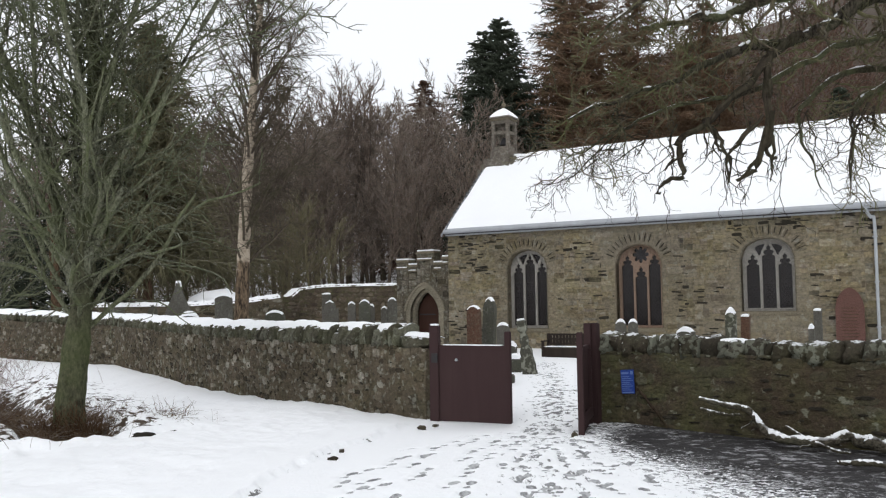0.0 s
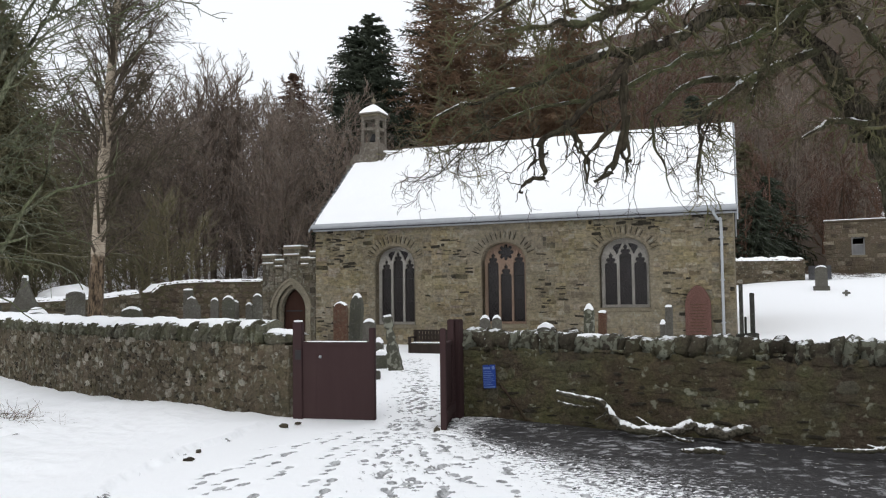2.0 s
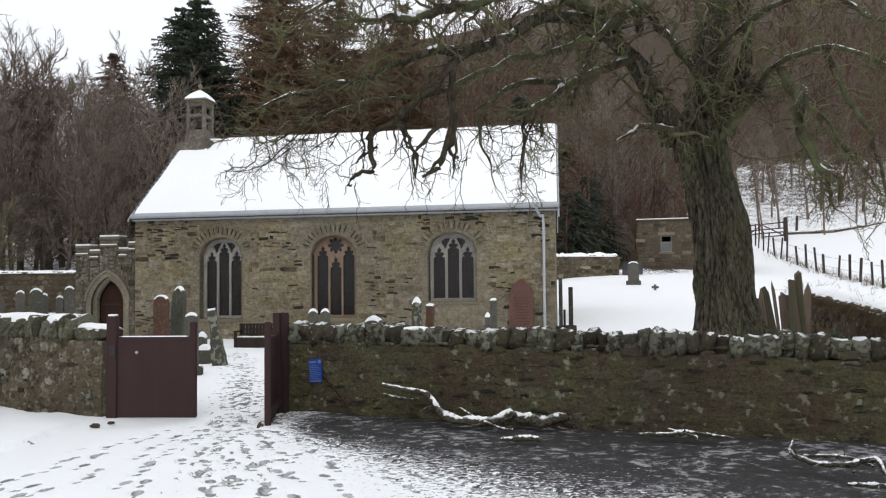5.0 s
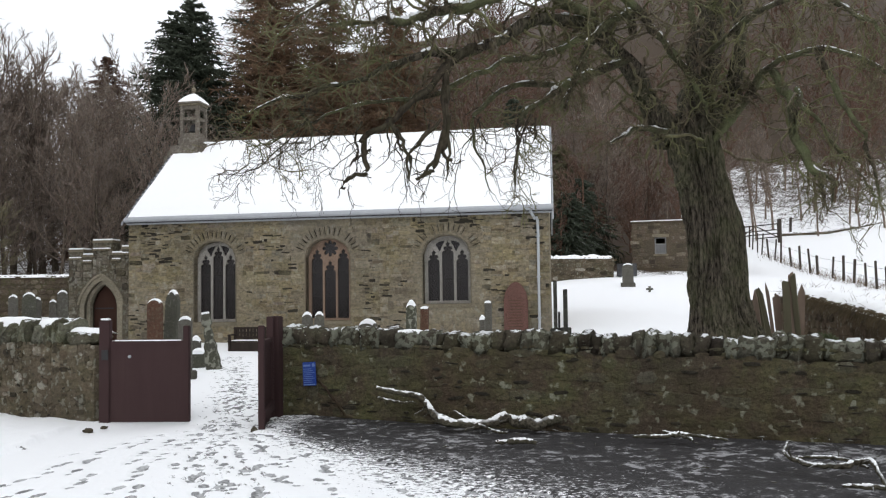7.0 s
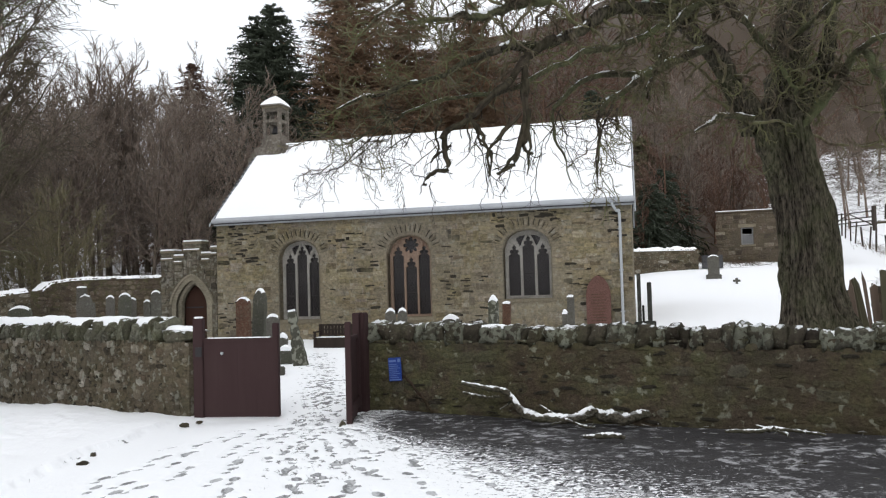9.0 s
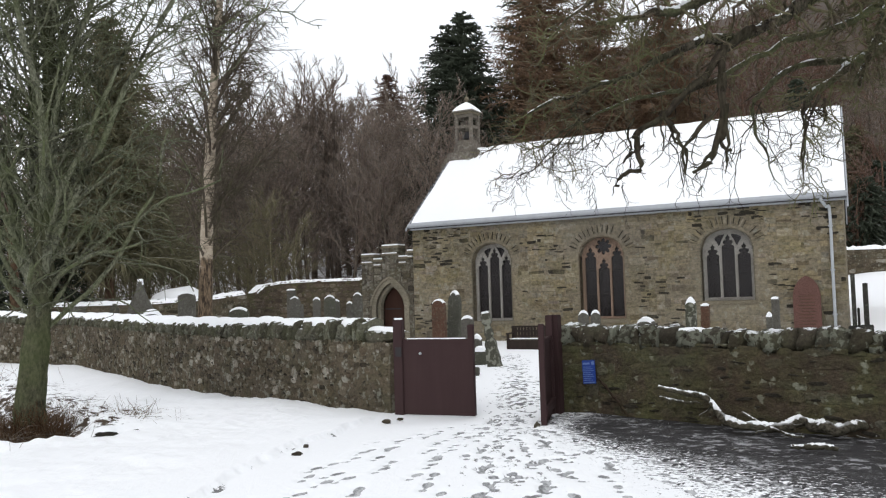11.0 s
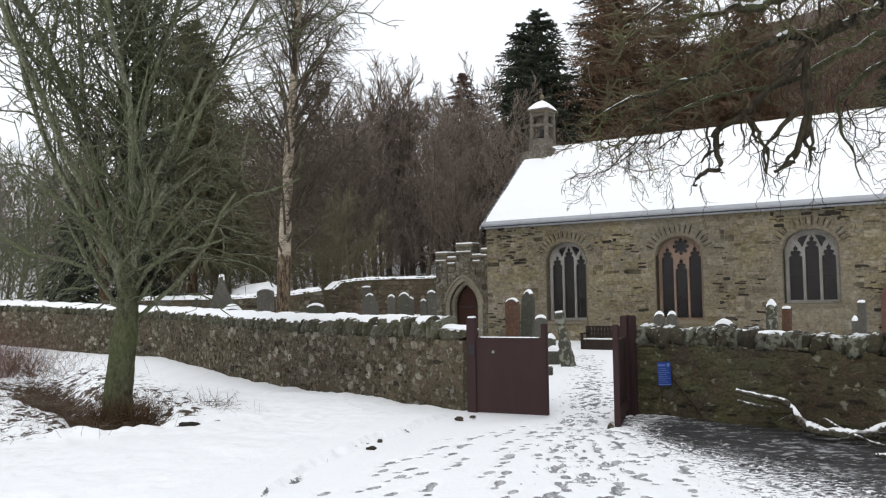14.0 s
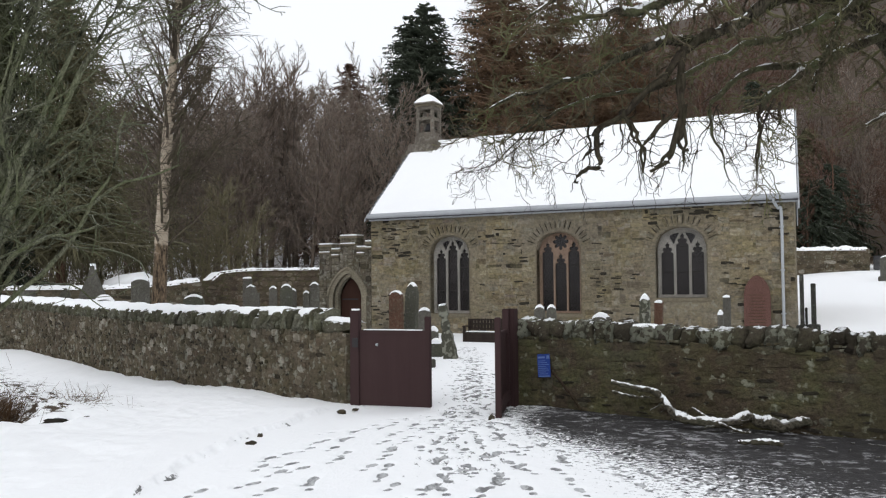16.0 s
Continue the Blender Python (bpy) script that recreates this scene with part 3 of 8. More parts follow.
    deep = np.clip((np.hypot(X, Y) - 92) / 8, 0, 1)
    grass = np.where(Y > 0, np.maximum(grass, deep * np.where(X > 0.05 * Y, 4.0, 1.3)), grass)
    tread_shade, sole_map = np.zeros_like(X), np.zeros_like(X)
    # trodden way through the gate up to the church
    for (ax, ay), (bx, by), wide, deep in (((0.9, 7.5), (1.35, 11.2), 0.7, 0.36), ((1.42, 11.3), (2.0, 15.5), 0.55, 0.52), ((2.0, 15.5), (2.6, 22.5), 0.5, 0.44)):
        d = np.array([bx - ax, by - ay])
        L = np.hypot(*d)
        u = np.clip(((X - ax) * d[0] + (Y - ay) * d[1]) / L**2, 0, 1)
        dist = np.hypot(X - ax - u * d[0], Y - ay - u * d[1])
        tread_shade = np.maximum(tread_shade, deep * np.exp(-((dist / wide) ** 2)) * (0.75 + 0.5 * value_noise(X, Y, 1.7, 7)))
    # the verge keeps deeper snow than the trodden road
    vgap, val = line_gap(X, Y, (-0.5, 11.6), (-1.95, 6.4))
    vgap = vgap + 0.16 * (value_noise(X, Y, 2.3, 31) - 0.5) + 0.07 * (value_noise(X, Y, 9.0, 32) - 0.5)
    near_v = np.clip((val + 0.2) / 0.4, 0, 1) * np.clip((9 - val) / 2, 0, 1)
    Z += 0.065 * np.clip(vgap / 0.05, 0, 1) * np.exp(-np.clip(vgap, 0, 9) / 1.2) * near_v
    # broken dark line along the step: clods and small shadows, painted through this mask
    tread_shade = np.maximum(tread_shade, 0.5 * np.exp(-((vgap / 0.05) ** 2)) * near_v * (value_noise(X, Y, 3.1, 33) > 0.45))
    # single footprints
    def prints(ax, ay, bx, by, spread, paces):
        d = np.array([bx - ax, by - ay])
        L = np.hypot(*d)
        d /= L
        for i in range(paces):
            s = (i + rng.uniform(-0.2, 0.2)) / paces * L
            side = (0.11 if i % 2 else -0.11) + rng.normal() * spread
            cx, cy = ax + d[0] * s - d[1] * side, ay + d[1] * s + d[0] * side
            t = np.arctan2(d[1], d[0]) + rng.normal() * 0.2
            i0, i1 = np.searchsorted(xs, [cx - 0.3, cx + 0.3])
            j0, j1 = np.searchsorted(ys, [cy - 0.3, cy + 0.3])
            lx = (X[i0:i1, j0:j1] - cx) * np.cos(t) + (Y[i0:i1, j0:j1] - cy) * np.sin(t)
            ly = -(X[i0:i1, j0:j1] - cx) * np.sin(t) + (Y[i0:i1, j0:j1] - cy) * np.cos(t)
            sole = np.exp(-(((lx - 0.05) / 0.095) ** 2 + (ly / 0.05) ** 2) ** 3)
            heel = np.exp(-(((lx + 0.12) / 0.055) ** 2 + (ly / 0.042) ** 2) ** 3)
            p = np.maximum(sole, heel) * rng.uniform(0.7, 1.0)
            Z[i0:i1, j0:j1] -= 0.03 * p
            sole_map[i0:i1, j0:j1] = np.maximum(sole_map[i0:i1, j0:j1], p)
    for a in ((-0.8, 6.6, 1.3, 11.5), (0.3, 6.6, 1.3, 11.4), (1.2, 6.4, 1.4, 11.5), (1.9, 6.4, 1.3, 11.3), (2.6, 6.5, 1.5, 11.2), (-0.2, 6.6, 1.2, 11.3), (0.9, 6.5, 1.2, 11.4), (1.6, 6.4, 1.45, 11.2), (0.5, 6.6, 2.6, 9.6), (3.3, 6.3, 1.8, 10.6), (-1.3, 6.6, 0.7, 10.8), (-0.9, 7.7, 0.5, 10.9), (0.6, 6.5, 1.0, 11.0)):
        prints(*a, 0.10, int(np.hypot(a[2] - a[0], a[3] - a[1]) / 0.33))
    n, k = X.shape
    idx = np.arange(n * k).reshape(n, k)
    q = np.stack([idx[:-1, :-1], idx[1:, :-1], idx[1:, 1:], idx[:-1, 1:]], -1).reshape(-1, 4)
    me = mesh_np("ground", np.stack([X, Y, Z], -1).reshape(-1, 3), q, True)
    for name, val in (("bare", bare), ("tread_shade", tread_shade), ("sole", sole_map), ("grass", grass)):
        me.attributes.new(name, "FLOAT", "POINT").data.foreach_set("value", val.astype(np.float32).ravel())
    thing("ground", me, ground_material(), None, "snow-covered ground with footprints, slush and wet tarmac", "ground", "", "structure")


build_ground()


# ---- the church: local x along its long front, y into the building ----
CH = pose(-14.86 * 0.86074 + 25.5 * 0.50904, 14.86 * 0.50904 + 25.5 * 0.86074, -0.12, 0, 0, -30.6)
LONG, WIDE, EAVE, RIDGE = 13.49, 7.0, 4.2, 7.12
SKEW = 0.06  # the east gable is not quite square to the front
WINDOWS = [(2.26, 3.66, 0.86, 2.86, 3.40), (5.98, 7.38, 0.88, 2.86, 3.40), (9.68, 11.12, 1.36, 2.86, 3.42)]


def build_church_shell():
    church = thing("church", None, None, CH, "old rubble-stone church with snow-covered roof", "church")
    holes = [arch(a, b, c, d, e) for a, b, c, d, e in WINDOWS]
    part("front_wall", plate_bm([(0, -0.6), (LONG, -0.6), (LONG, EAVE), (0, EAVE)], holes, 0, 0.6), MORTAR_CHURCH, church)
    part("back_wall", box_bm(0, LONG - SKEW * WIDE - 0.02, WIDE - 0.6, WIDE, -0.6, EAVE), MORTAR_CHURCH, church)
    gable = [(0.6, -0.6), (WIDE - 0.6, -0.6), (WIDE - 0.6, EAVE), (WIDE / 2, RIDGE - 0.25), (0.6, EAVE)]
    for x, lean in ((0, 0), (LONG - 0.6, -SKEW)):
        bm = plate_bm(gable, [], 0, 0.6)
        bmesh.ops.transform(bm, matrix=Matrix(((lean, 1, 0, x), (1, 0, 0, 0), (0, 0, 1, 0), (0, 0, 0, 1))), verts=bm.verts)
        part("gable_wall", bm, MORTAR_CHURCH, church)
    part("inner_floor", box_bm(0.6, LONG - 0.6, 0.6, WIDE - 0.6, -0.3, 0.0), SLATE, church)
    return church


church = build_church_shell()


def roof_section(y_out, z_out, thick, x0, x1, rounded=0.0):
    """A pitched slab over the church, as an outline swept along it."""
    h = WIDE / 2
    k = (RIDGE - EAVE) / h
    bm = bmesh.new()
    pts = []
    n = 20
    for i in range(n + 1):
        f = i / n
        y = -y_out + (WIDE + 2 * y_out) * (f - 0.09 * math.sin(2 * math.pi * f))
        z = EAVE + k * min(y, WIDE - y) + z_out
        pts.append((y, z))
    rows = []
    rng = random.Random(5)
    xs = [x0 + (x1 - x0) * i / 40 for i in range(41)]
    for x in xs:
        f = (x - x0) / (x1 - x0)
        top = [bm.verts.new((x - SKEW * y * f, y, z + thick * (1 + rounded * (rng.random() - 0.5)) * (min(1.0, 0.5 + 2.5 * min(y + y_out, WIDE + y_out - y)) if rounded else 1.0))) for y, z in pts]
        bot = [bm.verts.new((x - SKEW * y * f, y, z)) for y, z in pts]
        rows.append((top, bot))
    for (t0, b0), (t1, b1) in zip(rows, rows[1:]):
        for i in range(n):
            bm.faces.new((t0[i], t1[i], t1[i + 1], t0[i + 1]))
            bm.faces.new((b0[i], b0[i + 1], b1[i + 1], b1[i]))
        bm.faces.new((t0[0], b0[0], b1[0], t1[0]))
        bm.faces.new((t0[n], t1[n], b1[n], b0[n]))
    for t, b in (rows[0], rows[-1]):
        for i in range(n):
            bm.faces.new((t[i], t[i + 1], b[i + 1], b[i]))
    return bm


part("slate_roof", roof_section(0.22, 0.02, 0.06, -0.06, LONG + 0.1), SLATE, church)
thing("roof_snow", roof_section(0.06, 0.085, 0.055, 0.0, LONG + 0.08, 0.5), SNOW, CH, "thick white snow lying on the church roof", "snow")


# ---- stone pieces ----
def stone_shapes(count, sides, square, seed, depth=0.5):
    """Unit stones: an outline about 1 x 1 in xz, with its face toward -y, drawn in and domed."""
    rng = np.random.default_rng(seed)
    out = []
    for _ in range(count):
        a = (np.arange(sides) + rng.uniform(-0.25, 0.25, sides)) * 2 * np.pi / sides + np.pi / sides
        r = (np.abs(np.cos(a)) ** square + np.abs(np.sin(a)) ** square) ** (-1 / square) * rng.uniform(0.42, 0.52, sides)
        x, z = r * np.cos(a), r * np.sin(a)
        k = rng.uniform(0.74, 0.86)
        ring0 = np.stack([x, 0 * x + depth, z], 1)
        ring1 = np.stack([x, 0 * x - 0.25, z], 1)
        ring2 = np.stack([x * k, -0.5 + rng.uniform(-0.18, 0.18, sides) - 0.2, z * k], 1)
        mid = np.array([[0.05 * rng.normal(), -0.8, 0.05 * rng.normal()]])
        v = np.concatenate([ring0, ring1, ring2, mid])
        i = np.arange(sides)
        j = (i + 1) % sides
        tris = [np.stack([i, j, j + sides], 1), np.stack([i, j + sides, i + sides], 1), np.stack([i + sides, j + sides, j + 2 * sides], 1), np.stack([i + sides, j + 2 * sides, i + 2 * sides], 1), np.stack([i + 2 * sides, j + 2 * sides, 0 * i + 3 * sides], 1)]
        out.append((v, np.concatenate(tris)))
    return out


def block_shapes(count, seed, depth=0.5):
    """Roughly squared unit stones with chipped corners and uneven edges, face toward -y."""
    rng = np.random.default_rng(seed)
    out = []
    for _ in range(count):
        c = rng.uniform(0.0, 0.1, 4)
        j = lambda: rng.uniform(-0.06, 0.06)
        ring = [(0.5 - c[0], -0.48 + j()), (0.5, 0.05 + j() * 3), (0.5 - c[1], 0.46 + j()), (0.1 + j() * 2, 0.5 + j()), (-0.5 + c[2], 0.47 + j()), (-0.49, j() * 3), (-0.5 + c[3], -0.47 + j()), (-0.1 + j() * 2, -0.5 + j())]
        x, z = np.array(ring).T
        k = 8
        lift = rng.uniform(-0.22, 0.22, k)
        v = np.concatenate([np.stack([x, 0 * x + depth, z], 1), np.stack([x, 0 * x - 0.3, z], 1), np.stack([x - 0.05 * np.sign(x), -0.75 + lift, z * 0.84], 1), [[0.1 * rng.normal(), -0.8 + 0.15 * rng.normal(), 0.0]]])
        i = np.arange(k)
        n = (i + 1) % k
        tris = [np.stack([i, n, n + k], 1), np.stack([i, n + k, i + k], 1), np.stack([i + k, n + k, n + 2 * k], 1), np.stack([i + k, n + 2 * k, i + 2 * k], 1), np.stack([i + 2 * k, n + 2 * k, 0 * i + 3 * k], 1)]
        out.append((v, np.concatenate(tris)))
    return out


def rubble(rng, length, height, w, h, cell=0.03):
    """Places of uncoursed rubble: stones of many sizes fitted into what is free, from the foot up."""
    nu, nv = int(length / cell), int(height / cell)
    free = np.ones((nv, nu), bool)
    for v in range(nv):
        for u in range(nu):
            if not free[v, u]:
                continue
            a, b = max(2, round(rng.uniform(*w) / cell)), max(1, round(rng.uniform(*h) * rng.uniform(0.6, 1.0) / cell))
            if rng.random() < 0.12:
                a, b = a, b + 2
            run = 1
            while run < a and u + run < nu and free[v, u + run]:
                run += 1
            b = min(b, nv - v)
            free[v : v + b, u : u + run] = False
            yield (u + run / 2) * cell, (v + b / 2) * cell, run * cell, b * cell


def lay_pieces(name, shapes, mats, material, parent, single=300, joined="", smooth=False):
    """The first pieces as objects of their own on shared meshes, the rest joined into one part."""
    data = []
    for v, f in shapes:
        me = mesh_np(name, v, f, smooth)
        me.materials.append(material)
        data.append(me)
    for n, m in enumerate(mats[:single]):
        ob = new(name, data[n % len(data)])
        ob.parent = parent
        ob.matrix_basis = m
    rest = []
    for n, m in enumerate(mats[single:]):
        v, f = shapes[n % len(shapes)]
        a = np.array(m)
        rest.append((v @ a[:3, :3].T + a[:3, 3], f))
    if rest:
        me = mesh_np(joined or name + "_rest", *join_np(rest), smooth)
        me.materials.append(material)
        ob = new(joined or name + "_rest", me)
        ob.parent = parent
        tagged(ob, kind="stuff")


def courses(rng, length, height, h, l, jitter=0.3):
    """Places of stones in rough courses: middle u, v and size w, h."""
    v = 0.0
    while v < height - h[0] * 0.4:
        row = min(rng.uniform(*h), height - v)
        u = -rng.uniform(0, l[1])
        while u < length:
            w = rng.uniform(*l)
            if 0 <= u + w / 2 <= length:
                yield u + w / 2, v + row / 2 + rng.uniform(-1, 1) * row * 0.12, w, row * rng.uniform(1 - jitter, 1.08)
            u += w
        v += row


def wall_frame(a, b):
    """Axes of a wall from a to b: x along it, -y toward the road."""
    d = math.degrees(math.atan2(b[1] - a[1], b[0] - a[0]))
    return pose(a[0], a[1], 0, 0, 0, d)


def wall_core(points, thick, top, bm=None, waver=0.03, flip=1, rough=0.022):
    """A wall along a line of points: its uneven face on the line, its body behind."""
    bm = bm or bmesh.new()
    rng = random.Random(3)
    dense = []
    for (ax, ay), (bx, by) in zip(points, points[1:]):
        n = max(1, int(math.hypot(bx - ax, by - ay) / 0.14))
        dense += [(ax + (bx - ax) * i / n, ay + (by - ay) * i / n) for i in range(n)]
    dense.append(points[-1])
    rows = []
    up = 10
    for i, (x, y) in enumerate(dense):
        p, q = dense[max(0, i - 1)], dense[min(len(dense) - 1, i + 1)]
        d = Vector((q[0] - p[0], q[1] - p[1])).normalized()
        nx, ny = -d.y * flip, d.x * flip
        t = top(x, y) + waver * 1.5 * noise.noise((x * 1.1, y * 1.1, 0))
        g = ground_at(x, y) - 0.4
        ring = []
        for k in range(up + 1):
            z = g + (t - g) * k / up
            o = rough * (noise.noise((x * 5, y * 5, z * 5)) + 0.8 * noise.noise((x * 1.6, y * 1.6, z * 1.6)))
            ring.append((x + nx * o, y + ny * o, z))
        ring += [(x + nx * thick, y + ny * thick, t), (x + nx * thick, y + ny * thick, g)]
        rows.append([bm.verts.new(c) for c in ring])
    for r, s in zip(rows, rows[1:]):
        for i in range(len(r) - 1):
            bm.faces.new((r[i], s[i], s[i + 1], r[i + 1]))
    bm.faces.new(rows[0])
    bm.faces.new(rows[-1])
    return bm


def toward(points, s):
    """Place and heading s metres along a line of points."""
    for (ax, ay), (bx, by) in zip(points, points[1:]):
        L = math.hypot(bx - ax, by - ay)
        if s <= L:
            return ax + (bx - ax) * s / L, ay + (by - ay) * s / L, math.degrees(math.atan2(by - ay, bx - ax))
        s -= L
    return bx, by, math.degrees(math.atan2(by - ay, bx - ax))


def line_length(points):
    return sum(math.dist(a, b) for a, b in zip(points, points[1:]))


def boulder_shapes(count, seed, flat=0.35, square=5.0):
    """Rounded unit boulders, about 1 x 1 x 1, worn and a little uneven."""
    out = []
    n, k = 12, 7
    for c in range(count):
        V = [(0.0, 0.0, -0.5)]
        for j in range(1, k):
            t = math.pi * j / k
            for i in range(n):
                a = 2 * math.pi * i / n
                d = Vector((math.sin(t) * math.cos(a), math.sin(t) * math.sin(a), -math.cos(t)))
                r = 0.5 * (abs(d.x) ** square + abs(d.y) ** square + abs(d.z) ** square) ** (-1 / square)
                r *= 0.95 + flat * 0.9 * noise.noise(d * 1.3 + Vector((seed + c * 7.7, 0, 0))) + 0.12 * noise.noise(d * 3.5 + Vector((0, seed + c * 3.1, 0)))
                V.append(tuple(d * r))
        V.append((0.0, 0.0, 0.47))
        F = [(0, 1 + (i + 1) % n, 1 + i) for i in range(n)]
        for j in range(k - 2):
            for i in range(n):
                a, b = 1 + j * n + i, 1 + j * n + (i + 1) % n
                F += [(a, b, b + n), (a, b + n, a + n)]
        last = len(V) - 1
        F += [(1 + (k - 2) * n + i, 1 + (k - 2) * n + (i + 1) % n, last) for i in range(n)]
        out.append((np.array(V), np.array(F)))
    return out


def packed(rng, length, height, size, tries):
    """Places of random rubble: stones of many sizes that hardly overlap."""
    cell, grid, out = size[1] * 1.3, {}, []
    for t in range(tries):
        f = t / tries
        w = size[1] + (size[0] - size[1]) * min(1.0, f * 1.5) * rng.uniform(0.8, 1.0)
        h = w * rng.uniform(0.45, 0.95)
        u, v = rng.uniform(w / 2, length - w / 2), rng.uniform(0, height - h * 0.3)
        i, j = int(u / cell), int(v / cell)
        if all(((u - a) / (w + c)) ** 2 + ((v - b) / (h + d)) ** 2 > 0.21 for di in (-1, 0, 1) for dj in (-1, 0, 1) for a, b, c, d in grid.get((i + di, j + dj), ())):
            grid.setdefault((i, j), []).append((u, v, w, h))
            out.append((u, v, w, h))
    return out


ROUGH_STONES = stone_shapes(10, 8, 3.2, 21)
BLOCK_STONES = block_shapes(12, 22)
COPE_STONES = boulder_shapes(14, 23, 0.36, 4.6)
COPE_SLABS = boulder_shapes(12, 53, 0.3, 6.0)


def snow_strip(name, points, s0, s1, half, thick, base, label, seed=1, broken=0.0, offset=0.25, flip=1):
    """A bank of snow along the top of a wall, rounded, with uneven edges."""
    n = max(8, int((s1 - s0) / 0.04))
    prof = 9
    V = np.zeros((n, prof, 3))
    for i in range(n):
        s = s0 + (s1 - s0) * i / (n - 1)
        x, y, h = toward(points, s)
        c, sn = math.cos(math.radians(h)), math.sin(math.radians(h))
        env = min(1.0, i / 3, (n - 1 - i) / 3)
        u = s * 1.3 + seed * 9
        t = thick * env * (0.55 + 0.9 * noise.noise((u, seed, 0.3)) ** 2 + 0.35 * (0.5 + noise.noise((u * 4.5, 2, seed))) + 0.25 * noise.noise((u * 3, 1, seed)))
        if broken and noise.noise((s * 0.9 + seed, 3.3, 1)) < broken - 0.5:
            t *= 0.05
        hl = half * (1.0 + 0.22 * noise.noise((u * 1.7, 5, seed)) + 0.26 * noise.noise((u * 7.3, 6, seed))) * (0.3 + 0.7 * env)
        hr = half * (1.0 + 0.2 * noise.noise((u * 3.5, 7, seed)))
        z = base(x, y)
        for j in range(prof):
            q = -1 + 2 * j / (prof - 1)
            w = flip * (offset + (q * hl if q < 0 else q * hr))
            V[i, j] = (x - sn * w, y + c * w, z - 0.03 + (t + 0.03) * max(0.0, 1 - abs(q) ** 3.5) - 0.05 * max(0, -q - 0.7) * 2)
    idx = np.arange(n * prof).reshape(n, prof)
    f = np.stack([idx[:-1, :-1], idx[1:, :-1], idx[1:, 1:], idx[:-1, 1:]], -1).reshape(-1, 4)
    return thing(name, mesh_np(name, V.reshape(-1, 3), f, True), SNOW, None, label, "snow")


def build_boundary(name, points, core_top, cope_h, cope_w, stone_h, stone_l, mats, label, seed, thick=0.5, proud=0.022, until=99.0, keep=1.0, tilt=12, flip=1, pack=False, first=0.0, shapes=None, hollows=0, cope_mat=None, cope_shapes=None, lap=1.36, uneven=0.15, lean=5.0, hollow_size=(0.05, 0.24)):
    wall = thing(name, wall_core(points, thick, lambda x, y: ground_at(x, y) + core_top(x, y), flip=flip), mats[0], None, label, "wall", "", "structure")
    rng = random.Random(seed)
    total = line_length(points)
    mat_list = []
    s = 0.0
    for (a, b) in zip(points, points[1:]):
        L = math.dist(a, b)
        fr = wall_frame(a, b) if flip > 0 else wall_frame(a, b) @ pose(0, 0, 0, 0, 0, 180)
        h0 = core_top(*a)
        for u, v, w, h in (packed(rng, L, h0 + 0.08, stone_l, int(L * 850)) if pack else courses(rng, L, h0 + 0.08, stone_h, stone_l)):
            if s + u > until or rng.random() > keep:
                continue
            x, y, _ = toward(points, s + u)
            z = ground_at(x, y) - 0.06 + v
            m = fr @ pose(u * flip, 0.0, z, 0, rng.uniform(-7, 7) * (3 if pack else 1), 0) @ Matrix.Diagonal((w * 1.04, proud * rng.uniform(0.6, 1.7), h * 1.02, 1))
            mat_list.append((s + u, m))
        s += L
    mat_list.sort(key=lambda k: k[0])
    lay_pieces("stone", shapes or ROUGH_STONES, [m for _, m in mat_list], mats[1], wall, 300, "stonework")
    # thin dark pieces on the face paint the shade of gaps between stones
    if hollows:
        hl = []
        for _ in range(hollows):
            u = rng.uniform(0.2, min(total, until) - 0.2)
            x, y, hd = toward(points, u)
            zz = ground_at(x, y) + core_top(x, y) * rng.random() ** 1.4 * 0.95
            hl.append(pose(x, y, zz, 0, 0, hd + (0 if flip > 0 else 180)) @ pose(0, -0.012, 0, 0, rng.uniform(-9, 9) if flip > 0 else rng.uniform(-40, 40), 0) @ Matrix.Diagonal((rng.uniform(*hollow_size), 0.014, rng.choice((0.014, 0.02, 0.03, 0.045)), 1)))
        lay_pieces("hollow", stone_shapes(8, 9, 2.6, 62), hl, DARK_JOINT, wall)
    copes = []
    s = 0.02
    while s < min(total, until):
        w = first if first and s < 0.1 else rng.uniform(*cope_w)
        x, y, hd = toward(points, s + w / 2)
        h = cope_h * (0.66 if w == first else rng.uniform(1 - uneven, 1 + uneven) * (max(0.8, 1.25 - 0.07 * s) if flip < 0 else 1.0))
        z = ground_at(x, y) + core_top(x, y) + h * 0.40
        m = pose(x, y, z, 0, 0, hd + (0 if flip > 0 else 180)) @ pose(0, 0.2, 0, rng.uniform(-4, 4), (rng.uniform(-tilt, tilt) + lean) if w != first else 0.0, 0) @ Matrix.Diagonal((w * (1.02 if w == first else lap), 0.46 * rng.uniform(0.9, 1.08), h * 1.1, 1))
        copes.append(m)
        s += w
    lay_pieces("cope_stone", cope_shapes or COPE_STONES, copes, cope_mat or STONE_COPE, wall, 300, "cope_course", True)
    return wall


def left_top(x, y):
    return 0.965 + 0.12 * min(1.0, max(0.0, (-x - 3) / 8))


def right_top(x, y):
    return 0.925 - 0.13 * min(1.0, max(0.0, (x - 2.0) / 6))


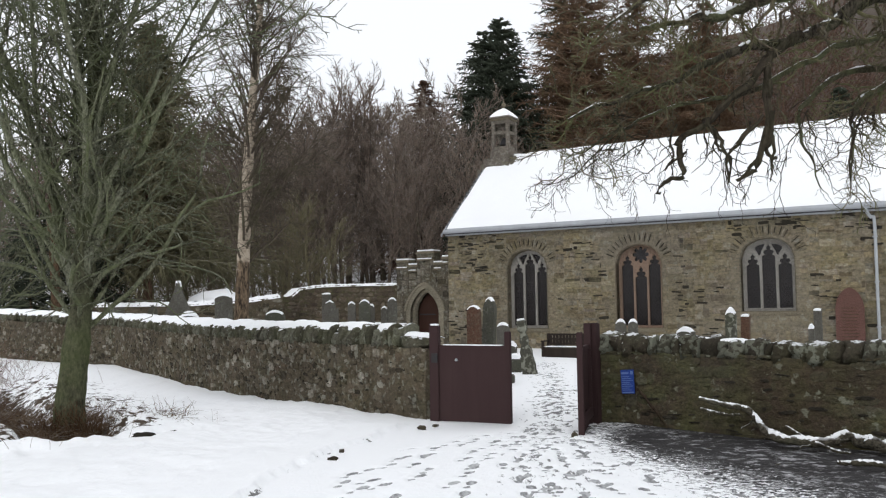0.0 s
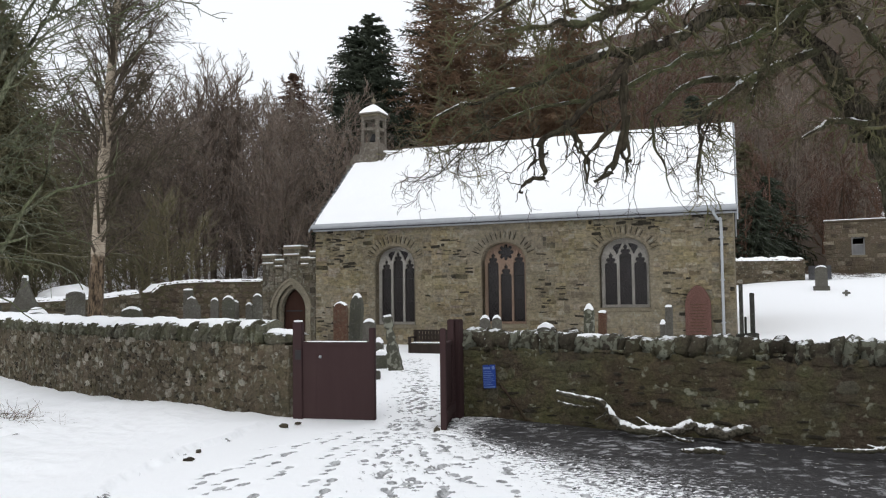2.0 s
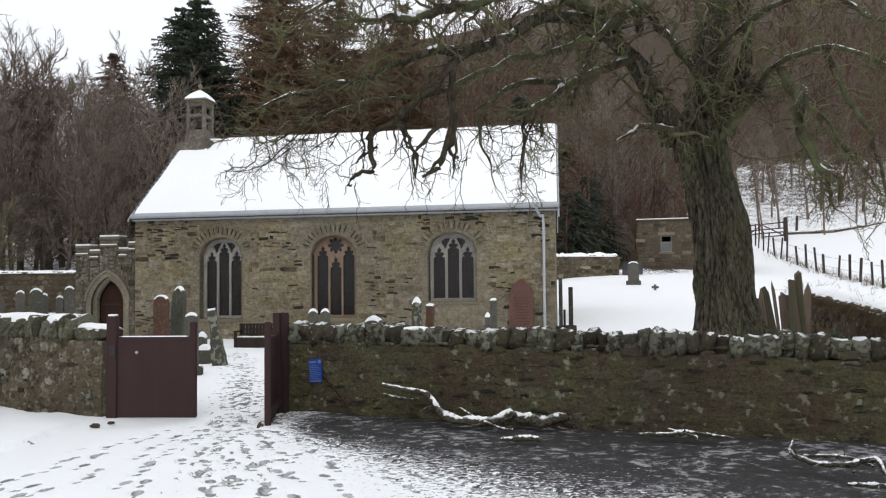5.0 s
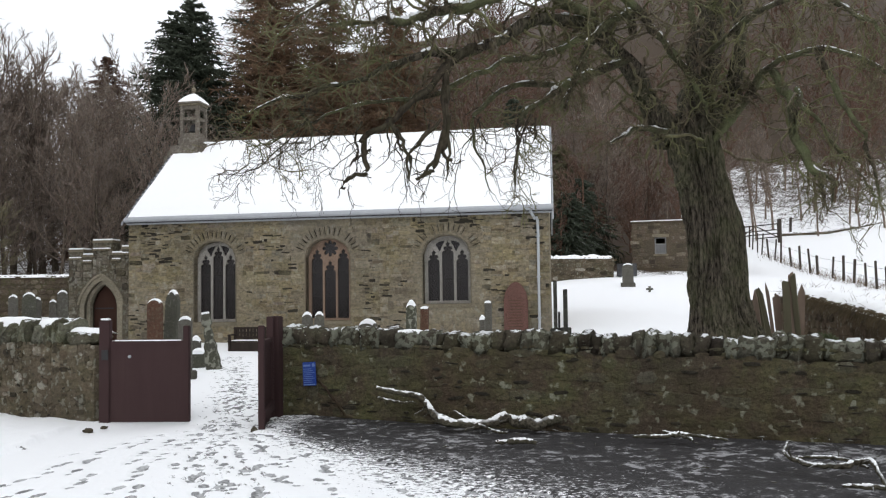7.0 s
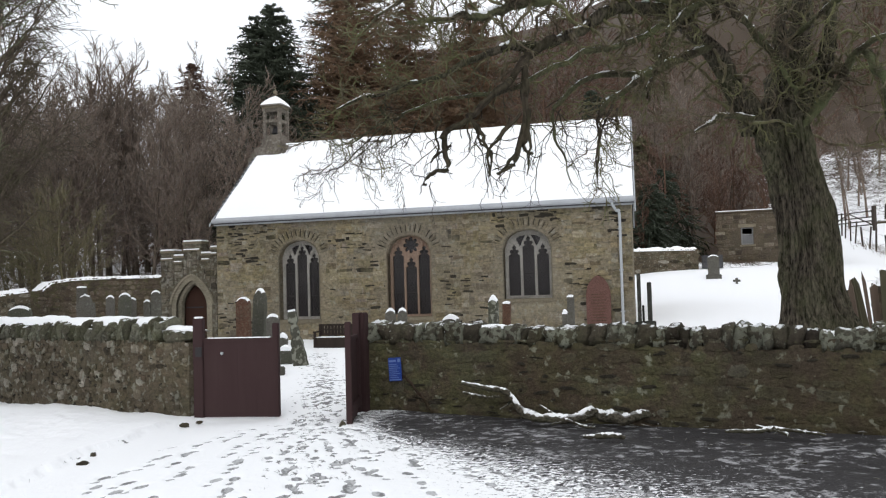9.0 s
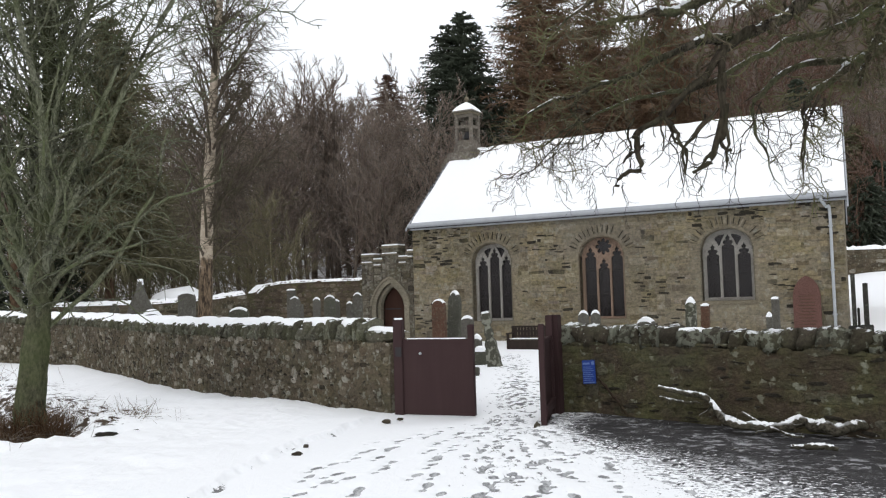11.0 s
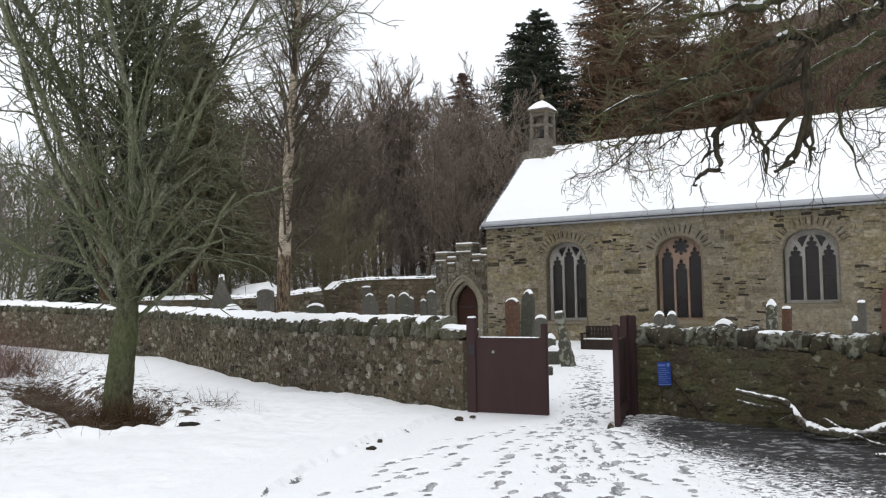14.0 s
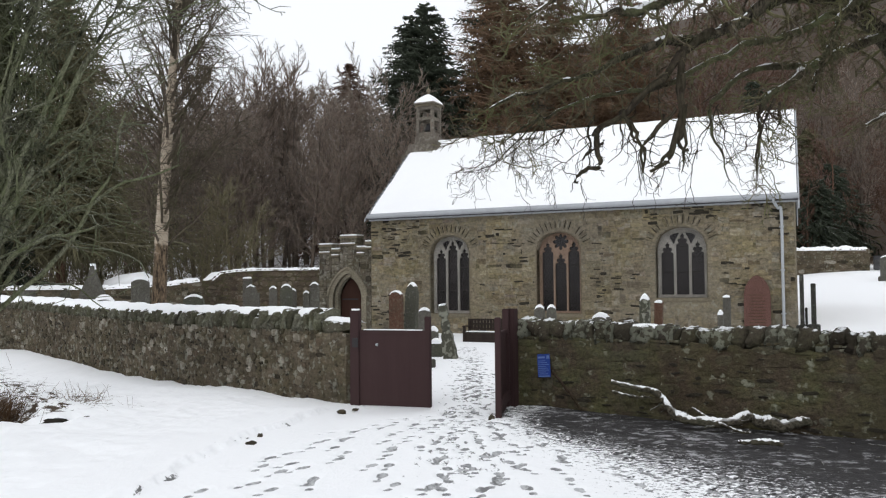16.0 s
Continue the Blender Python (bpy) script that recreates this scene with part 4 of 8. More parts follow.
def build_walls():
    build_boundary("wall_west", LEFT_WALL, left_top, 0.255, (0.075, 0.17), (0.07, 0.14), (0.045, 0.17), (MORTAR_LEFT, STONE_LEFT), "old rubble boundary wall with snow along its cope", 11, until=24, proud=0.015, flip=-1, tilt=14, lean=16, pack=True, first=0.58, hollows=260, hollow_size=(0.03, 0.11), shapes=ROUGH_STONES + BLOCK_STONES, cope_mat=COPE_LEFT, cope_shapes=COPE_SLABS, lap=1.2, uneven=0.22)
    build_boundary("wall_east", RIGHT_WALL, right_top, 0.25, (0.10, 0.22), (0.06, 0.17), (0.09, 0.34), (MORTAR_RIGHT, STONE_RIGHT), "mossy dark rubble boundary wall with rounded cope stones", 12, until=11.5, keep=0.66, proud=0.009, tilt=12, shapes=ROUGH_STONES + BLOCK_STONES[:5], hollows=110)
    snow_strip("wall_snow", LEFT_WALL, 0.68, 4.6, 0.2, 0.07, lambda x, y: ground_at(x, y) + left_top(x, y) + 0.285, "thin snow along the rubble wall's cope", 2, offset=0.28, flip=-1)
    snow_strip("wall_snow", LEFT_WALL, 4.5, 26, 0.235, 0.12, lambda x, y: ground_at(x, y) + left_top(x, y) + 0.225, "bank of snow along the rubble wall's cope", 13, offset=0.27, flip=-1)
    snow_strip("wall_snow", LEFT_WALL, 0.05, 0.7, 0.2, 0.07, lambda x, y: 1.12, "thin snow on the wall's end stone", 3, flip=-1)
    snow_strip("wall_snow", RIGHT_WALL, 0.25, 2.0, 0.2, 0.045, lambda x, y: ground_at(x, y) + right_top(x, y) + 0.192, "thin snow along the mossy wall's cope", 4)
    for n, s in enumerate((2.3, 3.1, 4.0, 5.0, 5.6, 6.3, 7.2)):
        snow_strip("wall_snow", RIGHT_WALL, s, s + (0.25 if n < 4 else 0.6), 0.12, 0.03, lambda x, y: ground_at(x, y) + right_top(x, y) + 0.175, "patch of snow on a cope stone", 5 + n, 0, 0.18)


# ---- gate ----
def build_gate():
    def leaf(a, b, name, label, knob):
        L = math.dist(a, b)
        d = math.degrees(math.atan2(b[1] - a[1], b[0] - a[0]))
        g = thing(name, None, None, pose(a[0], a[1], -0.025 if knob else 0.0, 0, 0, d), label, "gate", "pair of gate leaves")
        n = 8
        for i in range(n):
            x0, x1 = L * i / n, L * (i + 1) / n
            part("board", box_bm(x0, x1, -0.012 - 0.0006 * (i % 2), 0.012, 0.0, 1.0, 0.0006), GATE_WOOD, g)
        part("top_rail", box_bm(0, L, -0.02, 0.03, 0.985, 1.04, 0.006), GATE_WOOD, g)
        part("bottom_rail", box_bm(0, L, 0.014, 0.06, 0.12, 0.24, 0.006), GATE_WOOD, g)
        part("stile", box_bm(-0.07, 0.07, -0.04, 0.05, -0.02, 1.31, 0.008), GATE_WOOD, g)
        part("stile", box_bm(L - 0.05, L + 0.03, -0.022, 0.05, 0.0, 1.23, 0.008), GATE_WOOD, g)
        part("hinge", box_bm(-0.03, 0.06, -0.055, -0.042, 0.8, 0.93, 0.003), LEAD, g)
        if knob:
            bm = bmesh.new()
            bmesh.ops.create_cone(bm, segments=12, radius1=0.022, radius2=0.012, depth=0.03, cap_ends=True, matrix=pose(0.33, -0.03, 0.84, 90))
            part("knob", bm, PIPE_PAINT, g, "small white knob")
        return g

    leaf(HINGE_L, (0.865, 11.61), "gate_leaf", "closed brown-painted boarded gate leaf with snow on top", True)
    leaf(HINGE_R, (1.6, 10.27), "gate_leaf", "brown-painted boarded gate leaf standing open", False)
    gp = thing("gate_post", box_bm(-0.07, 0.07, -0.07, 0.07, -0.3, 1.31, 0.012), GATE_WOOD, pose(HINGE_R[0] + 0.08, HINGE_R[1] + 0.03, 0, 0, 0, -35), "square brown wooden gate post beside the wall", "post")
    x = (HINGE_L[0] + 0.9) / 2
    y = (HINGE_L[1] + 11.58) / 2
    d = math.degrees(math.atan2(11.58 - HINGE_L[1], 0.9 - HINGE_L[0]))
    bm = box_bm(-0.44, 0.44, -0.017, 0.025, 0, 0.013, 0.005)
    thing("gate_snow", bm, SNOW, pose(x, y, 1.014, 0, 0, d), "thin line of snow on the gate's top rail", "snow")
    thing("gate_snow", box_bm(-0.06, 0.06, -0.035, 0.035, 0, 0.025, 0.01), SNOW, pose(HINGE_L[0], HINGE_L[1], 1.286, 0, 0, d), "cap of snow on the gate's stile", "snow")


build_walls()
build_gate()


# ---- trees ----
def spline(points, radii, k):
    """A smooth line through a few points: (1, k, 3) and radii (1, k)."""
    p = np.array(points, float)
    n = len(p)
    t = np.linspace(0, n - 1, k)
    i = np.clip(t.astype(int), 0, n - 2)
    f = (t - i)[:, None]
    m = np.gradient(p, axis=0)
    a, b, ma, mb = p[i], p[i + 1], m[i], m[i + 1]
    q = (2 * f**3 - 3 * f**2 + 1) * a + (f**3 - 2 * f**2 + f) * ma + (3 * f**2 - 2 * f**3) * b + (f**3 - f**2) * mb
    return q[None], np.interp(t, np.arange(n), radii)[None]


def wood_tree(seed, height, bare=0.3, spread=0.5, dense=9, twig=0.012, radius=0.17, lift=0.06, limbs=24, reach=0.36, even_out=0.45):
    """Trunk and crown of a bare woodland tree, as arrays; its highest twig is at the given height."""
    rng = np.random.default_rng(seed)
    T = sprout(rng, np.zeros((1, 3)) - [0, 0, 0.3], np.array([[0.0, 0, 1]]), np.array([height * 0.86]), np.array([radius]), 9, 0.06, 0.12, 0.12)
    A = branch(rng, *T, limbs, bare, spread, reach, 0.4, 5, 0.16, 0.12, 0.2, 0.25, 0.8, True, even_out)
    B = branch(rng, *A, 8, 0.12, 0.46, 0.5, 0.5, 2, 0.2, lift, 0.1, 0.5, 0.6)
    B = (B[0], np.maximum(B[1], twig * 0.9))
    C = branch(rng, *B, dense, 0.05, 0.4, 0.62, 0.6, 2, 0.16, lift, 0.06, 0.4, 0.4)
    C = (C[0], np.full((len(C[0]), 2), twig))
    trunk = tubes(*T, 7)
    crown = join_np([tubes(*A, 4), tubes(*B, 3), spikes(*C)])
    fit = height / crown[0][:, 2].max()
    return (trunk[0] * fit, trunk[1]), (crown[0] * fit, crown[1])


def dome_tree(seed, height):
    """Trunk and crown of a bare tree that forks low and spreads into a round, open head."""
    rng = np.random.default_rng(seed)
    T = sprout(rng, np.zeros((1, 3)) - [0, 0, 0.3], np.array([[0.0, 0, 1]]), np.array([height * 0.6]), np.array([0.24]), 7, 0.05, 0.12, 0.4)
    A = branch(rng, *T, 13, 0.5, 0.5, 0.72, 0.5, 6, 0.15, 0.1, 0.25, 0.3, 0.8, True, 0.25)
    A = (A[0], np.maximum(A[1], 0.035))
    B = branch(rng, *A, 9, 0.22, 0.5, 0.42, 0.5, 4, 0.2, 0.06, 0.12, 0.4, 0.6, True, 0.4)
    B = (B[0], np.maximum(B[1], 0.022))
    C = branch(rng, *B, 8, 0.15, 0.5, 0.45, 0.6, 3, 0.2, 0.05, 0.1, 0.4, 0.4, True, 0.5)
    C = (C[0], np.full((len(C[0]), 3), 0.013))
    D = branch(rng, *C, 4, 0.2, 0.45, 0.6, 0.6, 2, 0.16, 0.05, 0.08, 0.4, 0.25)
    D = (D[0], np.full((len(D[0]), 2), 0.009))
    trunk, crown = tubes(*T, 8), join_np([tubes(*A, 5), tubes(*B, 4), tubes(*C, 3), spikes(*D)])
    fit = height / crown[0][:, 2].max()
    return (trunk[0] * fit, trunk[1]), (crown[0] * fit, crown[1])


def conifer(seed, height, wide, tiers=26, per=9, droop=-0.18, needles=10, base=0.08, fat=0.03, whip=0.55, taper=0.68, ragged=0.4, hang=-0.12):
    """Trunk and needled boughs of a conifer, as arrays."""
    rng = np.random.default_rng(seed)
    T = sprout(rng, np.zeros((1, 3)) - [0, 0, 0.3], np.array([[0.0, 0, 1]]), np.array([height]), np.array([height * 0.016]), 9, 0.01, 0.1, 0.08)
    z = np.repeat(np.linspace(base, 0.985, tiers), per)
    n = len(z)
    z = np.clip(z + rng.normal(size=n) * 0.012, base, 0.99)
    a = rng.random(n) * 2 * np.pi
    L = wide * (1 - z) ** taper * rng.uniform(ragged, 1.12, n) * (1 + 0.1 * np.sin(z * 61)) + 0.12
    way = np.stack([np.cos(a), np.sin(a), 0.25 * z - 0.1 + 0 * a], 1)
    B = sprout(rng, np.stack([0 * z, 0 * z, z * height], 1), way, L, 0.02 + 0.012 * L, 4, 0.1, droop, 0.2)
    S = branch(rng, *B, needles, 0.06, 0.5, whip, 0.5, 2, 0.15, hang, hang, 0.3, 0.22)
    S = (S[0], np.full((len(S[0]), 2), fat))
    return tubes(*T, 6), tubes(*B, 3), spikes(*S)


def moved(block, m):
    a = np.array(m)
    return block[0] @ a[:3, :3].T + a[:3, 3], block[1]


def plant(name, kinds, spots, label, group=""):
    """Trees of a few kinds, each a thing with trunk and crown on shared meshes."""
    protos = []
    for x, y, kind, turn, size in spots:
        if kind not in [k for k, _ in protos]:
            trunk, crown, mt, mc = kinds[kind]
            root = thing(name, None, None, pose(x, y, ground_at(x, y), 0, 0, turn), label, "tree", group)
            root.scale = (size, size, size)
            part("trunk", mesh_np("trunk", *trunk, True), mt, root)
            part("crown", mesh_np("crown", *crown, True), mc, root)
            protos.append((kind, root))
        else:
            root = dict(protos)[kind]
            twin = copy_thing(root, pose(x, y, ground_at(x, y), 0, 0, turn))
            twin.scale = (size, size, size)


def far_woods(name, kinds, spots, label):
    """Woods too deep to count: every tree joined into one mesh for bark and one for each other stuff."""
    by = {}
    for x, y, kind, turn, size in spots:
        m = pose(x, y, ground_at(x, y), 0, 0, turn) @ Matrix.Scale(size, 4)
        trunk, crown, mt, mc = kinds[kind]
        by.setdefault(mt, []).append(moved(trunk, m))
        by.setdefault(mc, []).append(moved(crown, m))
    for mat, blocks in by.items():
        thing(name, mesh_np(name, *join_np(blocks), True), mat, None, label, "woods", "", "stuff")


WOOD_TALL = (14, 12.5, 15.5, 11)
WOOD = {i: (*wood_tree(40 + i, h, b, s, 10, 0.021, 0.17, 0.05, 25, 0.42, 0.3), BARK_TRUNK, BARK_WOOD) for i, (h, b, s) in enumerate(zip(WOOD_TALL, (0.16, 0.12, 0.24, 0.1), (0.6, 0.62, 0.54, 0.66)))}
BROWN = {i: (*wood_tree(60 + i, h, 0.1, 0.56, 8, 0.022, 0.14, 0.05, 22, 0.42, 0.35), BARK_BROWN, BARK_BROWN) for i, h in enumerate((15, 17, 13))}
FAR_WOOD = {i: (*wood_tree(90 + i, h, 0.08, 0.6, 8, 0.03, 0.18, 0.05, 17, 0.46, 0.25), BARK_WOOD, BARK_WOOD) for i, h in enumerate((14, 12))}
FAR_BROWN = {i: (*wood_tree(70 + i, h, 0.06, 0.56, 7, 0.036, 0.16, 0.05, 17, 0.44, 0.3), BARK_BROWN, BARK_BROWN) for i, h in enumerate((15, 17))}
SLIM = {i: (*wood_tree(80 + i, 7.5, 0.35, 0.36, 3, 0.012, 0.1, 0.1, 10), BARK_WOOD, BARK_WOOD) for i in range(2)}


BARK_RED = bark_material("red_bark", (0.05, 0.03, 0.02), (0.15, 0.09, 0.06), moss_amount=0.15, snow=0.05)


def build_woods():
    rng = random.Random(8)

    def treeline(a):
        """How high above level the tops of the western wood stand, in degrees, by bearing."""
        return np.interp(math.degrees(a), (-32, -22, -17, -12, -9, -6.5, -4, -2, 1, 5), (9, 10.5, 12.5, 14, 15.3, 16.2, 16.6, 16.6, 16.4, 16.5))

    def scatter(r0, r1, a0, a1, count, kinds, lo=0.85, hi=1.15, gap=1.6, tall=()):
        out = []
        tries = 0
        while len(out) < count and tries < 6000:
            tries += 1
            r, a = math.sqrt(rng.uniform(r0 * r0, r1 * r1)), math.radians(rng.uniform(a0, a1))
            x, y = r * math.sin(a), r * math.cos(a)
            if a < math.radians(-23) and rng.random() < 0.65:
                continue
            if all((x - o[0]) ** 2 + (y - o[1]) ** 2 > gap * gap for o in out):
                kind, size = rng.choice(kinds), rng.uniform(lo, hi)
                if tall:
                    room = 1.6 + r * math.tan(math.radians(treeline(a))) - ground_at(x, y)
                    size = min(size, room / tall[kind] * rng.uniform(0.78, 1.0))
                out.append((x, y, kind, rng.uniform(0, 360), size))
        return out

    plant("woodland_tree", WOOD, scatter(47, 57, -32, 5, 34, [0, 1, 2, 3], 0.7, 0.95, 2.2, WOOD_TALL), "bare grey-brown woodland tree above the churchyard", "trees at the edge of the wood")
    far_woods("bare_woods", WOOD, scatter(57, 80, -36, 7, 52, [0, 1, 2, 3], 0.9, 1.2, 2.5, WOOD_TALL), "dense bare grey-brown woods on the hillside")
    far_woods("upper_woods", FAR_WOOD, scatter(80, 104, -34, 6, 30, [0, 1], 0.9, 1.2, 3.0, (14, 12)), "bare brown woods higher on the hill")
    far_woods("larch_woods", BROWN, scatter(60, 80, 4, 27, 20, [0, 1, 2], 0.9, 1.15, 2.6) + scatter(79, 106, 10, 58, 38, [0, 1, 2], 0.85, 1.1, 3.2), "bare reddish-brown trees covering the steep hill")
    far_woods("hilltop_woods", FAR_BROWN, scatter(106, 165, 10, 58, 32, [0, 1], 1.1, 1.6, 4.5), "distant bare brown woods on the hilltop")
    far_woods("brush", FAR_BROWN, scatter(45, 62, 22, 30.5, 14, [0, 1], 0.35, 0.62, 1.6) + scatter(53, 63, 30.5, 37, 10, [0, 1], 0.35, 0.6, 1.6), "tangled brown brush behind the church's gable")
    far_woods("gable_woods", WOOD, scatter(54, 72, 24, 37, 12, [0, 1, 2, 3], 0.7, 0.9, 2.0), "dark bare trees behind the church's gable")
    scrub = {i: (*wood_tree(130 + i, 9.0, 0.05, 0.7, 7, 0.02, 0.12, 0.04, 22, 0.5, 0.3), BARK_OLIVE, BARK_OLIVE) for i in range(2)}
    plant("mossy_tree", scrub, scatter(42, 47, -20, -7, 12, [0, 1], 0.45, 0.75, 1.6), "small mossy olive-green bare tree before the wood", "mossy trees before the wood")
    hedge = {i: (*wood_tree(140 + i, 8.5, 0.05, 0.66, 7, 0.011, 0.13, 0.03, 26, 0.5, 0.3), BARK_GREEN, BARK_GREEN) for i in range(2)}
    plant("mossy_tree", hedge, [(-16.2, 27.8, 0, 30, 0.95), (-14.9, 28.6, 1, 120, 0.8), (-17.3, 31.0, 1, 250, 1.0)], "mossy grey-green bare tree beyond the end of the wall", "mossy trees beyond the wall")
    far_woods("underwood", FAR_WOOD, scatter(38, 47, -27, -19, 9, [0, 1], 0.16, 0.34, 1.2), "dark low scrub along the wood's edge")
    t, c = wood_tree(123, 11.0, 0.4, 0.55, 7, 0.02, 0.25, 0.04, 22, 0.3, 0.35)
    plant("pine", {0: (t, c, BARK_RED, BARK_WOOD)}, [(-14.7, 32.9, 0, 40, 1.0)], "bare-crowned tree with a thick red-brown trunk")
    tall = [(50 * math.sin(math.radians(b)), 50 * math.cos(math.radians(b)), k, turn, size) for b, k, turn, size in ((-10.4, 2, 20, 0.84), (-7.7, 2, 250, 0.78), (-12.3, 0, 310, 0.84))]
    plant("woodland_tree", WOOD, tall, "tall bare tree with an airy crown above the wood")
    dome = {i: (*dome_tree(150 + i, 16.0), BARK_TRUNK, BARK_WOOD) for i in range(2)}
    spots = []
    for b, r, up, k, turn in ((-6.2, 62, 15.9, 0, 30), (-8.4, 61, 16.3, 1, 100), (-10.6, 60, 16.4, 0, 210), (-3.9, 66, 14.6, 1, 300)):
        x, y = r * math.sin(math.radians(b)), r * math.cos(math.radians(b))
        spots.append((x, y, k, turn, (1.6 + r * math.tan(math.radians(up)) - ground_at(x, y)) / 16.0))
    plant("woodland_tree", dome, spots, "bare tree with a round open crown rising above the wood", "round trees above the wood")
    plant("sapling", SLIM, scatter(68, 90, 32, 50, 46, [0, 1], 0.75, 1.25, 1.4), "slender bare tree on the snowy slope", "slender trees on the slope")


build_woods()


def build_conifers():
    def one(name, x, y, h, wide, mat, label, seed, **kw):
        t, b, s = conifer(seed, h, wide, **kw)
        root = thing(name, None, None, pose(x, y, ground_at(x, y)), label, "tree")
        part("trunk", mesh_np("trunk", *t, True), BARK_BROWN, root)
        part("foliage", mesh_np("foliage", *join_np([b, s]), True), mat, root)

    one("spruce", 4.3, 60, 18.9, 6.2, NEEDLES, "tall dark green spruce behind the church", 1, tiers=52, per=13, needles=17, fat=0.07, whip=0.3, taper=0.62, droop=-0.07, ragged=0.72, hang=-0.2)
    one("spruce", 3.1, 60.6, 18.2, 5.4, NEEDLES, "dark green spruce close beside a taller one", 21, tiers=46, per=11, needles=15, fat=0.07, whip=0.3, taper=0.62, droop=-0.07, ragged=0.7, hang=-0.2)
    one("spruce", 9.4, 64, 24.5, 5.6, NEEDLES, "dark green spruce with layered boughs among larches", 22, tiers=36, per=12, needles=15, fat=0.07, whip=0.32, taper=0.62, droop=-0.05, ragged=0.6, hang=-0.2)
    for x, y, h, wide, seed in ((9.9, 60, 23.5, 8.6, 2), (14.2, 62, 20.6, 7.2, 3), (18.8, 60, 19.2, 7.4, 8)):
        one("larch", x, y, h, wide, LARCH, "tall red-brown bare larch behind the church", seed, tiers=40, per=15, needles=26, fat=0.032, droop=-0.05, whip=0.42, ragged=0.55)
    one("spruce", -1.4, 75, 16.9, 6.6, BARK_BROWN, "brown pointed conifer rising above the wood", 4, tiers=34, per=12, needles=15, fat=0.06, whip=0.36, ragged=0.6)
    one("cypress", -13.0, 38, 13.6, 5.6, NEEDLES_WARM, "dark olive-green conifer in the churchyard", 5, tiers=44, per=14, needles=20, fat=0.032, droop=-0.02, whip=0.5, taper=0.62, base=0.2, ragged=0.45, hang=-0.2)
    one("spruce", -17.0, 35.5, 6.2, 2.6, NEEDLES, "dark low-boughed spruce at the edge of the wood", 23, tiers=26, per=10, needles=12, fat=0.035, whip=0.4, taper=0.6, ragged=0.6, hang=-0.2)
    one("spruce", -14.8, 36.5, 5.0, 2.2, NEEDLES, "dark low-boughed spruce at the edge of the wood", 24, tiers=24, per=10, needles=12, fat=0.035, whip=0.4, taper=0.6, ragged=0.6, hang=-0.2)
    one("spruce", 26.4, 49, 7.5, 4.6, NEEDLES_WARM, "dark conifer behind the church's gable", 7, tiers=26, per=12, needles=14, fat=0.05, whip=0.4)
    one("spruce", 23.5, 42.9, 4.4, 2.4, NEEDLES, "dark low conifer beside the field wall", 13, tiers=24, per=12, needles=14, fat=0.05, whip=0.4, taper=0.5)
    one("spruce", 25.6, 45.4, 5.2, 2.8, NEEDLES, "dark conifer behind the low stone wall", 14, tiers=24, per=12, needles=14, fat=0.05, whip=0.4, taper=0.5)
    one("spruce", 24.0, 51, 11.0, 4.6, NEEDLES, "dark conifer behind the church's gable", 10, tiers=26, per=12, needles=14, fat=0.06, whip=0.4)


build_conifers()


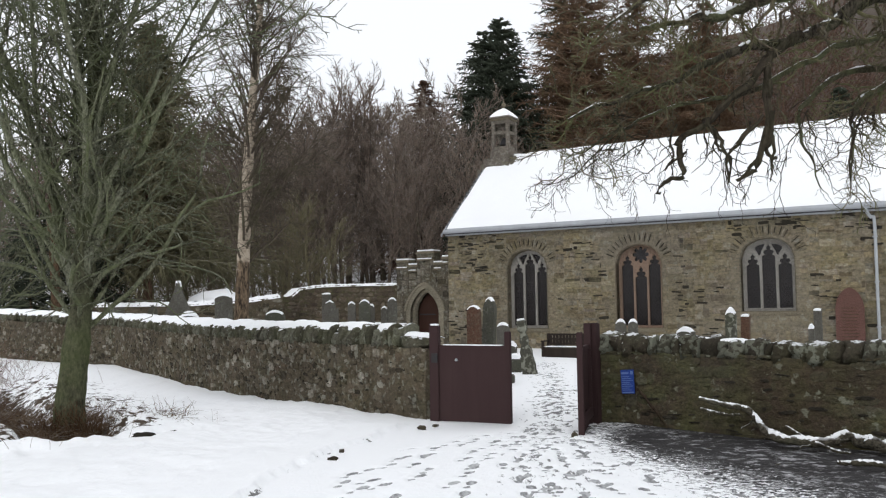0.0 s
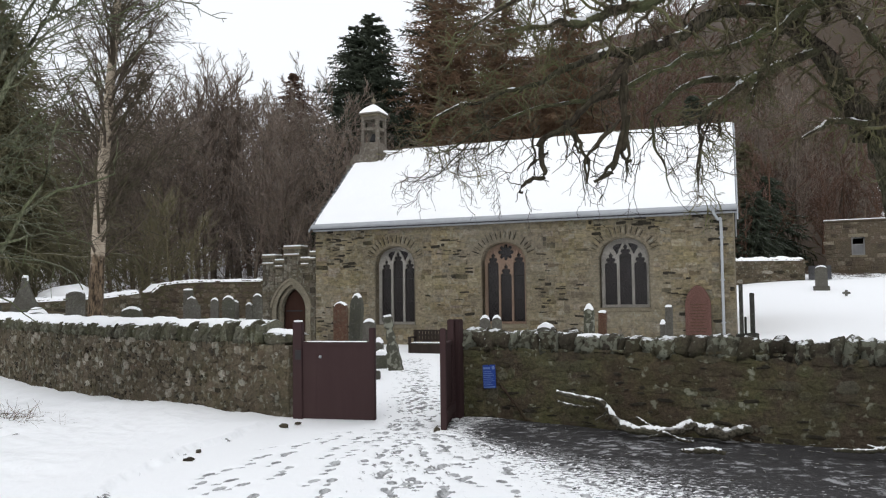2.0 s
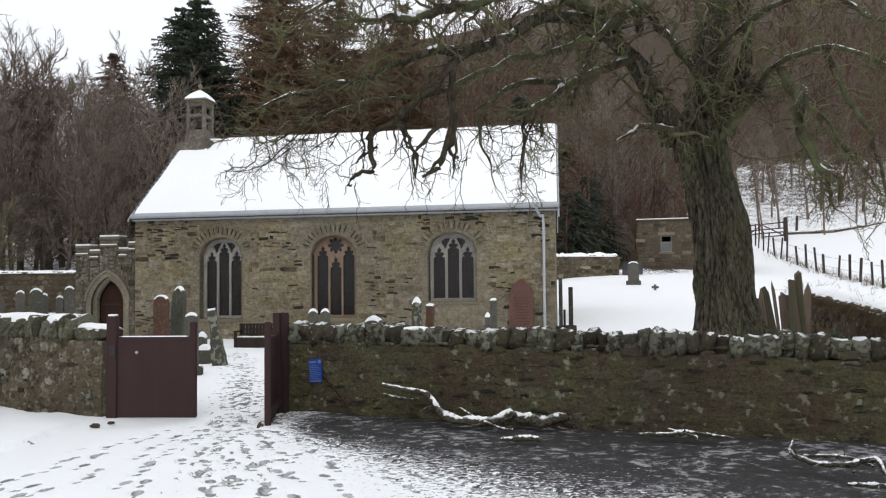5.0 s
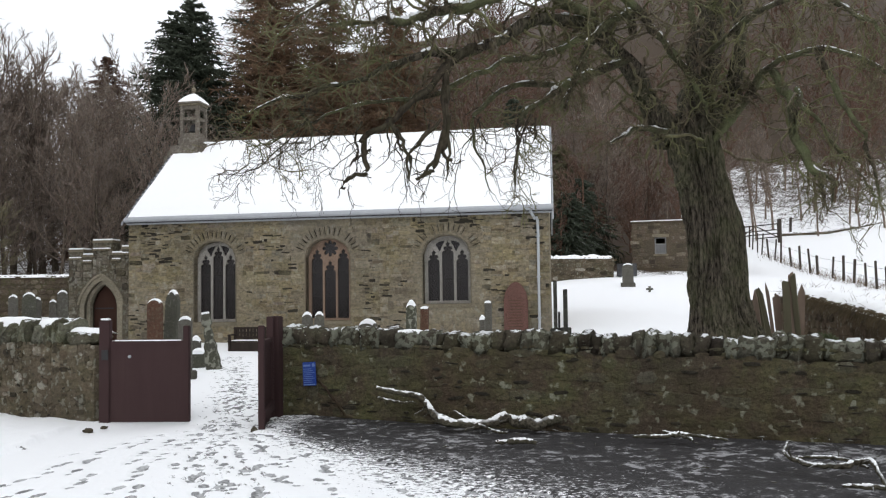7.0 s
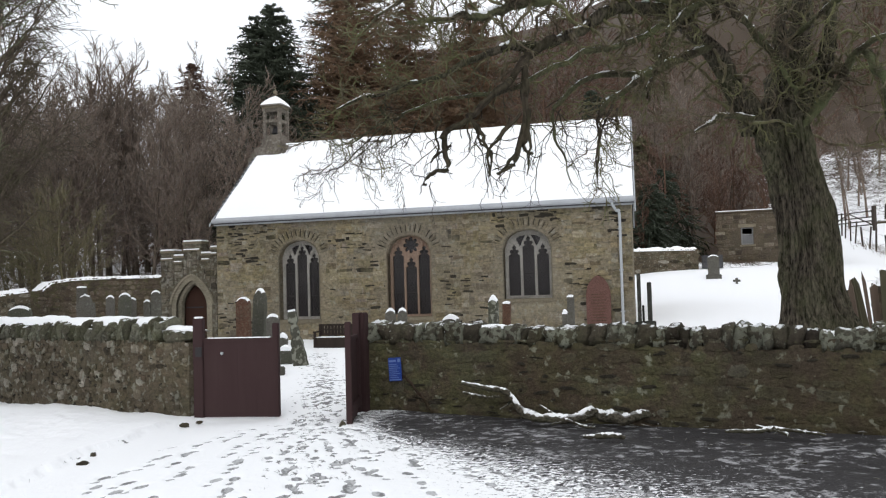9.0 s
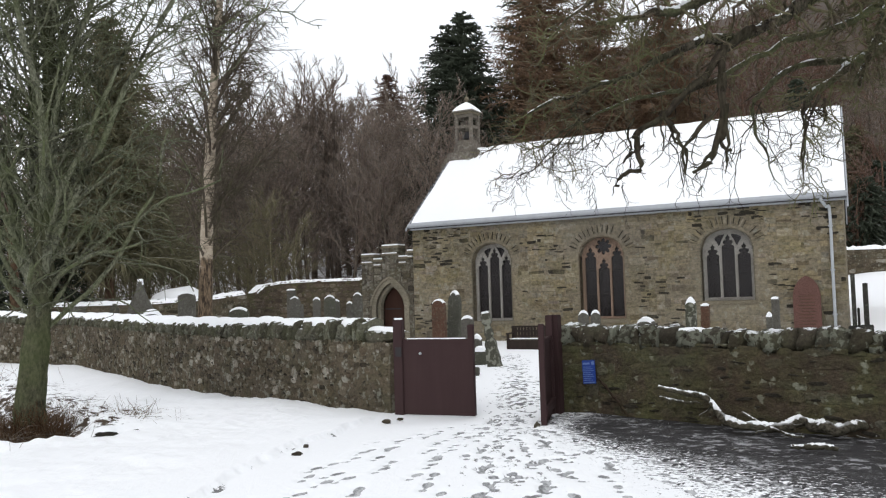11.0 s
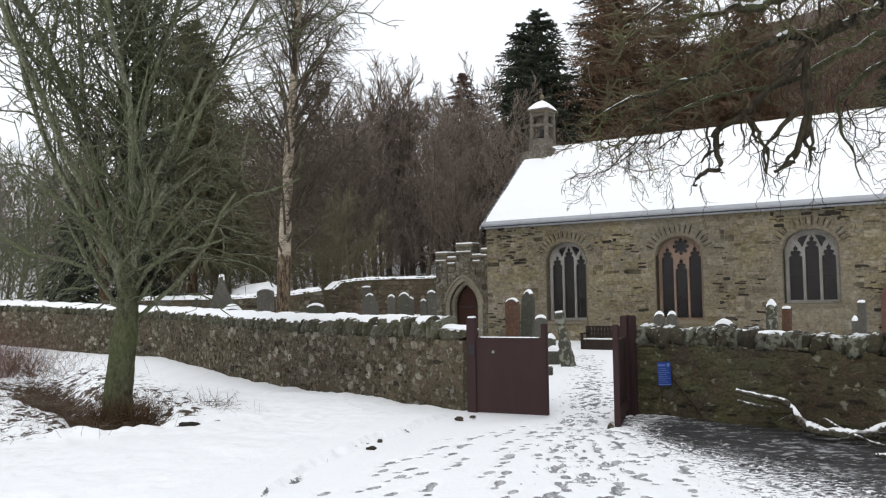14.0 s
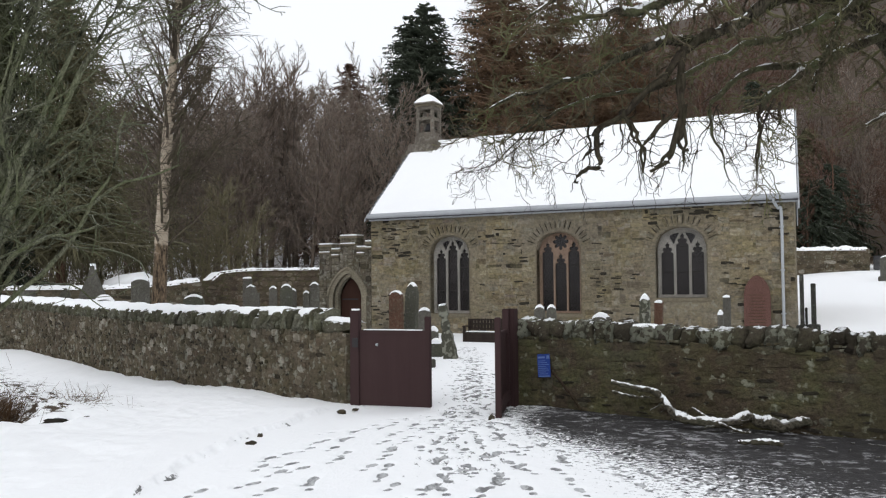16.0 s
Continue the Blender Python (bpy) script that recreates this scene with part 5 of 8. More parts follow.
def build_old_tree():
    """The old tree inside the wall, with limbs that reach over the road."""
    rng = np.random.default_rng(77)
    root = thing("old_tree", None, None, pose(0, 0, 0), "old bare tree with snow-lined drooping limbs behind the wall", "tree")
    trunk = spline([(9.5, 11.8, -0.3), (9.46, 11.83, 0.5), (9.42, 11.87, 1.0), (9.41, 11.88, 1.35), (9.4, 11.91, 1.9), (9.32, 11.96, 2.7), (9.15, 11.98, 3.6), (9.06, 12.0, 4.2), (9.1, 12.0, 4.7)], [0.88, 0.7, 0.54, 0.475, 0.465, 0.45, 0.415, 0.365, 0.2], 150)
    V, F = tubes(*trunk, 190)
    rows = np.repeat(trunk[0][0], 190, 0)
    a = np.arctan2(V[:, 1] - rows[:, 1], V[:, 0] - rows[:, 0])
    z = V[:, 2]
    twist = a + 0.12 * np.sin(z * 1.3) + 0.5 * (value_noise(a * 2 + 30, z * 1.5 + 9, 1.0, 43) - 0.5)
    plates = np.abs(value_noise(np.cos(twist) * 5 + 40 + z * 0.5, np.sin(twist) * 5 + 40 + z * 0.8, 1.0, 44) - 0.5) + 0.8 * np.abs(value_noise(np.cos(twist) * 10 + 60, np.sin(twist) * 10 + 60 + z * 1.7, 1.0, 45) - 0.5)
    ridges = 0.2 * plates + 0.025 * np.abs(np.sin(twist * 17 + 2.2 * np.sin(z * 1.9 + a * 3)))
    ridges += 0.09 * (value_noise(a * 1.6 + 20, z * 1.1 + 9, 1.0, 41) - 0.5) + 0.03 * (value_noise(a * 6 + 40, z * 5 + 9, 1.0, 42) - 0.5) - 0.1
    flare = np.clip((0.9 - z) / 1.2, 0, 1)
    ridges += flare * 0.14 * np.sin(a * 5 + 0.6)
    V[:, 0] += np.cos(a) * ridges
    V[:, 1] += np.sin(a) * ridges
    part("trunk", mesh_np("trunk", V, F, True), BARK_BIG, root)
    limbs = []
    limbs.append(spline([(9.0, 12.0, 3.4), (8.72, 11.93, 3.95), (8.42, 11.9, 4.4), (8.1, 11.8, 4.85), (7.6, 11.61, 5.27), (6.72, 11.21, 5.7), (5.69, 10.87, 5.55), (5.01, 10.75, 5.14), (4.32, 10.72, 4.88), (3.75, 10.71, 4.74), (3.05, 10.72, 4.43), (2.54, 10.74, 4.21), (2.05, 10.84, 4.06), (1.63, 10.91, 3.92)], [0.26, 0.24, 0.2, 0.17, 0.125, 0.095, 0.085, 0.07, 0.06, 0.05, 0.035, 0.026, 0.018, 0.01], 40))
    limbs.append(spline([(6.72, 11.21, 5.7), (5.53, 10.73, 5.83), (4.35, 10.17, 5.3), (3.8, 10.17, 5.2), (3.33, 10.12, 5.02), (2.9, 10.14, 4.95), (2.41, 10.16, 4.85)], [0.08, 0.08, 0.075, 0.065, 0.05, 0.035, 0.02], 26))
    limbs.append(spline([(4.57, 10.73, 4.95), (4.1, 10.7, 4.62), (3.72, 10.62, 4.19), (3.4, 10.62, 3.87), (3.09, 10.61, 3.6), (3.01, 10.63, 3.44), (3.02, 10.63, 3.16), (2.81, 10.68, 3.1), (2.74, 10.7, 2.93)], [0.05, 0.048, 0.044, 0.038, 0.036, 0.034, 0.03, 0.026, 0.018], 36))
    limbs.append(spline([(4.18, 10.67, 4.7), (4.03, 10.51, 4.0), (3.94, 10.44, 3.54), (3.87, 10.46, 3.24), (3.64, 10.54, 3.05)], [0.045, 0.04, 0.036, 0.03, 0.018], 18))
    limbs.append(spline([(4.09, 10.6, 4.33), (4.1, 10.48, 3.78), (4.06, 10.39, 3.43), (4.0, 10.41, 3.02)], [0.034, 0.03, 0.022, 0.006], 14))
    limbs.append(spline([(3.33, 10.64, 3.82), (3.42, 10.51, 3.52), (3.49, 10.48, 3.34), (3.52, 10.47, 3.04)], [0.026, 0.024, 0.02, 0.012], 12))
    limbs.append(spline([(3.86, 10.47, 3.8), (3.68, 10.42, 3.56), (3.51, 10.48, 3.36)], [0.02, 0.02, 0.016], 8))
    limbs.append(spline([(7.6, 11.61, 5.27), (6.58, 11.53, 4.72), (5.7, 11.31, 4.27), (5.38, 11.13, 3.89), (5.35, 11.03, 3.55), (5.29, 11.07, 2.9)], [0.07, 0.06, 0.045, 0.034, 0.02, 0.005], 22))
    limbs.append(spline([(6.51, 11.57, 4.75), (5.48, 11.42, 4.62), (4.79, 11.07, 4.09), (4.63, 10.92, 3.65), (4.77, 10.86, 3.26), (4.89, 10.81, 2.9)], [0.05, 0.04, 0.03, 0.02, 0.012, 0.004], 20))
    limbs.append(spline([(7.04, 11.3, 5.6), (6.67, 11.13, 5.41), (6.43, 11.15, 4.88), (6.19, 11.17, 4.28)], [0.055, 0.05, 0.042, 0.03], 12))
    limbs.append(spline([(8.75, 11.9, 4.05), (8.52, 11.83, 4.14), (7.93, 11.75, 4.19), (7.6, 11.73, 4.07), (7.21, 11.62, 3.88)], [0.06, 0.05, 0.042, 0.034, 0.015], 12))
    limbs.append(spline([(9.06, 12.0, 3.9), (9.2, 12.01, 4.9), (9.4, 11.9, 5.8), (9.45, 11.8, 6.6), (9.2, 11.6, 8.0)], [0.33, 0.24, 0.16, 0.12, 0.05], 16))
    limbs.append(spline([(9.1, 11.95, 3.9), (9.45, 11.63, 4.67), (9.52, 11.32, 5.45), (9.35, 11.07, 6.56), (9.5, 10.8, 7.6)], [0.2, 0.13, 0.10, 0.08, 0.04], 16))
    limbs.append(spline([(9.05, 11.9, 4.0), (9.08, 11.74, 4.45), (8.95, 11.72, 5.05), (8.86, 11.7, 5.52), (9.06, 11.7, 6.2), (8.8, 11.6, 7.4)], [0.2, 0.1, 0.08, 0.075, 0.07, 0.04], 18))
    limbs.append(spline([(9.1, 11.9, 4.1), (9.5, 11.75, 4.62), (9.72, 11.7, 4.95), (9.84, 11.7, 5.1)], [0.22, 0.13, 0.115, 0.1], 12))
    limbs.append(spline([(9.1, 11.9, 3.8), (9.63, 11.36, 4.6), (9.64, 10.82, 5.06), (9.57, 9.8, 5.05), (9.46, 8.77, 4.61), (9.35, 8.0, 3.89)], [0.1, 0.06, 0.048, 0.04, 0.03, 0.015], 22))
    limbs.append(spline([(9.64, 10.82, 5.06), (9.73, 10.52, 4.37), (9.73, 10.5, 3.84), (9.93, 10.48, 3.5), (10.23, 10.45, 3.26), (10.3, 10.45, 3.0), (10.37, 10.4, 2.75)], [0.05, 0.055, 0.055, 0.055, 0.045, 0.025, 0.012], 22))
    limbs.append(spline([(9.6, 10.3, 4.6), (9.3, 9.9, 4.18), (9.52, 9.8, 4.0), (9.86, 9.8, 3.64), (10.33, 9.8, 3.24), (10.53, 9.78, 3.0), (10.75, 9.8, 2.87)], [0.035, 0.035, 0.032, 0.03, 0.026, 0.02, 0.01], 22))
    limbs.append(spline([(9.64, 10.82, 5.06), (9.58, 10.34, 4.49), (9.35, 10.01, 3.82), (9.32, 9.76, 3.36), (9.36, 9.45, 3.08), (9.4, 9.4, 2.75)], [0.07, 0.06, 0.055, 0.05, 0.03, 0.012], 18))
    limbs.append(spline([(9.57, 9.8, 5.05), (9.49, 9.32, 4.26), (9.34, 8.9, 3.7), (9.3, 8.65, 3.12), (9.38, 8.56, 2.74)], [0.05, 0.04, 0.032, 0.025, 0.01], 16))
    limbs.append(spline([(9.13, 12.01, 5.02), (7.77, 11.14, 5.52), (6.29, 10.31, 5.86), (4.74, 9.78, 5.71), (3.16, 9.54, 5.3), (2.18, 9.39, 4.87), (1.67, 9.39, 4.44)], [0.05, 0.06, 0.055, 0.045, 0.034, 0.022, 0.01], 28))
    limbs.append(spline([(9.15, 11.87, 5.47), (8.62, 9.86, 5.55), (8.09, 8.31, 5.3), (7.93, 7.48, 4.74), (7.9, 6.93, 4.13)], [0.04, 0.045, 0.036, 0.025, 0.01], 20))
    limbs.append(spline([(6.86, 11.2, 5.55), (5.84, 11.02, 5.05), (4.9, 10.91, 4.78), (4.03, 10.83, 4.22), (3.22, 10.78, 4.01), (2.49, 10.86, 3.79), (1.93, 10.97, 3.6), (1.58, 11.02, 3.41)], [0.05, 0.045, 0.038, 0.03, 0.024, 0.018, 0.012, 0.006], 28))
    limbs.append(spline([(2.47, 10.76, 4.21), (2.19, 10.82, 3.95), (2.31, 10.69, 3.64), (2.23, 10.71, 3.28)], [0.018, 0.016, 0.012, 0.005], 12))
    limbs.append(spline([(7.4, 11.3, 5.55), (7.01, 10.8, 5.71), (6.49, 10.88, 5.34), (6.27, 10.89, 4.87), (6.03, 11.02, 4.21)], [0.06, 0.055, 0.05, 0.04, 0.022], 20))
    limbs.append(spline([(8.69, 11.45, 6.6), (8.7, 11.44, 5.91), (8.66, 11.54, 5.27), (8.82, 11.49, 4.76), (8.96, 11.5, 4.37)], [0.05, 0.045, 0.04, 0.032, 0.02], 20))
    # hooked and drooping strands that hang before the church roof
    stout = len(limbs)
    for points, thick_at, thin_at in (
        ([(2.92, 10.55, 3.76), (2.86, 10.60, 3.59), (2.89, 10.65, 3.44), (2.88, 10.55, 3.33), (2.80, 10.60, 3.22)], 0.020, 0.012),
        ([(3.03, 10.57, 3.46), (2.91, 10.62, 3.32), (2.80, 10.67, 3.21)], 0.020, 0.012),
        ([(2.77, 10.63, 2.95), (2.81, 10.68, 2.81), (2.85, 10.73, 2.68)], 0.010, 0.004),
        ([(3.28, 10.45, 3.82), (3.39, 10.50, 3.63), (3.44, 10.55, 3.46), (3.54, 10.45, 3.33), (3.53, 10.50, 3.03)], 0.026, 0.014),
        ([(3.40, 10.50, 3.58), (3.40, 10.55, 3.40), (3.46, 10.60, 3.24), (3.47, 10.50, 2.97), (3.52, 10.55, 2.75)], 0.011, 0.004),
        ([(3.93, 10.40, 3.83), (3.68, 10.45, 3.54), (3.55, 10.50, 3.39), (3.52, 10.40, 3.25)], 0.028, 0.018),
        ([(3.89, 10.45, 3.31), (3.76, 10.50, 3.15), (3.67, 10.55, 3.06)], 0.030, 0.016),
        ([(4.05, 10.35, 3.89), (4.03, 10.40, 3.56), (4.02, 10.45, 3.35), (4.08, 10.35, 3.29)], 0.042, 0.020),
        ([(3.24, 10.50, 3.76), (3.26, 10.55, 3.61), (3.29, 10.60, 3.37)], 0.015, 0.010),
        ([(4.28, 10.55, 3.35), (4.20, 10.60, 3.01), (4.24, 10.65, 2.74), (4.29, 10.55, 2.50)], 0.008, 0.003),
        ([(4.55, 10.55, 3.94), (4.48, 10.60, 3.67), (4.33, 10.65, 3.52), (4.26, 10.55, 3.22)], 0.012, 0.006),
        ([(4.57, 10.65, 3.93), (4.70, 10.70, 3.62), (4.69, 10.75, 3.48), (4.81, 10.65, 3.13), (4.91, 10.70, 2.89)], 0.012, 0.004),
        ([(4.85, 10.70, 3.83), (4.87, 10.75, 3.59), (4.88, 10.80, 3.42), (4.98, 10.70, 3.14)], 0.007, 0.003),
        ([(5.49, 10.90, 4.08), (5.31, 10.95, 3.71), (5.22, 11.00, 3.32), (5.22, 10.90, 3.03)], 0.030, 0.008),
        ([(5.28, 10.90, 4.03), (5.30, 10.95, 3.88), (5.31, 11.00, 3.71)], 0.020, 0.014),
        ([(5.57, 10.95, 4.05), (5.59, 11.00, 3.92), (5.61, 11.05, 3.76)], 0.024, 0.018),
        ([(5.37, 10.95, 3.73), (5.48, 11.00, 3.36), (5.59, 11.05, 3.33), (5.80, 10.95, 3.51)], 0.008, 0.004),
        ([(2.28, 10.70, 3.78), (2.12, 10.75, 3.64), (1.75, 10.80, 3.25), (1.50, 10.70, 3.11), (1.17, 10.75, 3.06)], 0.014, 0.004),
        ([(1.51, 10.70, 3.12), (1.45, 10.75, 2.98), (1.31, 10.80, 2.76)], 0.009, 0.003),
        ([(2.37, 10.75, 3.79), (2.22, 10.80, 3.67), (1.85, 10.85, 3.32), (1.62, 10.75, 3.16)], 0.011, 0.004),
        ([(2.32, 10.75, 3.76), (2.19, 10.80, 3.43), (1.92, 10.85, 3.29), (1.96, 10.75, 2.80)], 0.008, 0.003),
        ([(2.59, 10.55, 3.69), (2.53, 10.60, 3.58), (2.44, 10.65, 3.40)], 0.016, 0.010),
        ([(2.54, 10.60, 3.58), (2.20, 10.65, 3.38), (2.13, 10.70, 3.24)], 0.011, 0.004),
        ([(2.88, 10.60, 3.44), (2.62, 10.65, 3.24), (2.41, 10.70, 3.08), (2.42, 10.60, 2.84)], 0.008, 0.003),
        ([(3.64, 10.50, 3.36), (3.62, 10.55, 3.14), (3.73, 10.60, 2.90), (3.75, 10.50, 2.73)], 0.007, 0.003),
        ([(4.08, 10.55, 3.70), (4.70, 10.60, 3.72), (5.09, 10.65, 3.71)], 0.009, 0.004),
    ):
        limbs.append(spline(points, 0.85 * np.linspace(thick_at, thin_at, len(points)), 4 * len(points)))
    crooked = []
    for n, (P, R) in enumerate(limbs):
        k = P.shape[1]
        kink = np.cumsum(rng.normal(size=(k, 3)), 0)
        kink -= np.linspace(0, 1, k)[:, None] * kink[-1]
        crooked.append((P + (0.022 if n < stout else 0.009) * kink[None], R))
    limbs = crooked
    for n, (P, R) in enumerate(limbs):
        V, F = tubes(P, R, 9)
        V += np.repeat(R.ravel(), 9)[:, None] * (0.26 * np.sin(V[:, [1, 2, 0]] * 37) + 0.22 * np.sin(V[:, [2, 0, 1]] * 83 + 1.3))
        part("limb", mesh_np("limb", V, F, True), BARK_BIG if R[0, 0] > 0.15 else BARK_LIMB if n < stout and n not in (2, 3, 4, 5, 6) else TWIG_BACKLIT, root)
    for n in (0, 1, 7, 9, 10, 20, 24):
        P, R = spline(limbs[n][0][0], limbs[n][1][0], 160)
        flat = 1 - np.abs(unit(np.gradient(P, axis=1))[..., 2])
        lie = np.convolve(rng.normal(size=160), np.ones(9) / 9, "same")[None] * 1.8 + np.convolve(rng.normal(size=160), np.ones(3) / 3, "same")[None] * 0.45 + 0.28
        T = R * np.clip(lie, 0.0, 0.7) * np.clip((flat - 0.12) * 3, 0.0, 1)
        T = np.clip(T, 0.001, 0.03)
        V, F = tubes(P + np.stack([0.2 * R * rng.normal(size=R.shape), 0.2 * R * rng.normal(size=R.shape), R * 0.9], -1), T, 7)
        V += 0.3 * np.repeat(T.ravel(), 7)[:, None] * rng.normal(size=V.shape)
        part("limb_snow", mesh_np("limb_snow", V, F, True), SNOW, root, "broken line of snow")
    fans, drops = [], []
    for n, (P, R) in enumerate(limbs):
        L = np.linalg.norm(np.diff(P[0], axis=0), axis=1).sum()
        hangs = P[0, :, 2].max() < 5.0 and P[0, :, 0].mean() < 6.0
        if hangs:
            west = P[0, :, 0].mean() < 2.6
            A = branch(rng, P, R, int((2 if west else 1) + (7.5 if west else 3.2) * L), 0.15, 0.55, 0.55 / max(L, 0.5), 0.5, 9, 0.3, -0.1, 0.0, 0.4, 0.3, True, 0.3)
            A = (A[0], np.clip(A[1], 0.0034, 0.0062))
            B = branch(rng, *A, 4 if west else 1, 0.15, 0.5, 0.5, 0.7, 5, 0.34, -0.06, 0.0, 0.5, 0.15, True, 0.3)
            B = (B[0], np.clip(B[1], 0.0022, 0.0036))
            drops += [tubes(*A, 4), tubes(*B, 3)]
            continue
        thick = 0.7 if R[0, 0] > 0.15 and P[0, :, 0].mean() > 8.5 else 1.0 if P[0, :, 0].mean() > 9.2 else 1.6
        A = branch(rng, P, R, int((4 + 5.0 * L) * thick), 0.08, 0.62, 1.1 / max(L, 1.6), 0.4, 8, 0.42, -0.02, 0.1, 0.3, 0.5, True, 0.3)
        A = (A[0], np.clip(A[1], 0.007, 0.026))
        B = branch(rng, *A, 5, 0.12, 0.5, 0.5, 0.6, 6, 0.42, -0.07, 0.0, 0.35, 0.18, True, 0.3)
        B = (B[0], np.clip(B[1], 0.0042, 0.008))
        C = branch(rng, *B, 3, 0.15, 0.5, 0.5, 0.7, 3, 0.28, -0.05, 0.0, 0.4, 0.12, True, 0.3)
        C = (C[0], np.tile(np.array([[0.004, 0.0034, 0.0022]]), (len(C[0]), 1)))
        fans += [tubes(*A, 5), tubes(*B, 3), tubes(*C, 3)]
    part("crown", mesh_np("crown", *join_np(fans), True), TWIG_OLD, root, "fine lichen-green twigs")
    tagged(part("twig_spray", mesh_np("twig_spray", *join_np(drops), True), TWIG_BACKLIT, root, "thin drooping twigs, coloured dark as seen backlit"), "thin drooping twigs, coloured dark as seen backlit", "", "", "stuff")


build_old_tree()


BARK_MOSS = bark_material("mossy_trunk", (0.03, 0.028, 0.018), (0.15, 0.15, 0.095), (0.085, 0.105, 0.04), 0.6, 0.1, 24, (1, 1, 0.5), 0.2)


def build_road_tree():
    rng = np.random.default_rng(5)
    root = thing("road_tree", None, None, pose(-5.18, 12.0, -0.25), "mossy grey-green bare tree beside the road", "tree")
    T = spline([(0, 0, -0.2), (0.0, 0, 0.5), (0.07, 0.02, 1.3), (0.15, 0.05, 2.3), (0.16, 0.05, 3.4), (0.24, 0.1, 5.0), (0.2, 0.1, 7.0), (0.26, 0.1, 9.5)], [0.25, 0.195, 0.17, 0.14, 0.11, 0.085, 0.06, 0.02], 44)
    V, F = tubes(*T, 22)
    V[:, :2] += 0.014 * np.sin(V[:, [1, 0]] * 31 + V[:, 2:3] * 5) + 0.01 * np.sin(V[:, [1, 0]] * 67 + V[:, 2:3] * 17)
    part("trunk", mesh_np("trunk", V, F, True), BARK_MOSS, root)
    stem_bark = bark_material("mossy_stem", (0.09, 0.09, 0.062), (0.30, 0.31, 0.22), (0.165, 0.195, 0.085), 0.55, 0.12, 30, (1, 1, 0.5))
    stems = []
    # leaders that leave the trunk low down and climb almost beside it
    for dx, dy, r, z in ((-0.17, 0.05, 0.085, 1.75), (0.12, -0.1, 0.08, 2.0), (-0.07, 0.2, 0.06, 2.5), (-0.34, -0.1, 0.055, 2.1), (0.26, 0.15, 0.055, 2.4), (0.05, -0.22, 0.055, 3.0), (-0.24, 0.2, 0.045, 3.2), (0.2, -0.1, 0.045, 3.6), (-0.1, -0.2, 0.045, 3.9), (-0.42, 0.1, 0.05, 2.0), (-0.38, -0.25, 0.045, 2.8), (0.34, 0.1, 0.04, 2.9)):
        S = sprout(rng, np.array([[0.06 + 0.04 * z, 0.03, z]]), np.array([[dx * 1.5, dy, 1.0]]), np.array([10.0 - z]), np.array([r]), 26, 0.06, 0.03, 0.16)
        stems.append(S)
        part("stem", mesh_np("stem", *tubes(S[0], S[1] * (1 + 0.1 * rng.normal(size=S[1].shape)), 9), True), stem_bark, root)
    P, R = np.concatenate([s[0] for s in stems]), np.concatenate([s[1] for s in stems])
    # boughs that leave at a wide angle and turn upward
    A = branch(rng, P, R, 20, 0.1, 0.56, 0.34, 0.45, 12, 0.2, 0.05, 0.2, 0.3, 0.8, True, 0.35)
    low = branch(rng, T[0][:, 13:], T[1][:, 13:], 60, 0.0, 0.66, 0.34, 0.28, 12, 0.2, 0.06, 0.34, 0.3, 1.0, True, 0.4)
    A = (np.concatenate([A[0], low[0]]), np.concatenate([A[1], low[1]]))
    A = (A[0], np.clip(A[1], 0.009, 0.034))
    B = branch(rng, *A, 8, 0.08, 0.62, 0.42, 0.6, 6, 0.34, 0.03, 0.08, 0.4, 0.25, True, 0.35)
    B = (B[0], np.clip(B[1], 0.0075, 0.0135))
    C = branch(rng, *B, 3, 0.12, 0.6, 0.55, 0.7, 3, 0.36, 0.03, 0.05, 0.5, 0.16, True, 0.35)
    C = (C[0], np.tile(np.array([[0.0075, 0.0064, 0.0042]]), (len(C[0]), 1)))
    part("crown", mesh_np("crown", *join_np([tubes(*A, 5), tubes(*B, 3), tubes(*C, 3)]), True), BARK_GREEN, root)


def build_birch():
    rng = np.random.default_rng(9)
    root = thing("birch", None, None, pose(-5.45, 23.2, ground_at(-5.45, 23.2)), "pale-barked birch with hanging twigs in the churchyard", "tree")
    T = spline([(0, 0, -0.3), (0.02, 0, 1.2), (0.12, 0.0, 4.0), (0.3, 0.05, 7), (0.52, 0.1, 10), (0.7, 0.1, 13.5)], [0.24, 0.19, 0.16, 0.12, 0.09, 0.02], 24)
    part("trunk", mesh_np("trunk", *tubes(*T, 14), True), BARK_BIRCH, root)
    A = branch(rng, *T, 92, 0.3, 0.62, 0.25, 0.35, 7, 0.12, 0.03, 0.3, 0.25, 0.8, True, 0.5)
    A = (A[0], np.clip(A[1], 0.01, 0.036))
    B = branch(rng, *A, 8, 0.15, 0.5, 0.5, 0.6, 5, 0.15, -0.08, 0.0, 0.3, 0.3)
    B = (B[0], np.clip(B[1], 0.006, 0.014))
    C = branch(rng, *B, 9, 0.1, 0.45, 0.8, 0.7, 3, 0.2, -0.2, -0.1, 0.4, 0.3)
    C = (C[0], np.tile(np.array([[0.0075, 0.0065, 0.004]]), (len(C[0]), 1)))
    part("crown", mesh_np("crown", *join_np([tubes(*A, 5), tubes(*B, 3), tubes(*C, 3)]), True), TWIG_BIRCH, root)


build_road_tree()
build_birch()


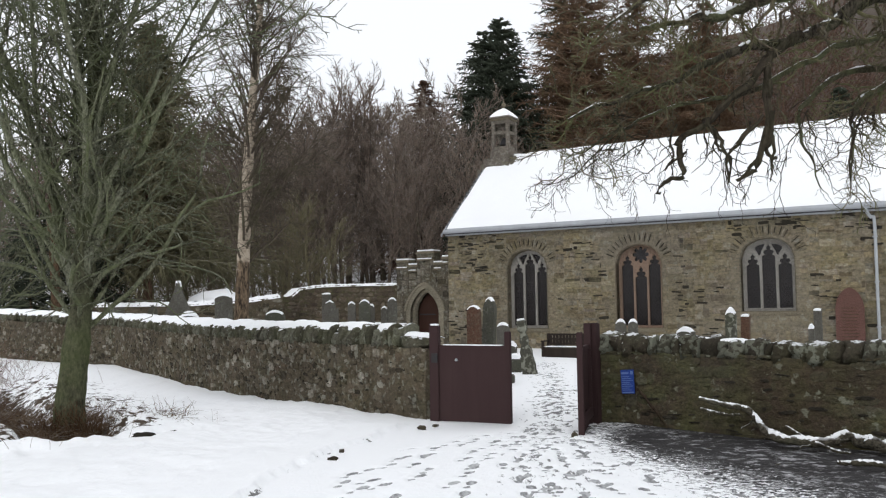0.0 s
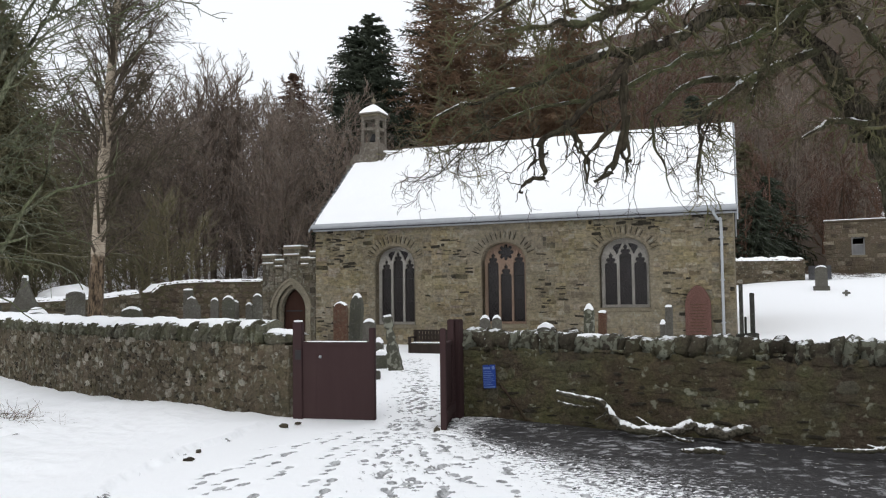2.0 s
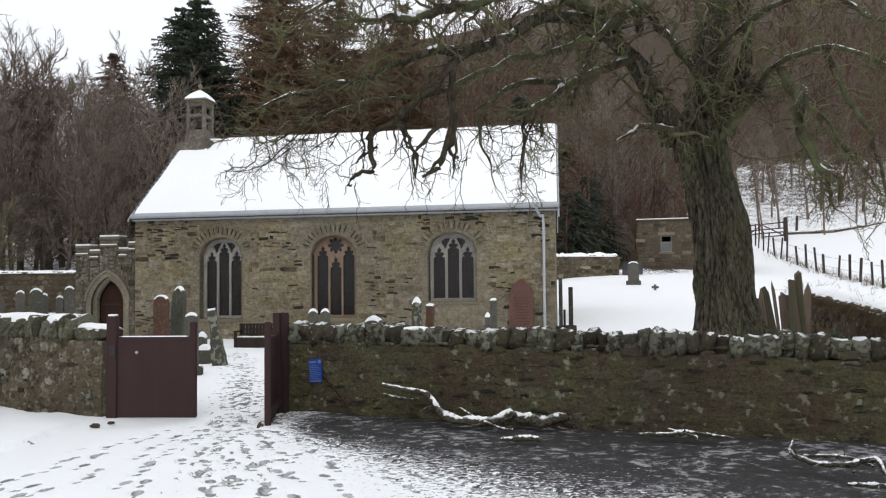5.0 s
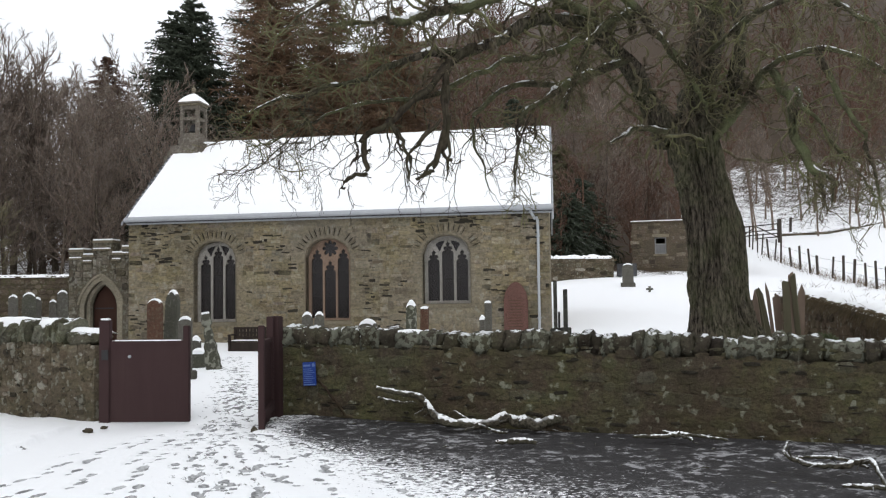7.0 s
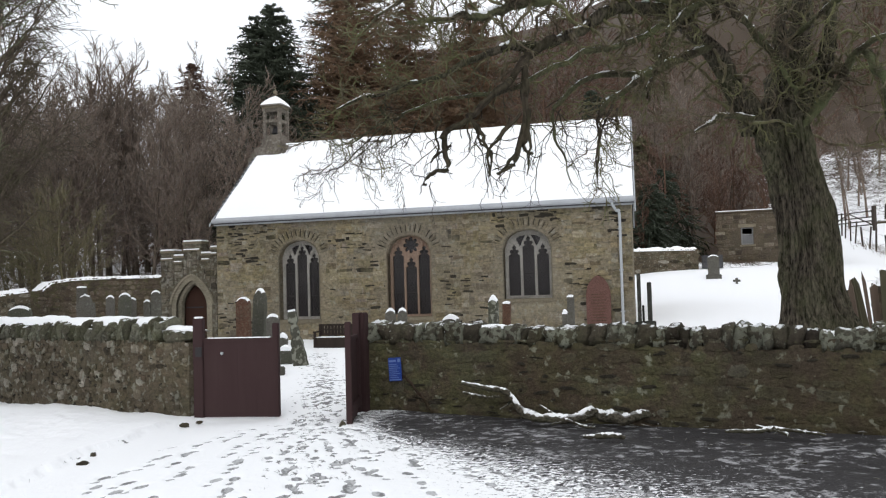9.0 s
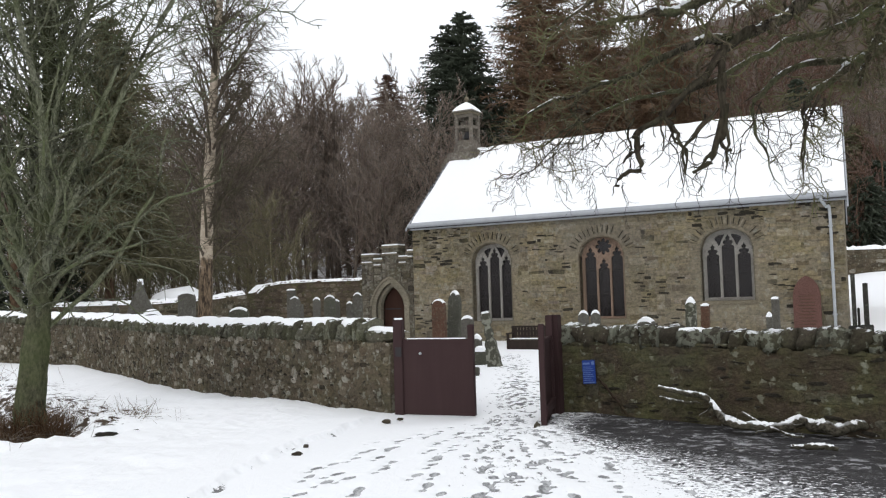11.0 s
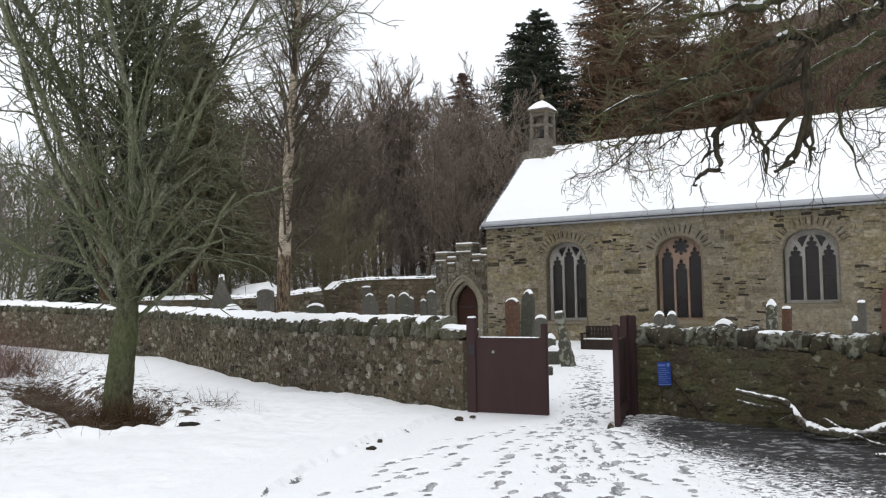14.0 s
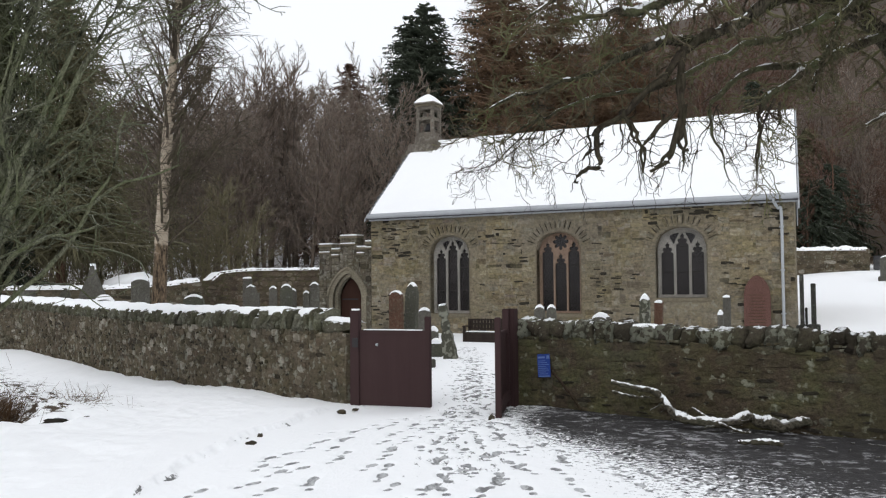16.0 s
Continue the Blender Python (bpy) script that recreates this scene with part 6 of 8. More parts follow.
# ---- church: masonry, windows, roof edge, belfry, porch ----
def in_window(x, z, grow):
    for a, b, c, d, e in WINDOWS:
        if a - grow < x < b + grow and c - grow < z < d:
            return True
        if z >= d and ((x - (a + b) / 2) / ((b - a) / 2 + grow)) ** 2 + ((z - d) / (e - d + grow)) ** 2 < 1:
            return True
    return False


def face_stones():
    """Stones of the long front, skipping the openings; those near the middle windows come first."""
    rng = random.Random(31)
    mats = []
    for u, z, w, h in rubble(rng, LONG, EAVE - 0.05, (0.18, 0.72), (0.08, 0.22)):
        if any(in_window(u + k * w / 2, z + j * h / 2, 0.10 if z < 2.86 else 0.30) for k in (-1, 0, 1) for j in (-1, 1)):
            continue
        m = pose(u, 0.0, z, 0, rng.uniform(-2.5, 2.5), 0) @ Matrix.Diagonal((w * 0.99, rng.uniform(0.003, 0.016), h * rng.uniform(0.86, 1.0), 1))
        if rng.random() < 0.2:
            continue
        mats.append((abs(u - 7), m))
    mats.sort(key=lambda k: k[0])
    return [m for _, m in mats]


def face_slots():
    """Ragged dark pieces painting soot and the shade of lost mortar, in loose groups."""
    rng = random.Random(58)
    mats = []
    while len(mats) < 200:
        u, z = rng.uniform(0.1, LONG - 0.2), EAVE * rng.random() ** 0.6 - 0.1
        if noise.noise((u * 0.55, z * 0.9, 4.0)) < rng.uniform(-0.1, 0.32) or z < 0.2 or in_window(u, z, 0.42):
            continue
        w, h = rng.uniform(0.08, 0.36), rng.choice((0.02, 0.025, 0.03, 0.035, 0.045, 0.06, 0.09))
        mats.append(pose(u, -0.008, z, 0, rng.uniform(-5, 5), 0) @ Matrix.Diagonal((w, 0.012, h, 1)))
    return mats


def light_head(c, half, zs):
    """Right half of a cusped head, from the spring to the point."""
    h = half
    return [(c + h, zs), (c + h * 0.98, zs + 0.05), (c + h * 0.55, zs + 0.09), (c + h * 0.82, zs + 0.15), (c + h * 0.7, zs + 0.21), (c + h * 0.25, zs + 0.22), (c + h * 0.38, zs + 0.30), (c + h * 0.12, zs + 0.34), (c, zs + 0.42)]


def light(c, half, z0, zs):
    r = light_head(c, half, zs)
    return [(c - half, z0), (c + half, z0)] + r + [(2 * c - x, z) for x, z in r[-2::-1]]


def foil(cx, cz, r, n=6):
    return [(cx + math.cos(a) * r * (0.6 + 0.4 * abs(math.cos(n * a / 2)) ** 0.6), cz + math.sin(a) * r * (0.6 + 0.4 * abs(math.cos(n * a / 2)) ** 0.6)) for a in [2 * math.pi * i / 48 for i in range(48)]]


def build_window(spec, pink):
    a, b, c, d, e = spec
    stone = STONE_PINK if pink else STONE_TRACERY
    win = thing("window_1" if pink else "window_2", None, None, CH, ("arched window with pink sandstone rose tracery" if pink else "arched three-light window with grey stone tracery") + " and leaded glass", "window", "church windows", "structure")
    outer = arch(a + 0.003, b - 0.003, c + 0.003, d, e - 0.004, 22)
    lw = (b - a - 0.13) / 3
    mid = (a + b) / 2
    cs = [mid - lw, mid, mid + lw]
    half = lw / 2 - (0.03 if pink else 0.038)
    holes = []
    if pink:
        holes += [light(cs[0], half, c + 0.07, 2.73), light(cs[2], half, c + 0.07, 2.73), light(cs[1], half, c + 0.07, 2.37), foil(mid, 3.115, 0.262, 8)]
    else:
        holes += [light(cs[0], half, c + 0.09, 2.62), light(cs[2], half, c + 0.09, 2.62), light(cs[1], half, c + 0.09, 2.88)]
        for s in (-1, 1):
            ring = [(0.085, 3.275), (0.26, 3.25), (0.37, 3.185), (0.37, 3.12), (0.31, 3.04), (0.265, 2.93), (0.215, 2.98), (0.18, 3.09), (0.12, 3.19)]
            holes.append([(mid + s * x, z) for x, z in (ring if s > 0 else ring[::-1])])
    part("tracery", plate_bm(outer, holes, 0.25, 0.36), stone, win)
    sill = box_bm(a - 0.06, b + 0.06, -0.03, 0.25, c - 0.12, c - 0.004, 0.012)
    part("sill", sill, STONE_DRESSED, win)
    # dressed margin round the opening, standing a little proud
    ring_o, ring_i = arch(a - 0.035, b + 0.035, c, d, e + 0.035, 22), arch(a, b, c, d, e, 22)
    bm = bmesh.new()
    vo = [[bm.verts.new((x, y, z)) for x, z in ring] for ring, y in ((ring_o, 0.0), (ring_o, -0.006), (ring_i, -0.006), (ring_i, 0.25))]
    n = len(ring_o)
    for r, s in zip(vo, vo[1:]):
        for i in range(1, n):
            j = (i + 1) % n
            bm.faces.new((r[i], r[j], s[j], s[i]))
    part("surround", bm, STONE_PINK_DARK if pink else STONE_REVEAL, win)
    for k, cx in enumerate(cs):
        top = (3.19 if k != 1 else 2.79) if pink else (3.05 if k != 1 else 3.31)
        pane = box_bm(cx - half - 0.01, cx + half + 0.01, 0.31, 0.32, c + 0.08, top)
        p = part("pane", pane, GLASS, win)
        bars = bmesh.new()
        step, h = 0.145, top - c - 0.08
        w = 2 * half
        for s in (-1, 1):
            t = -w
            while t < h:
                pts = []
                for u in (0.0, 1.0):
                    z = t + u * w * 1.35
                    pts.append((u, z))
                (u0, z0), (u1, z1) = pts
                if z1 > 0 and z0 < h:
                    if z0 < 0:
                        u0, z0 = -z0 / (z1 - z0), 0.0
                    if z1 > h:
                        u1, z1 = u0 + (u1 - u0) * (h - z0) / (z1 - z0), h
                    x0, x1 = [cx - s * half + s * 2 * half * u for u in (u0, u1)]
                    dx, dz = x1 - x0, z1 - z0
                    L = math.hypot(dx, dz)
                    if L > 0.03:
                        m = Matrix.Translation(((x0 + x1) / 2, 0.304, c + 0.08 + (z0 + z1) / 2)) @ Matrix.Rotation(-math.atan2(dz, dx), 4, "Y") @ Matrix.Diagonal((L, 0.008, 0.009, 1))
                        bmesh.ops.create_cube(bars, size=1, matrix=m)
                t += step
        for z in (c + 0.75, c + 1.5):
            bmesh.ops.create_cube(bars, size=1, matrix=Matrix.Translation((cx, 0.3, z)) @ Matrix.Diagonal((w, 0.015, 0.018, 1)))
        part("lattice", bars, CAME, p)
    if not pink:
        for s in (-1, 1):
            part("pane", box_bm(mid + s * 0.28 - 0.2, mid + s * 0.28 + 0.2, 0.325, 0.335, 2.84, 3.3), GLASS, win)
    if pink:
        part("pane", box_bm(mid - 0.25, mid + 0.25, 0.325, 0.335, 2.86, 3.36), GLASS, win)
    # thin radial stones over the head
    rng = random.Random(int(a * 10))
    shapes = stone_shapes(6, 8, 7, 25)
    mats = []
    k = 17
    for i in range(k):
        t = math.pi * (0.08 + 0.84 * i / (k - 1))
        hx, hz = (b - a) / 2 + 0.24, e - d + 0.24
        x, z = mid + hx * math.cos(t), d + hz * math.sin(t)
        ang = math.degrees(math.atan2(math.sin(t) * hx, math.cos(t) * hz))
        mats.append(pose(x, 0.0, z, 0, 90 - ang, 0) @ Matrix.Diagonal((rng.uniform(0.045, 0.10), 0.03, rng.uniform(0.24, 0.32), 1)))
    lay_pieces("voussoir", shapes, mats, STONE_CHURCH, win)
    joints = []
    for i in range(k - 1):
        if rng.random() < 0.12:
            continue
        t = math.pi * (0.08 + 0.84 * (i + 0.5) / (k - 1))
        hx, hz = (b - a) / 2 + 0.25, e - d + 0.25
        ang = math.degrees(math.atan2(math.sin(t) * hx, math.cos(t) * hz))
        joints.append(pose(mid + hx * math.cos(t), -0.012, d + hz * math.sin(t), 0, 90 - ang, 0) @ Matrix.Diagonal((rng.uniform(0.012, 0.032), 0.02, rng.uniform(0.2, 0.32), 1)))
    lay_pieces("joint", shapes, joints, DARK_JOINT, win)


for n_win, spec in enumerate(WINDOWS):
    build_window(spec, n_win == 1)

lay_pieces("stone", BLOCK_STONES, face_stones(), STONE_CHURCH, church, 300, "stonework")
lay_pieces("hollow", block_shapes(8, 61), face_slots(), DARK_JOINT, church)


def build_roof_edge():
    part("fascia", box_bm(0.02, LONG + 0.12, -0.2, -0.003, EAVE - 0.2, EAVE - 0.03, 0.008), GREY_PAINT, church, "grey-painted fascia board")
    x = np.linspace(0.02, LONG + 0.14, 30)
    P = np.stack([x, 0 * x - 0.285, 0 * x + EAVE - 0.06], 1)[None]
    part("gutter", mesh_np("gutter", *tubes(P, np.full((1, 30), 0.075), 10), True), GREY_PAINT, church, "grey-painted gutter")
    k = (RIDGE - EAVE) / (WIDE / 2)
    for flip in (False, True):
        bm = bmesh.new()
        ring = [(-0.235, 0.086), (0.02, 0.086), (0.02, 0.105), (-0.235, 0.105)]
        ends = [[bm.verts.new((x, WIDE - y if flip else y, EAVE + k * y + dz)) for y, dz in ring] for x in (0.0, LONG + 0.09 - (SKEW * WIDE if flip else 0.0))]
        bm.faces.new(ends[0])
        bm.faces.new(ends[1])
        for i in range(4):
            bm.faces.new((ends[0][i], ends[0][(i + 1) % 4], ends[1][(i + 1) % 4], ends[1][i]))
        part("eave_strip", bm, GREY_PAINT, church, "grey metal strip along the eave")
    for x0, x1 in ((LONG + 0.1, LONG + 0.14), (-0.1, -0.065)):
        for s in (0, 1):
            bm = bmesh.new()
            ys = [-0.3, WIDE / 2]
            ring = [(y, EAVE + k * y + dz) for y, dz in ((ys[0], -0.16 if x0 > 0 else 0.02), (ys[1], -0.16 if x0 > 0 else 0.02), (ys[1], 0.1), (ys[0], 0.1))]
            if s:
                ring = [(WIDE - y, z) for y, z in ring]
            lean = SKEW if x0 > 0 else 0.0
            lo, hi = [bm.verts.new((x0 - lean * y, y, z)) for y, z in ring], [bm.verts.new((x1 - lean * y, y, z)) for y, z in ring]
            bm.faces.new(lo)
            bm.faces.new(hi)
            for i in range(4):
                bm.faces.new((lo[i], lo[(i + 1) % 4], hi[(i + 1) % 4], hi[i]))
            part("bargeboard", bm, GREY_PAINT, church, "grey-painted bargeboard")
    pipe = spline([(12.98, -0.28, EAVE - 0.1), (12.99, -0.27, EAVE - 0.2), (13.08, -0.12, EAVE - 0.36), (13.16, -0.075, EAVE - 0.5), (13.16, -0.075, 2.0), (13.16, -0.075, 0.0)], [0.042] * 6, 30)
    down = thing("downpipe", mesh_np("downpipe", *tubes(*pipe, 10), True), PIPE_PAINT, CH, "pale grey downpipe on the church wall", "downpipe")
    for z in (3.3, 2.1, 0.9):
        part("bracket", box_bm(13.1, 13.22, -0.125, -0.003, z, z + 0.04, 0.005), PIPE_PAINT, down)
    rng = random.Random(4)
    # broken stones and snow along the western verge
    for i in range(18):
        y = 0.1 + 3.2 * i / 17
        part("skew_stone", box_bm(-0.12 - rng.random() * 0.05, 0.02, y, y + 0.14, EAVE + k * y - 0.02, EAVE + k * y + 0.14 + rng.random() * 0.05, 0.02), SLATE, church)


STONE_BELFRY = rubble_material("belfry_stone", [(0.17, 0.148, 0.122), (0.235, 0.205, 0.165), (0.195, 0.165, 0.14)], 0.35, (0.15, 0.135, 0.10), 0.3, 0.1)


def build_belfry():
    bel = thing("belfry", None, None, CH @ pose(0.5, 3.5, 0), "small square stone belfry with snow-capped roof on the gable", "belfry")
    h = 0.36
    rng = random.Random(2)
    part("plinth", box_bm(-h - 0.05, h + 0.05, -h - 0.05, h + 0.05, 6.2, 7.42, 0.03), STONE_BELFRY, bel)
    for i, (x0, x1, z) in enumerate(((-0.75, -0.5, 6.9), (-0.62, 0.5, 7.1), (-0.9, -0.6, 6.72), (0.5, 0.62, 7.15))):
        part("step_stone", box_bm(x0, x1, -h - 0.22, -h + 0.2, z - 0.5, z, 0.04), STONE_BELFRY, bel)
    for x in (-h, h - 0.13):
        for y in (-h, h - 0.13):
            part("corner_post", box_bm(x, x + 0.13, y, y + 0.13, 7.40, 8.56, 0.015), STONE_BELFRY, bel)
    for y in (-h + 0.03, h - 0.13):
        for z0, z1 in ((7.42, 7.56), (8.02, 8.14), (8.42, 8.56)):
            part("cross_stone", box_bm(-h + 0.12, h - 0.12, y, y + 0.1, z0, z1, 0.01), STONE_BELFRY, bel)
            bm = box_bm(-h + 0.12, h - 0.12, y, y + 0.1, z0, z1, 0.01)
            bmesh.ops.rotate(bm, cent=(0, 0, 0), matrix=Matrix.Rotation(radians(90), 3, "Z"), verts=bm.verts)
            part("cross_stone", bm, STONE_BELFRY, bel)
    bm = bmesh.new()
    bmesh.ops.create_cone(bm, segments=14, radius1=0.17, radius2=0.08, depth=0.26, cap_ends=True, matrix=pose(0, 0, 7.78))
    part("bell", bm, LEAD, bel, "dark bell")
    part("cornice", box_bm(-h - 0.03, h + 0.03, -h - 0.03, h + 0.03, 8.55, 8.63, 0.02), STONE_DRESSED, bel)

    def ogee(grow, z0, z1, cap):
        bm = bmesh.new()
        rows = []
        for i in range(9):
            t = i / 8
            r = (h + 0.05 + grow) * (1 - t**1.35) ** 0.85 + 0.03
            rows.append([bm.verts.new((sx * r, sy * r, z0 + (z1 - z0) * t)) for sx, sy in ((-1, -1), (1, -1), (1, 1), (-1, 1))])
        for r, s in zip(rows, rows[1:]):
            for i in range(4):
                bm.faces.new((r[i], r[(i + 1) % 4], s[(i + 1) % 4], s[i]))
        bm.faces.new(rows[0])
        bm.faces.new(rows[-1])
        return bm

    part("roof", ogee(0, 8.63, 9.03, 0), STONE_BELFRY, bel)
    part("snow_cap", ogee(-0.02, 8.67, 9.06, 0), SNOW, bel, "white snow cap")
    bm = bmesh.new()
    bmesh.ops.create_cone(bm, segments=10, radius1=0.05, radius2=0.03, depth=0.2, cap_ends=True, matrix=pose(0, 0, 9.08))
    bmesh.ops.create_uvsphere(bm, u_segments=14, v_segments=10, radius=0.085, matrix=pose(0, 0, 9.2))
    bmesh.ops.create_cone(bm, segments=8, radius1=0.022, radius2=0.012, depth=0.18, cap_ends=True, matrix=pose(0, 0, 9.34))
    part("finial", bm, STONE_DRESSED, bel)


PORCH_STEPS = [(-2.19, -1.68, 3.18), (-1.68, -1.32, 3.0), (-1.32, -0.64, 3.46), (-0.64, -0.29, 3.05), (-0.29, -0.004, 3.24)]


def build_porch():
    porch = thing("porch", None, None, CH, "small stone porch with stepped parapet and arched doorway", "porch")
    outline = [(-2.19, -0.4), (-0.004, -0.4)]
    for x0, x1, z in PORCH_STEPS[::-1]:
        outline += [(x1, z), (x0, z)]
    y0 = 0.1
    hole = arch(-1.62, -0.42, -0.3, 1.45, 2.22, 20, 1.5)
    part("front_wall", plate_bm(outline, [hole], y0, y0 + 0.45), MORTAR_PORCH, porch)
    part("side_wall", box_bm(-2.19, -1.75, y0 + 0.45, 3.0, -0.4, 2.9), MORTAR_PORCH, porch)
    part("roof", box_bm(-1.75, -0.004, y0 + 0.45, 3.0, 2.3, 2.45), SLATE, porch)
    part("back_wall", box_bm(-1.75, -0.004, 2.7, 3.0, -0.4, 2.3), MORTAR_CHURCH, porch)
    for x0, x1, z in PORCH_STEPS:
        part("parapet_cope", box_bm(x0 - 0.03, min(x1 + 0.03, -0.004), y0 - 0.04, y0 + 0.5, z + 0.002, z + 0.08, 0.015), STONE_DRESSED, porch)
        lip = z - (0.2 if x1 - x0 > 0.5 else 0.13)
        part("string_course", box_bm(x0 + 0.01, min(x1 - 0.01, -0.006), y0 - 0.1, y0 + 0.02, lip - 0.05, lip, 0.012), STONE_DRESSED, porch)
        thing("parapet_snow", box_bm(x0 + 0.03, min(x1 - 0.03, -0.02), y0 - 0.095, y0 - 0.004, 0, 0.035, 0.015), SNOW, CH @ pose(0, 0, lip + 0.002), "snow caught on the porch's moulding", "snow")
        s = thing("parapet_snow", box_bm(x0 - 0.02, min(x1 + 0.02, -0.006), y0 - 0.035, y0 + 0.48, 0, 0.05, 0.022), SNOW, CH @ pose(0, 0, z + 0.082), "snow lying on the porch's stepped parapet", "snow")
    # orders of the doorway, each set deeper
    for grow0, grow1, ya, yb, name in ((0.24, 0.16, y0 - 0.07, y0 - 0.004, "hood_mould"), (0.16, 0.0, y0 - 0.02, y0 + 0.1, "arch_order"), (0.0, -0.12, y0 + 0.12, y0 + 0.3, "arch_order")):
        ro, ri = arch(-1.62 - grow0, -0.42 + grow0, -0.3, 1.45, 2.22 + grow0, 20, 1.5), arch(-1.62 - grow1, -0.42 + grow1, -0.3, 1.45, 2.22 + grow1, 20, 1.5)
        bm = bmesh.new()
        v = [[bm.verts.new((x, y, z)) for x, z in r] for r, y in ((ro, yb), (ro, ya), (ri, ya), (ri, yb))]
        n = len(ro)
        for r, s in zip(v, v[1:]):
            for i in range(1, n):
                j = (i + 1) % n
                if name == "hood_mould" and (r[i].co.z < 1.3 or r[j].co.z < 1.3):
                    continue
                bm.faces.new((r[i], r[j], s[j], s[i]))
        bmesh.ops.delete(bm, geom=[q for q in bm.verts if not q.link_faces], context="VERTS")
        part(name, bm, STONE_ARCH, porch)
    door = part("door", plate_bm(arch(-1.5, -0.54, -0.3, 1.42, 2.08, 18, 1.5), [], y0 + 0.36, y0 + 0.42), DOOR_WOOD, porch, "dark brown boarded door")
    for z in (0.5, 1.3):
        part("strap_hinge", box_bm(-1.45, -0.8, y0 + 0.345, y0 + 0.358, z, z + 0.05, 0.004), LEAD, door)
    rng = random.Random(17)
    mats = []
    for u, v, w, h in rubble(rng, 2.15, 3.4, (0.15, 0.42), (0.1, 0.27)):
        x, z = u - 2.19, v
        tops = [t for x0, x1, t in PORCH_STEPS if x0 <= x <= x1]
        if not tops or z + h / 2 > tops[0] or (z < 1.45 and -1.88 < x + w / 2 and x - w / 2 < -0.16):
            continue
        if z >= 1.45 and (max(0.0, abs(x + 1.02) - w / 2) / 0.86) ** 1.5 + (max(0.0, z - h / 2 - 1.45) / 1.03) ** 1.5 < 1 and abs(x + 1.02) - w / 2 < 0.86 and z - h / 2 < 2.5:
            continue
        if x - w / 2 < -2.2 or x + w / 2 > 0.0:
            continue
        mats.append(pose(x, y0, z, 0, rng.uniform(-4, 4), 0) @ Matrix.Diagonal((w * 0.98, rng.uniform(0.012, 0.05), h * rng.uniform(0.82, 0.97), 1)))
    lay_pieces("stone", BLOCK_STONES, mats, STONE_PORCH, porch)


build_roof_edge()
build_belfry()
build_porch()


# ---- bench and gravestones ----
def build_bench():
    b = thing("bench", None, None, CH @ pose(4.72, -2.9, 0.07), "dark wooden bench with snow on its seat by the church wall", "bench")
    for z in np.linspace(0.42, 0.68, 3):
        part("back_rail", box_bm(0, 1.6, 0.4, 0.43, z, z + 0.05, 0.006), BENCH_WOOD, b)
    for i in range(15):
        part("back_slat", box_bm(0.08 + i * 0.1, 0.162 + i * 0.1, 0.405, 0.425, 0.4, 0.68, 0.004), BENCH_WOOD, b)
    for i in range(4):
        part("seat_slat", box_bm(0, 1.6, 0.02 + i * 0.095, 0.1 + i * 0.095, 0.33, 0.36, 0.006), BENCH_WOOD, b)
    for x in (0.0, 1.53):
        part("leg", box_bm(x, x + 0.07, 0.0, 0.07, 0.0, 0.5, 0.008), BENCH_WOOD, b)
        part("leg", box_bm(x, x + 0.07, 0.38, 0.44, 0.0, 0.73, 0.008), BENCH_WOOD, b)
        part("arm", box_bm(x - 0.01, x + 0.08, -0.02, 0.4, 0.5, 0.54, 0.008), BENCH_WOOD, b)
    part("front_rail", box_bm(0.07, 1.53, 0.02, 0.05, 0.04, 0.325, 0.006), BENCH_WOOD, b)
    thing("bench_snow", box_bm(0.08, 1.52, 0.02, 0.37, 0, 0.018, 0.007), SNOW, CH @ pose(4.72, -2.9, 0.432), "thin snow on the bench seat", "snow")


build_bench()

GRAVE_GREY = rubble_material("grey_gravestone", [(0.125, 0.117, 0.10), (0.17, 0.16, 0.14), (0.135, 0.127, 0.108)], 0.4, (0.125, 0.125, 0.095), 0.18, 0.0, 1.3, spot=0.6)
GRAVE_GREEN = rubble_material("green_gravestone", [(0.10, 0.10, 0.082), (0.125, 0.122, 0.10)], 0.5, (0.10, 0.105, 0.07), 0.2, 0.0, 1.3, spot=0.6)
GRAVE_LICHEN = rubble_material("lichened_gravestone", [(0.10, 0.098, 0.078)], 0.5, (0.085, 0.09, 0.055), 0.75, 0.0, 1.0, lichen_col=(0.34, 0.345, 0.28), lichen_size=9.0, spot=0.55)
GRAVE_DARK = rubble_material("dark_gravestone", [(0.035, 0.034, 0.03), (0.05, 0.048, 0.042)], 0.3, (0.045, 0.05, 0.035), 0.15, 0.0, 1.5)
GRAVE_RED = rubble_material("red_granite", [(0.20, 0.105, 0.085), (0.185, 0.095, 0.078)], 0.15, (0.19, 0.105, 0.09), 0.05, 0.0, 2.5, 0.2)
GRAVE_BROWN = rubble_material("red_brown_gravestone", [(0.15, 0.078, 0.05), (0.13, 0.07, 0.047)], 0.3, (0.10, 0.08, 0.055), 0.1, 0.0, 1.5)


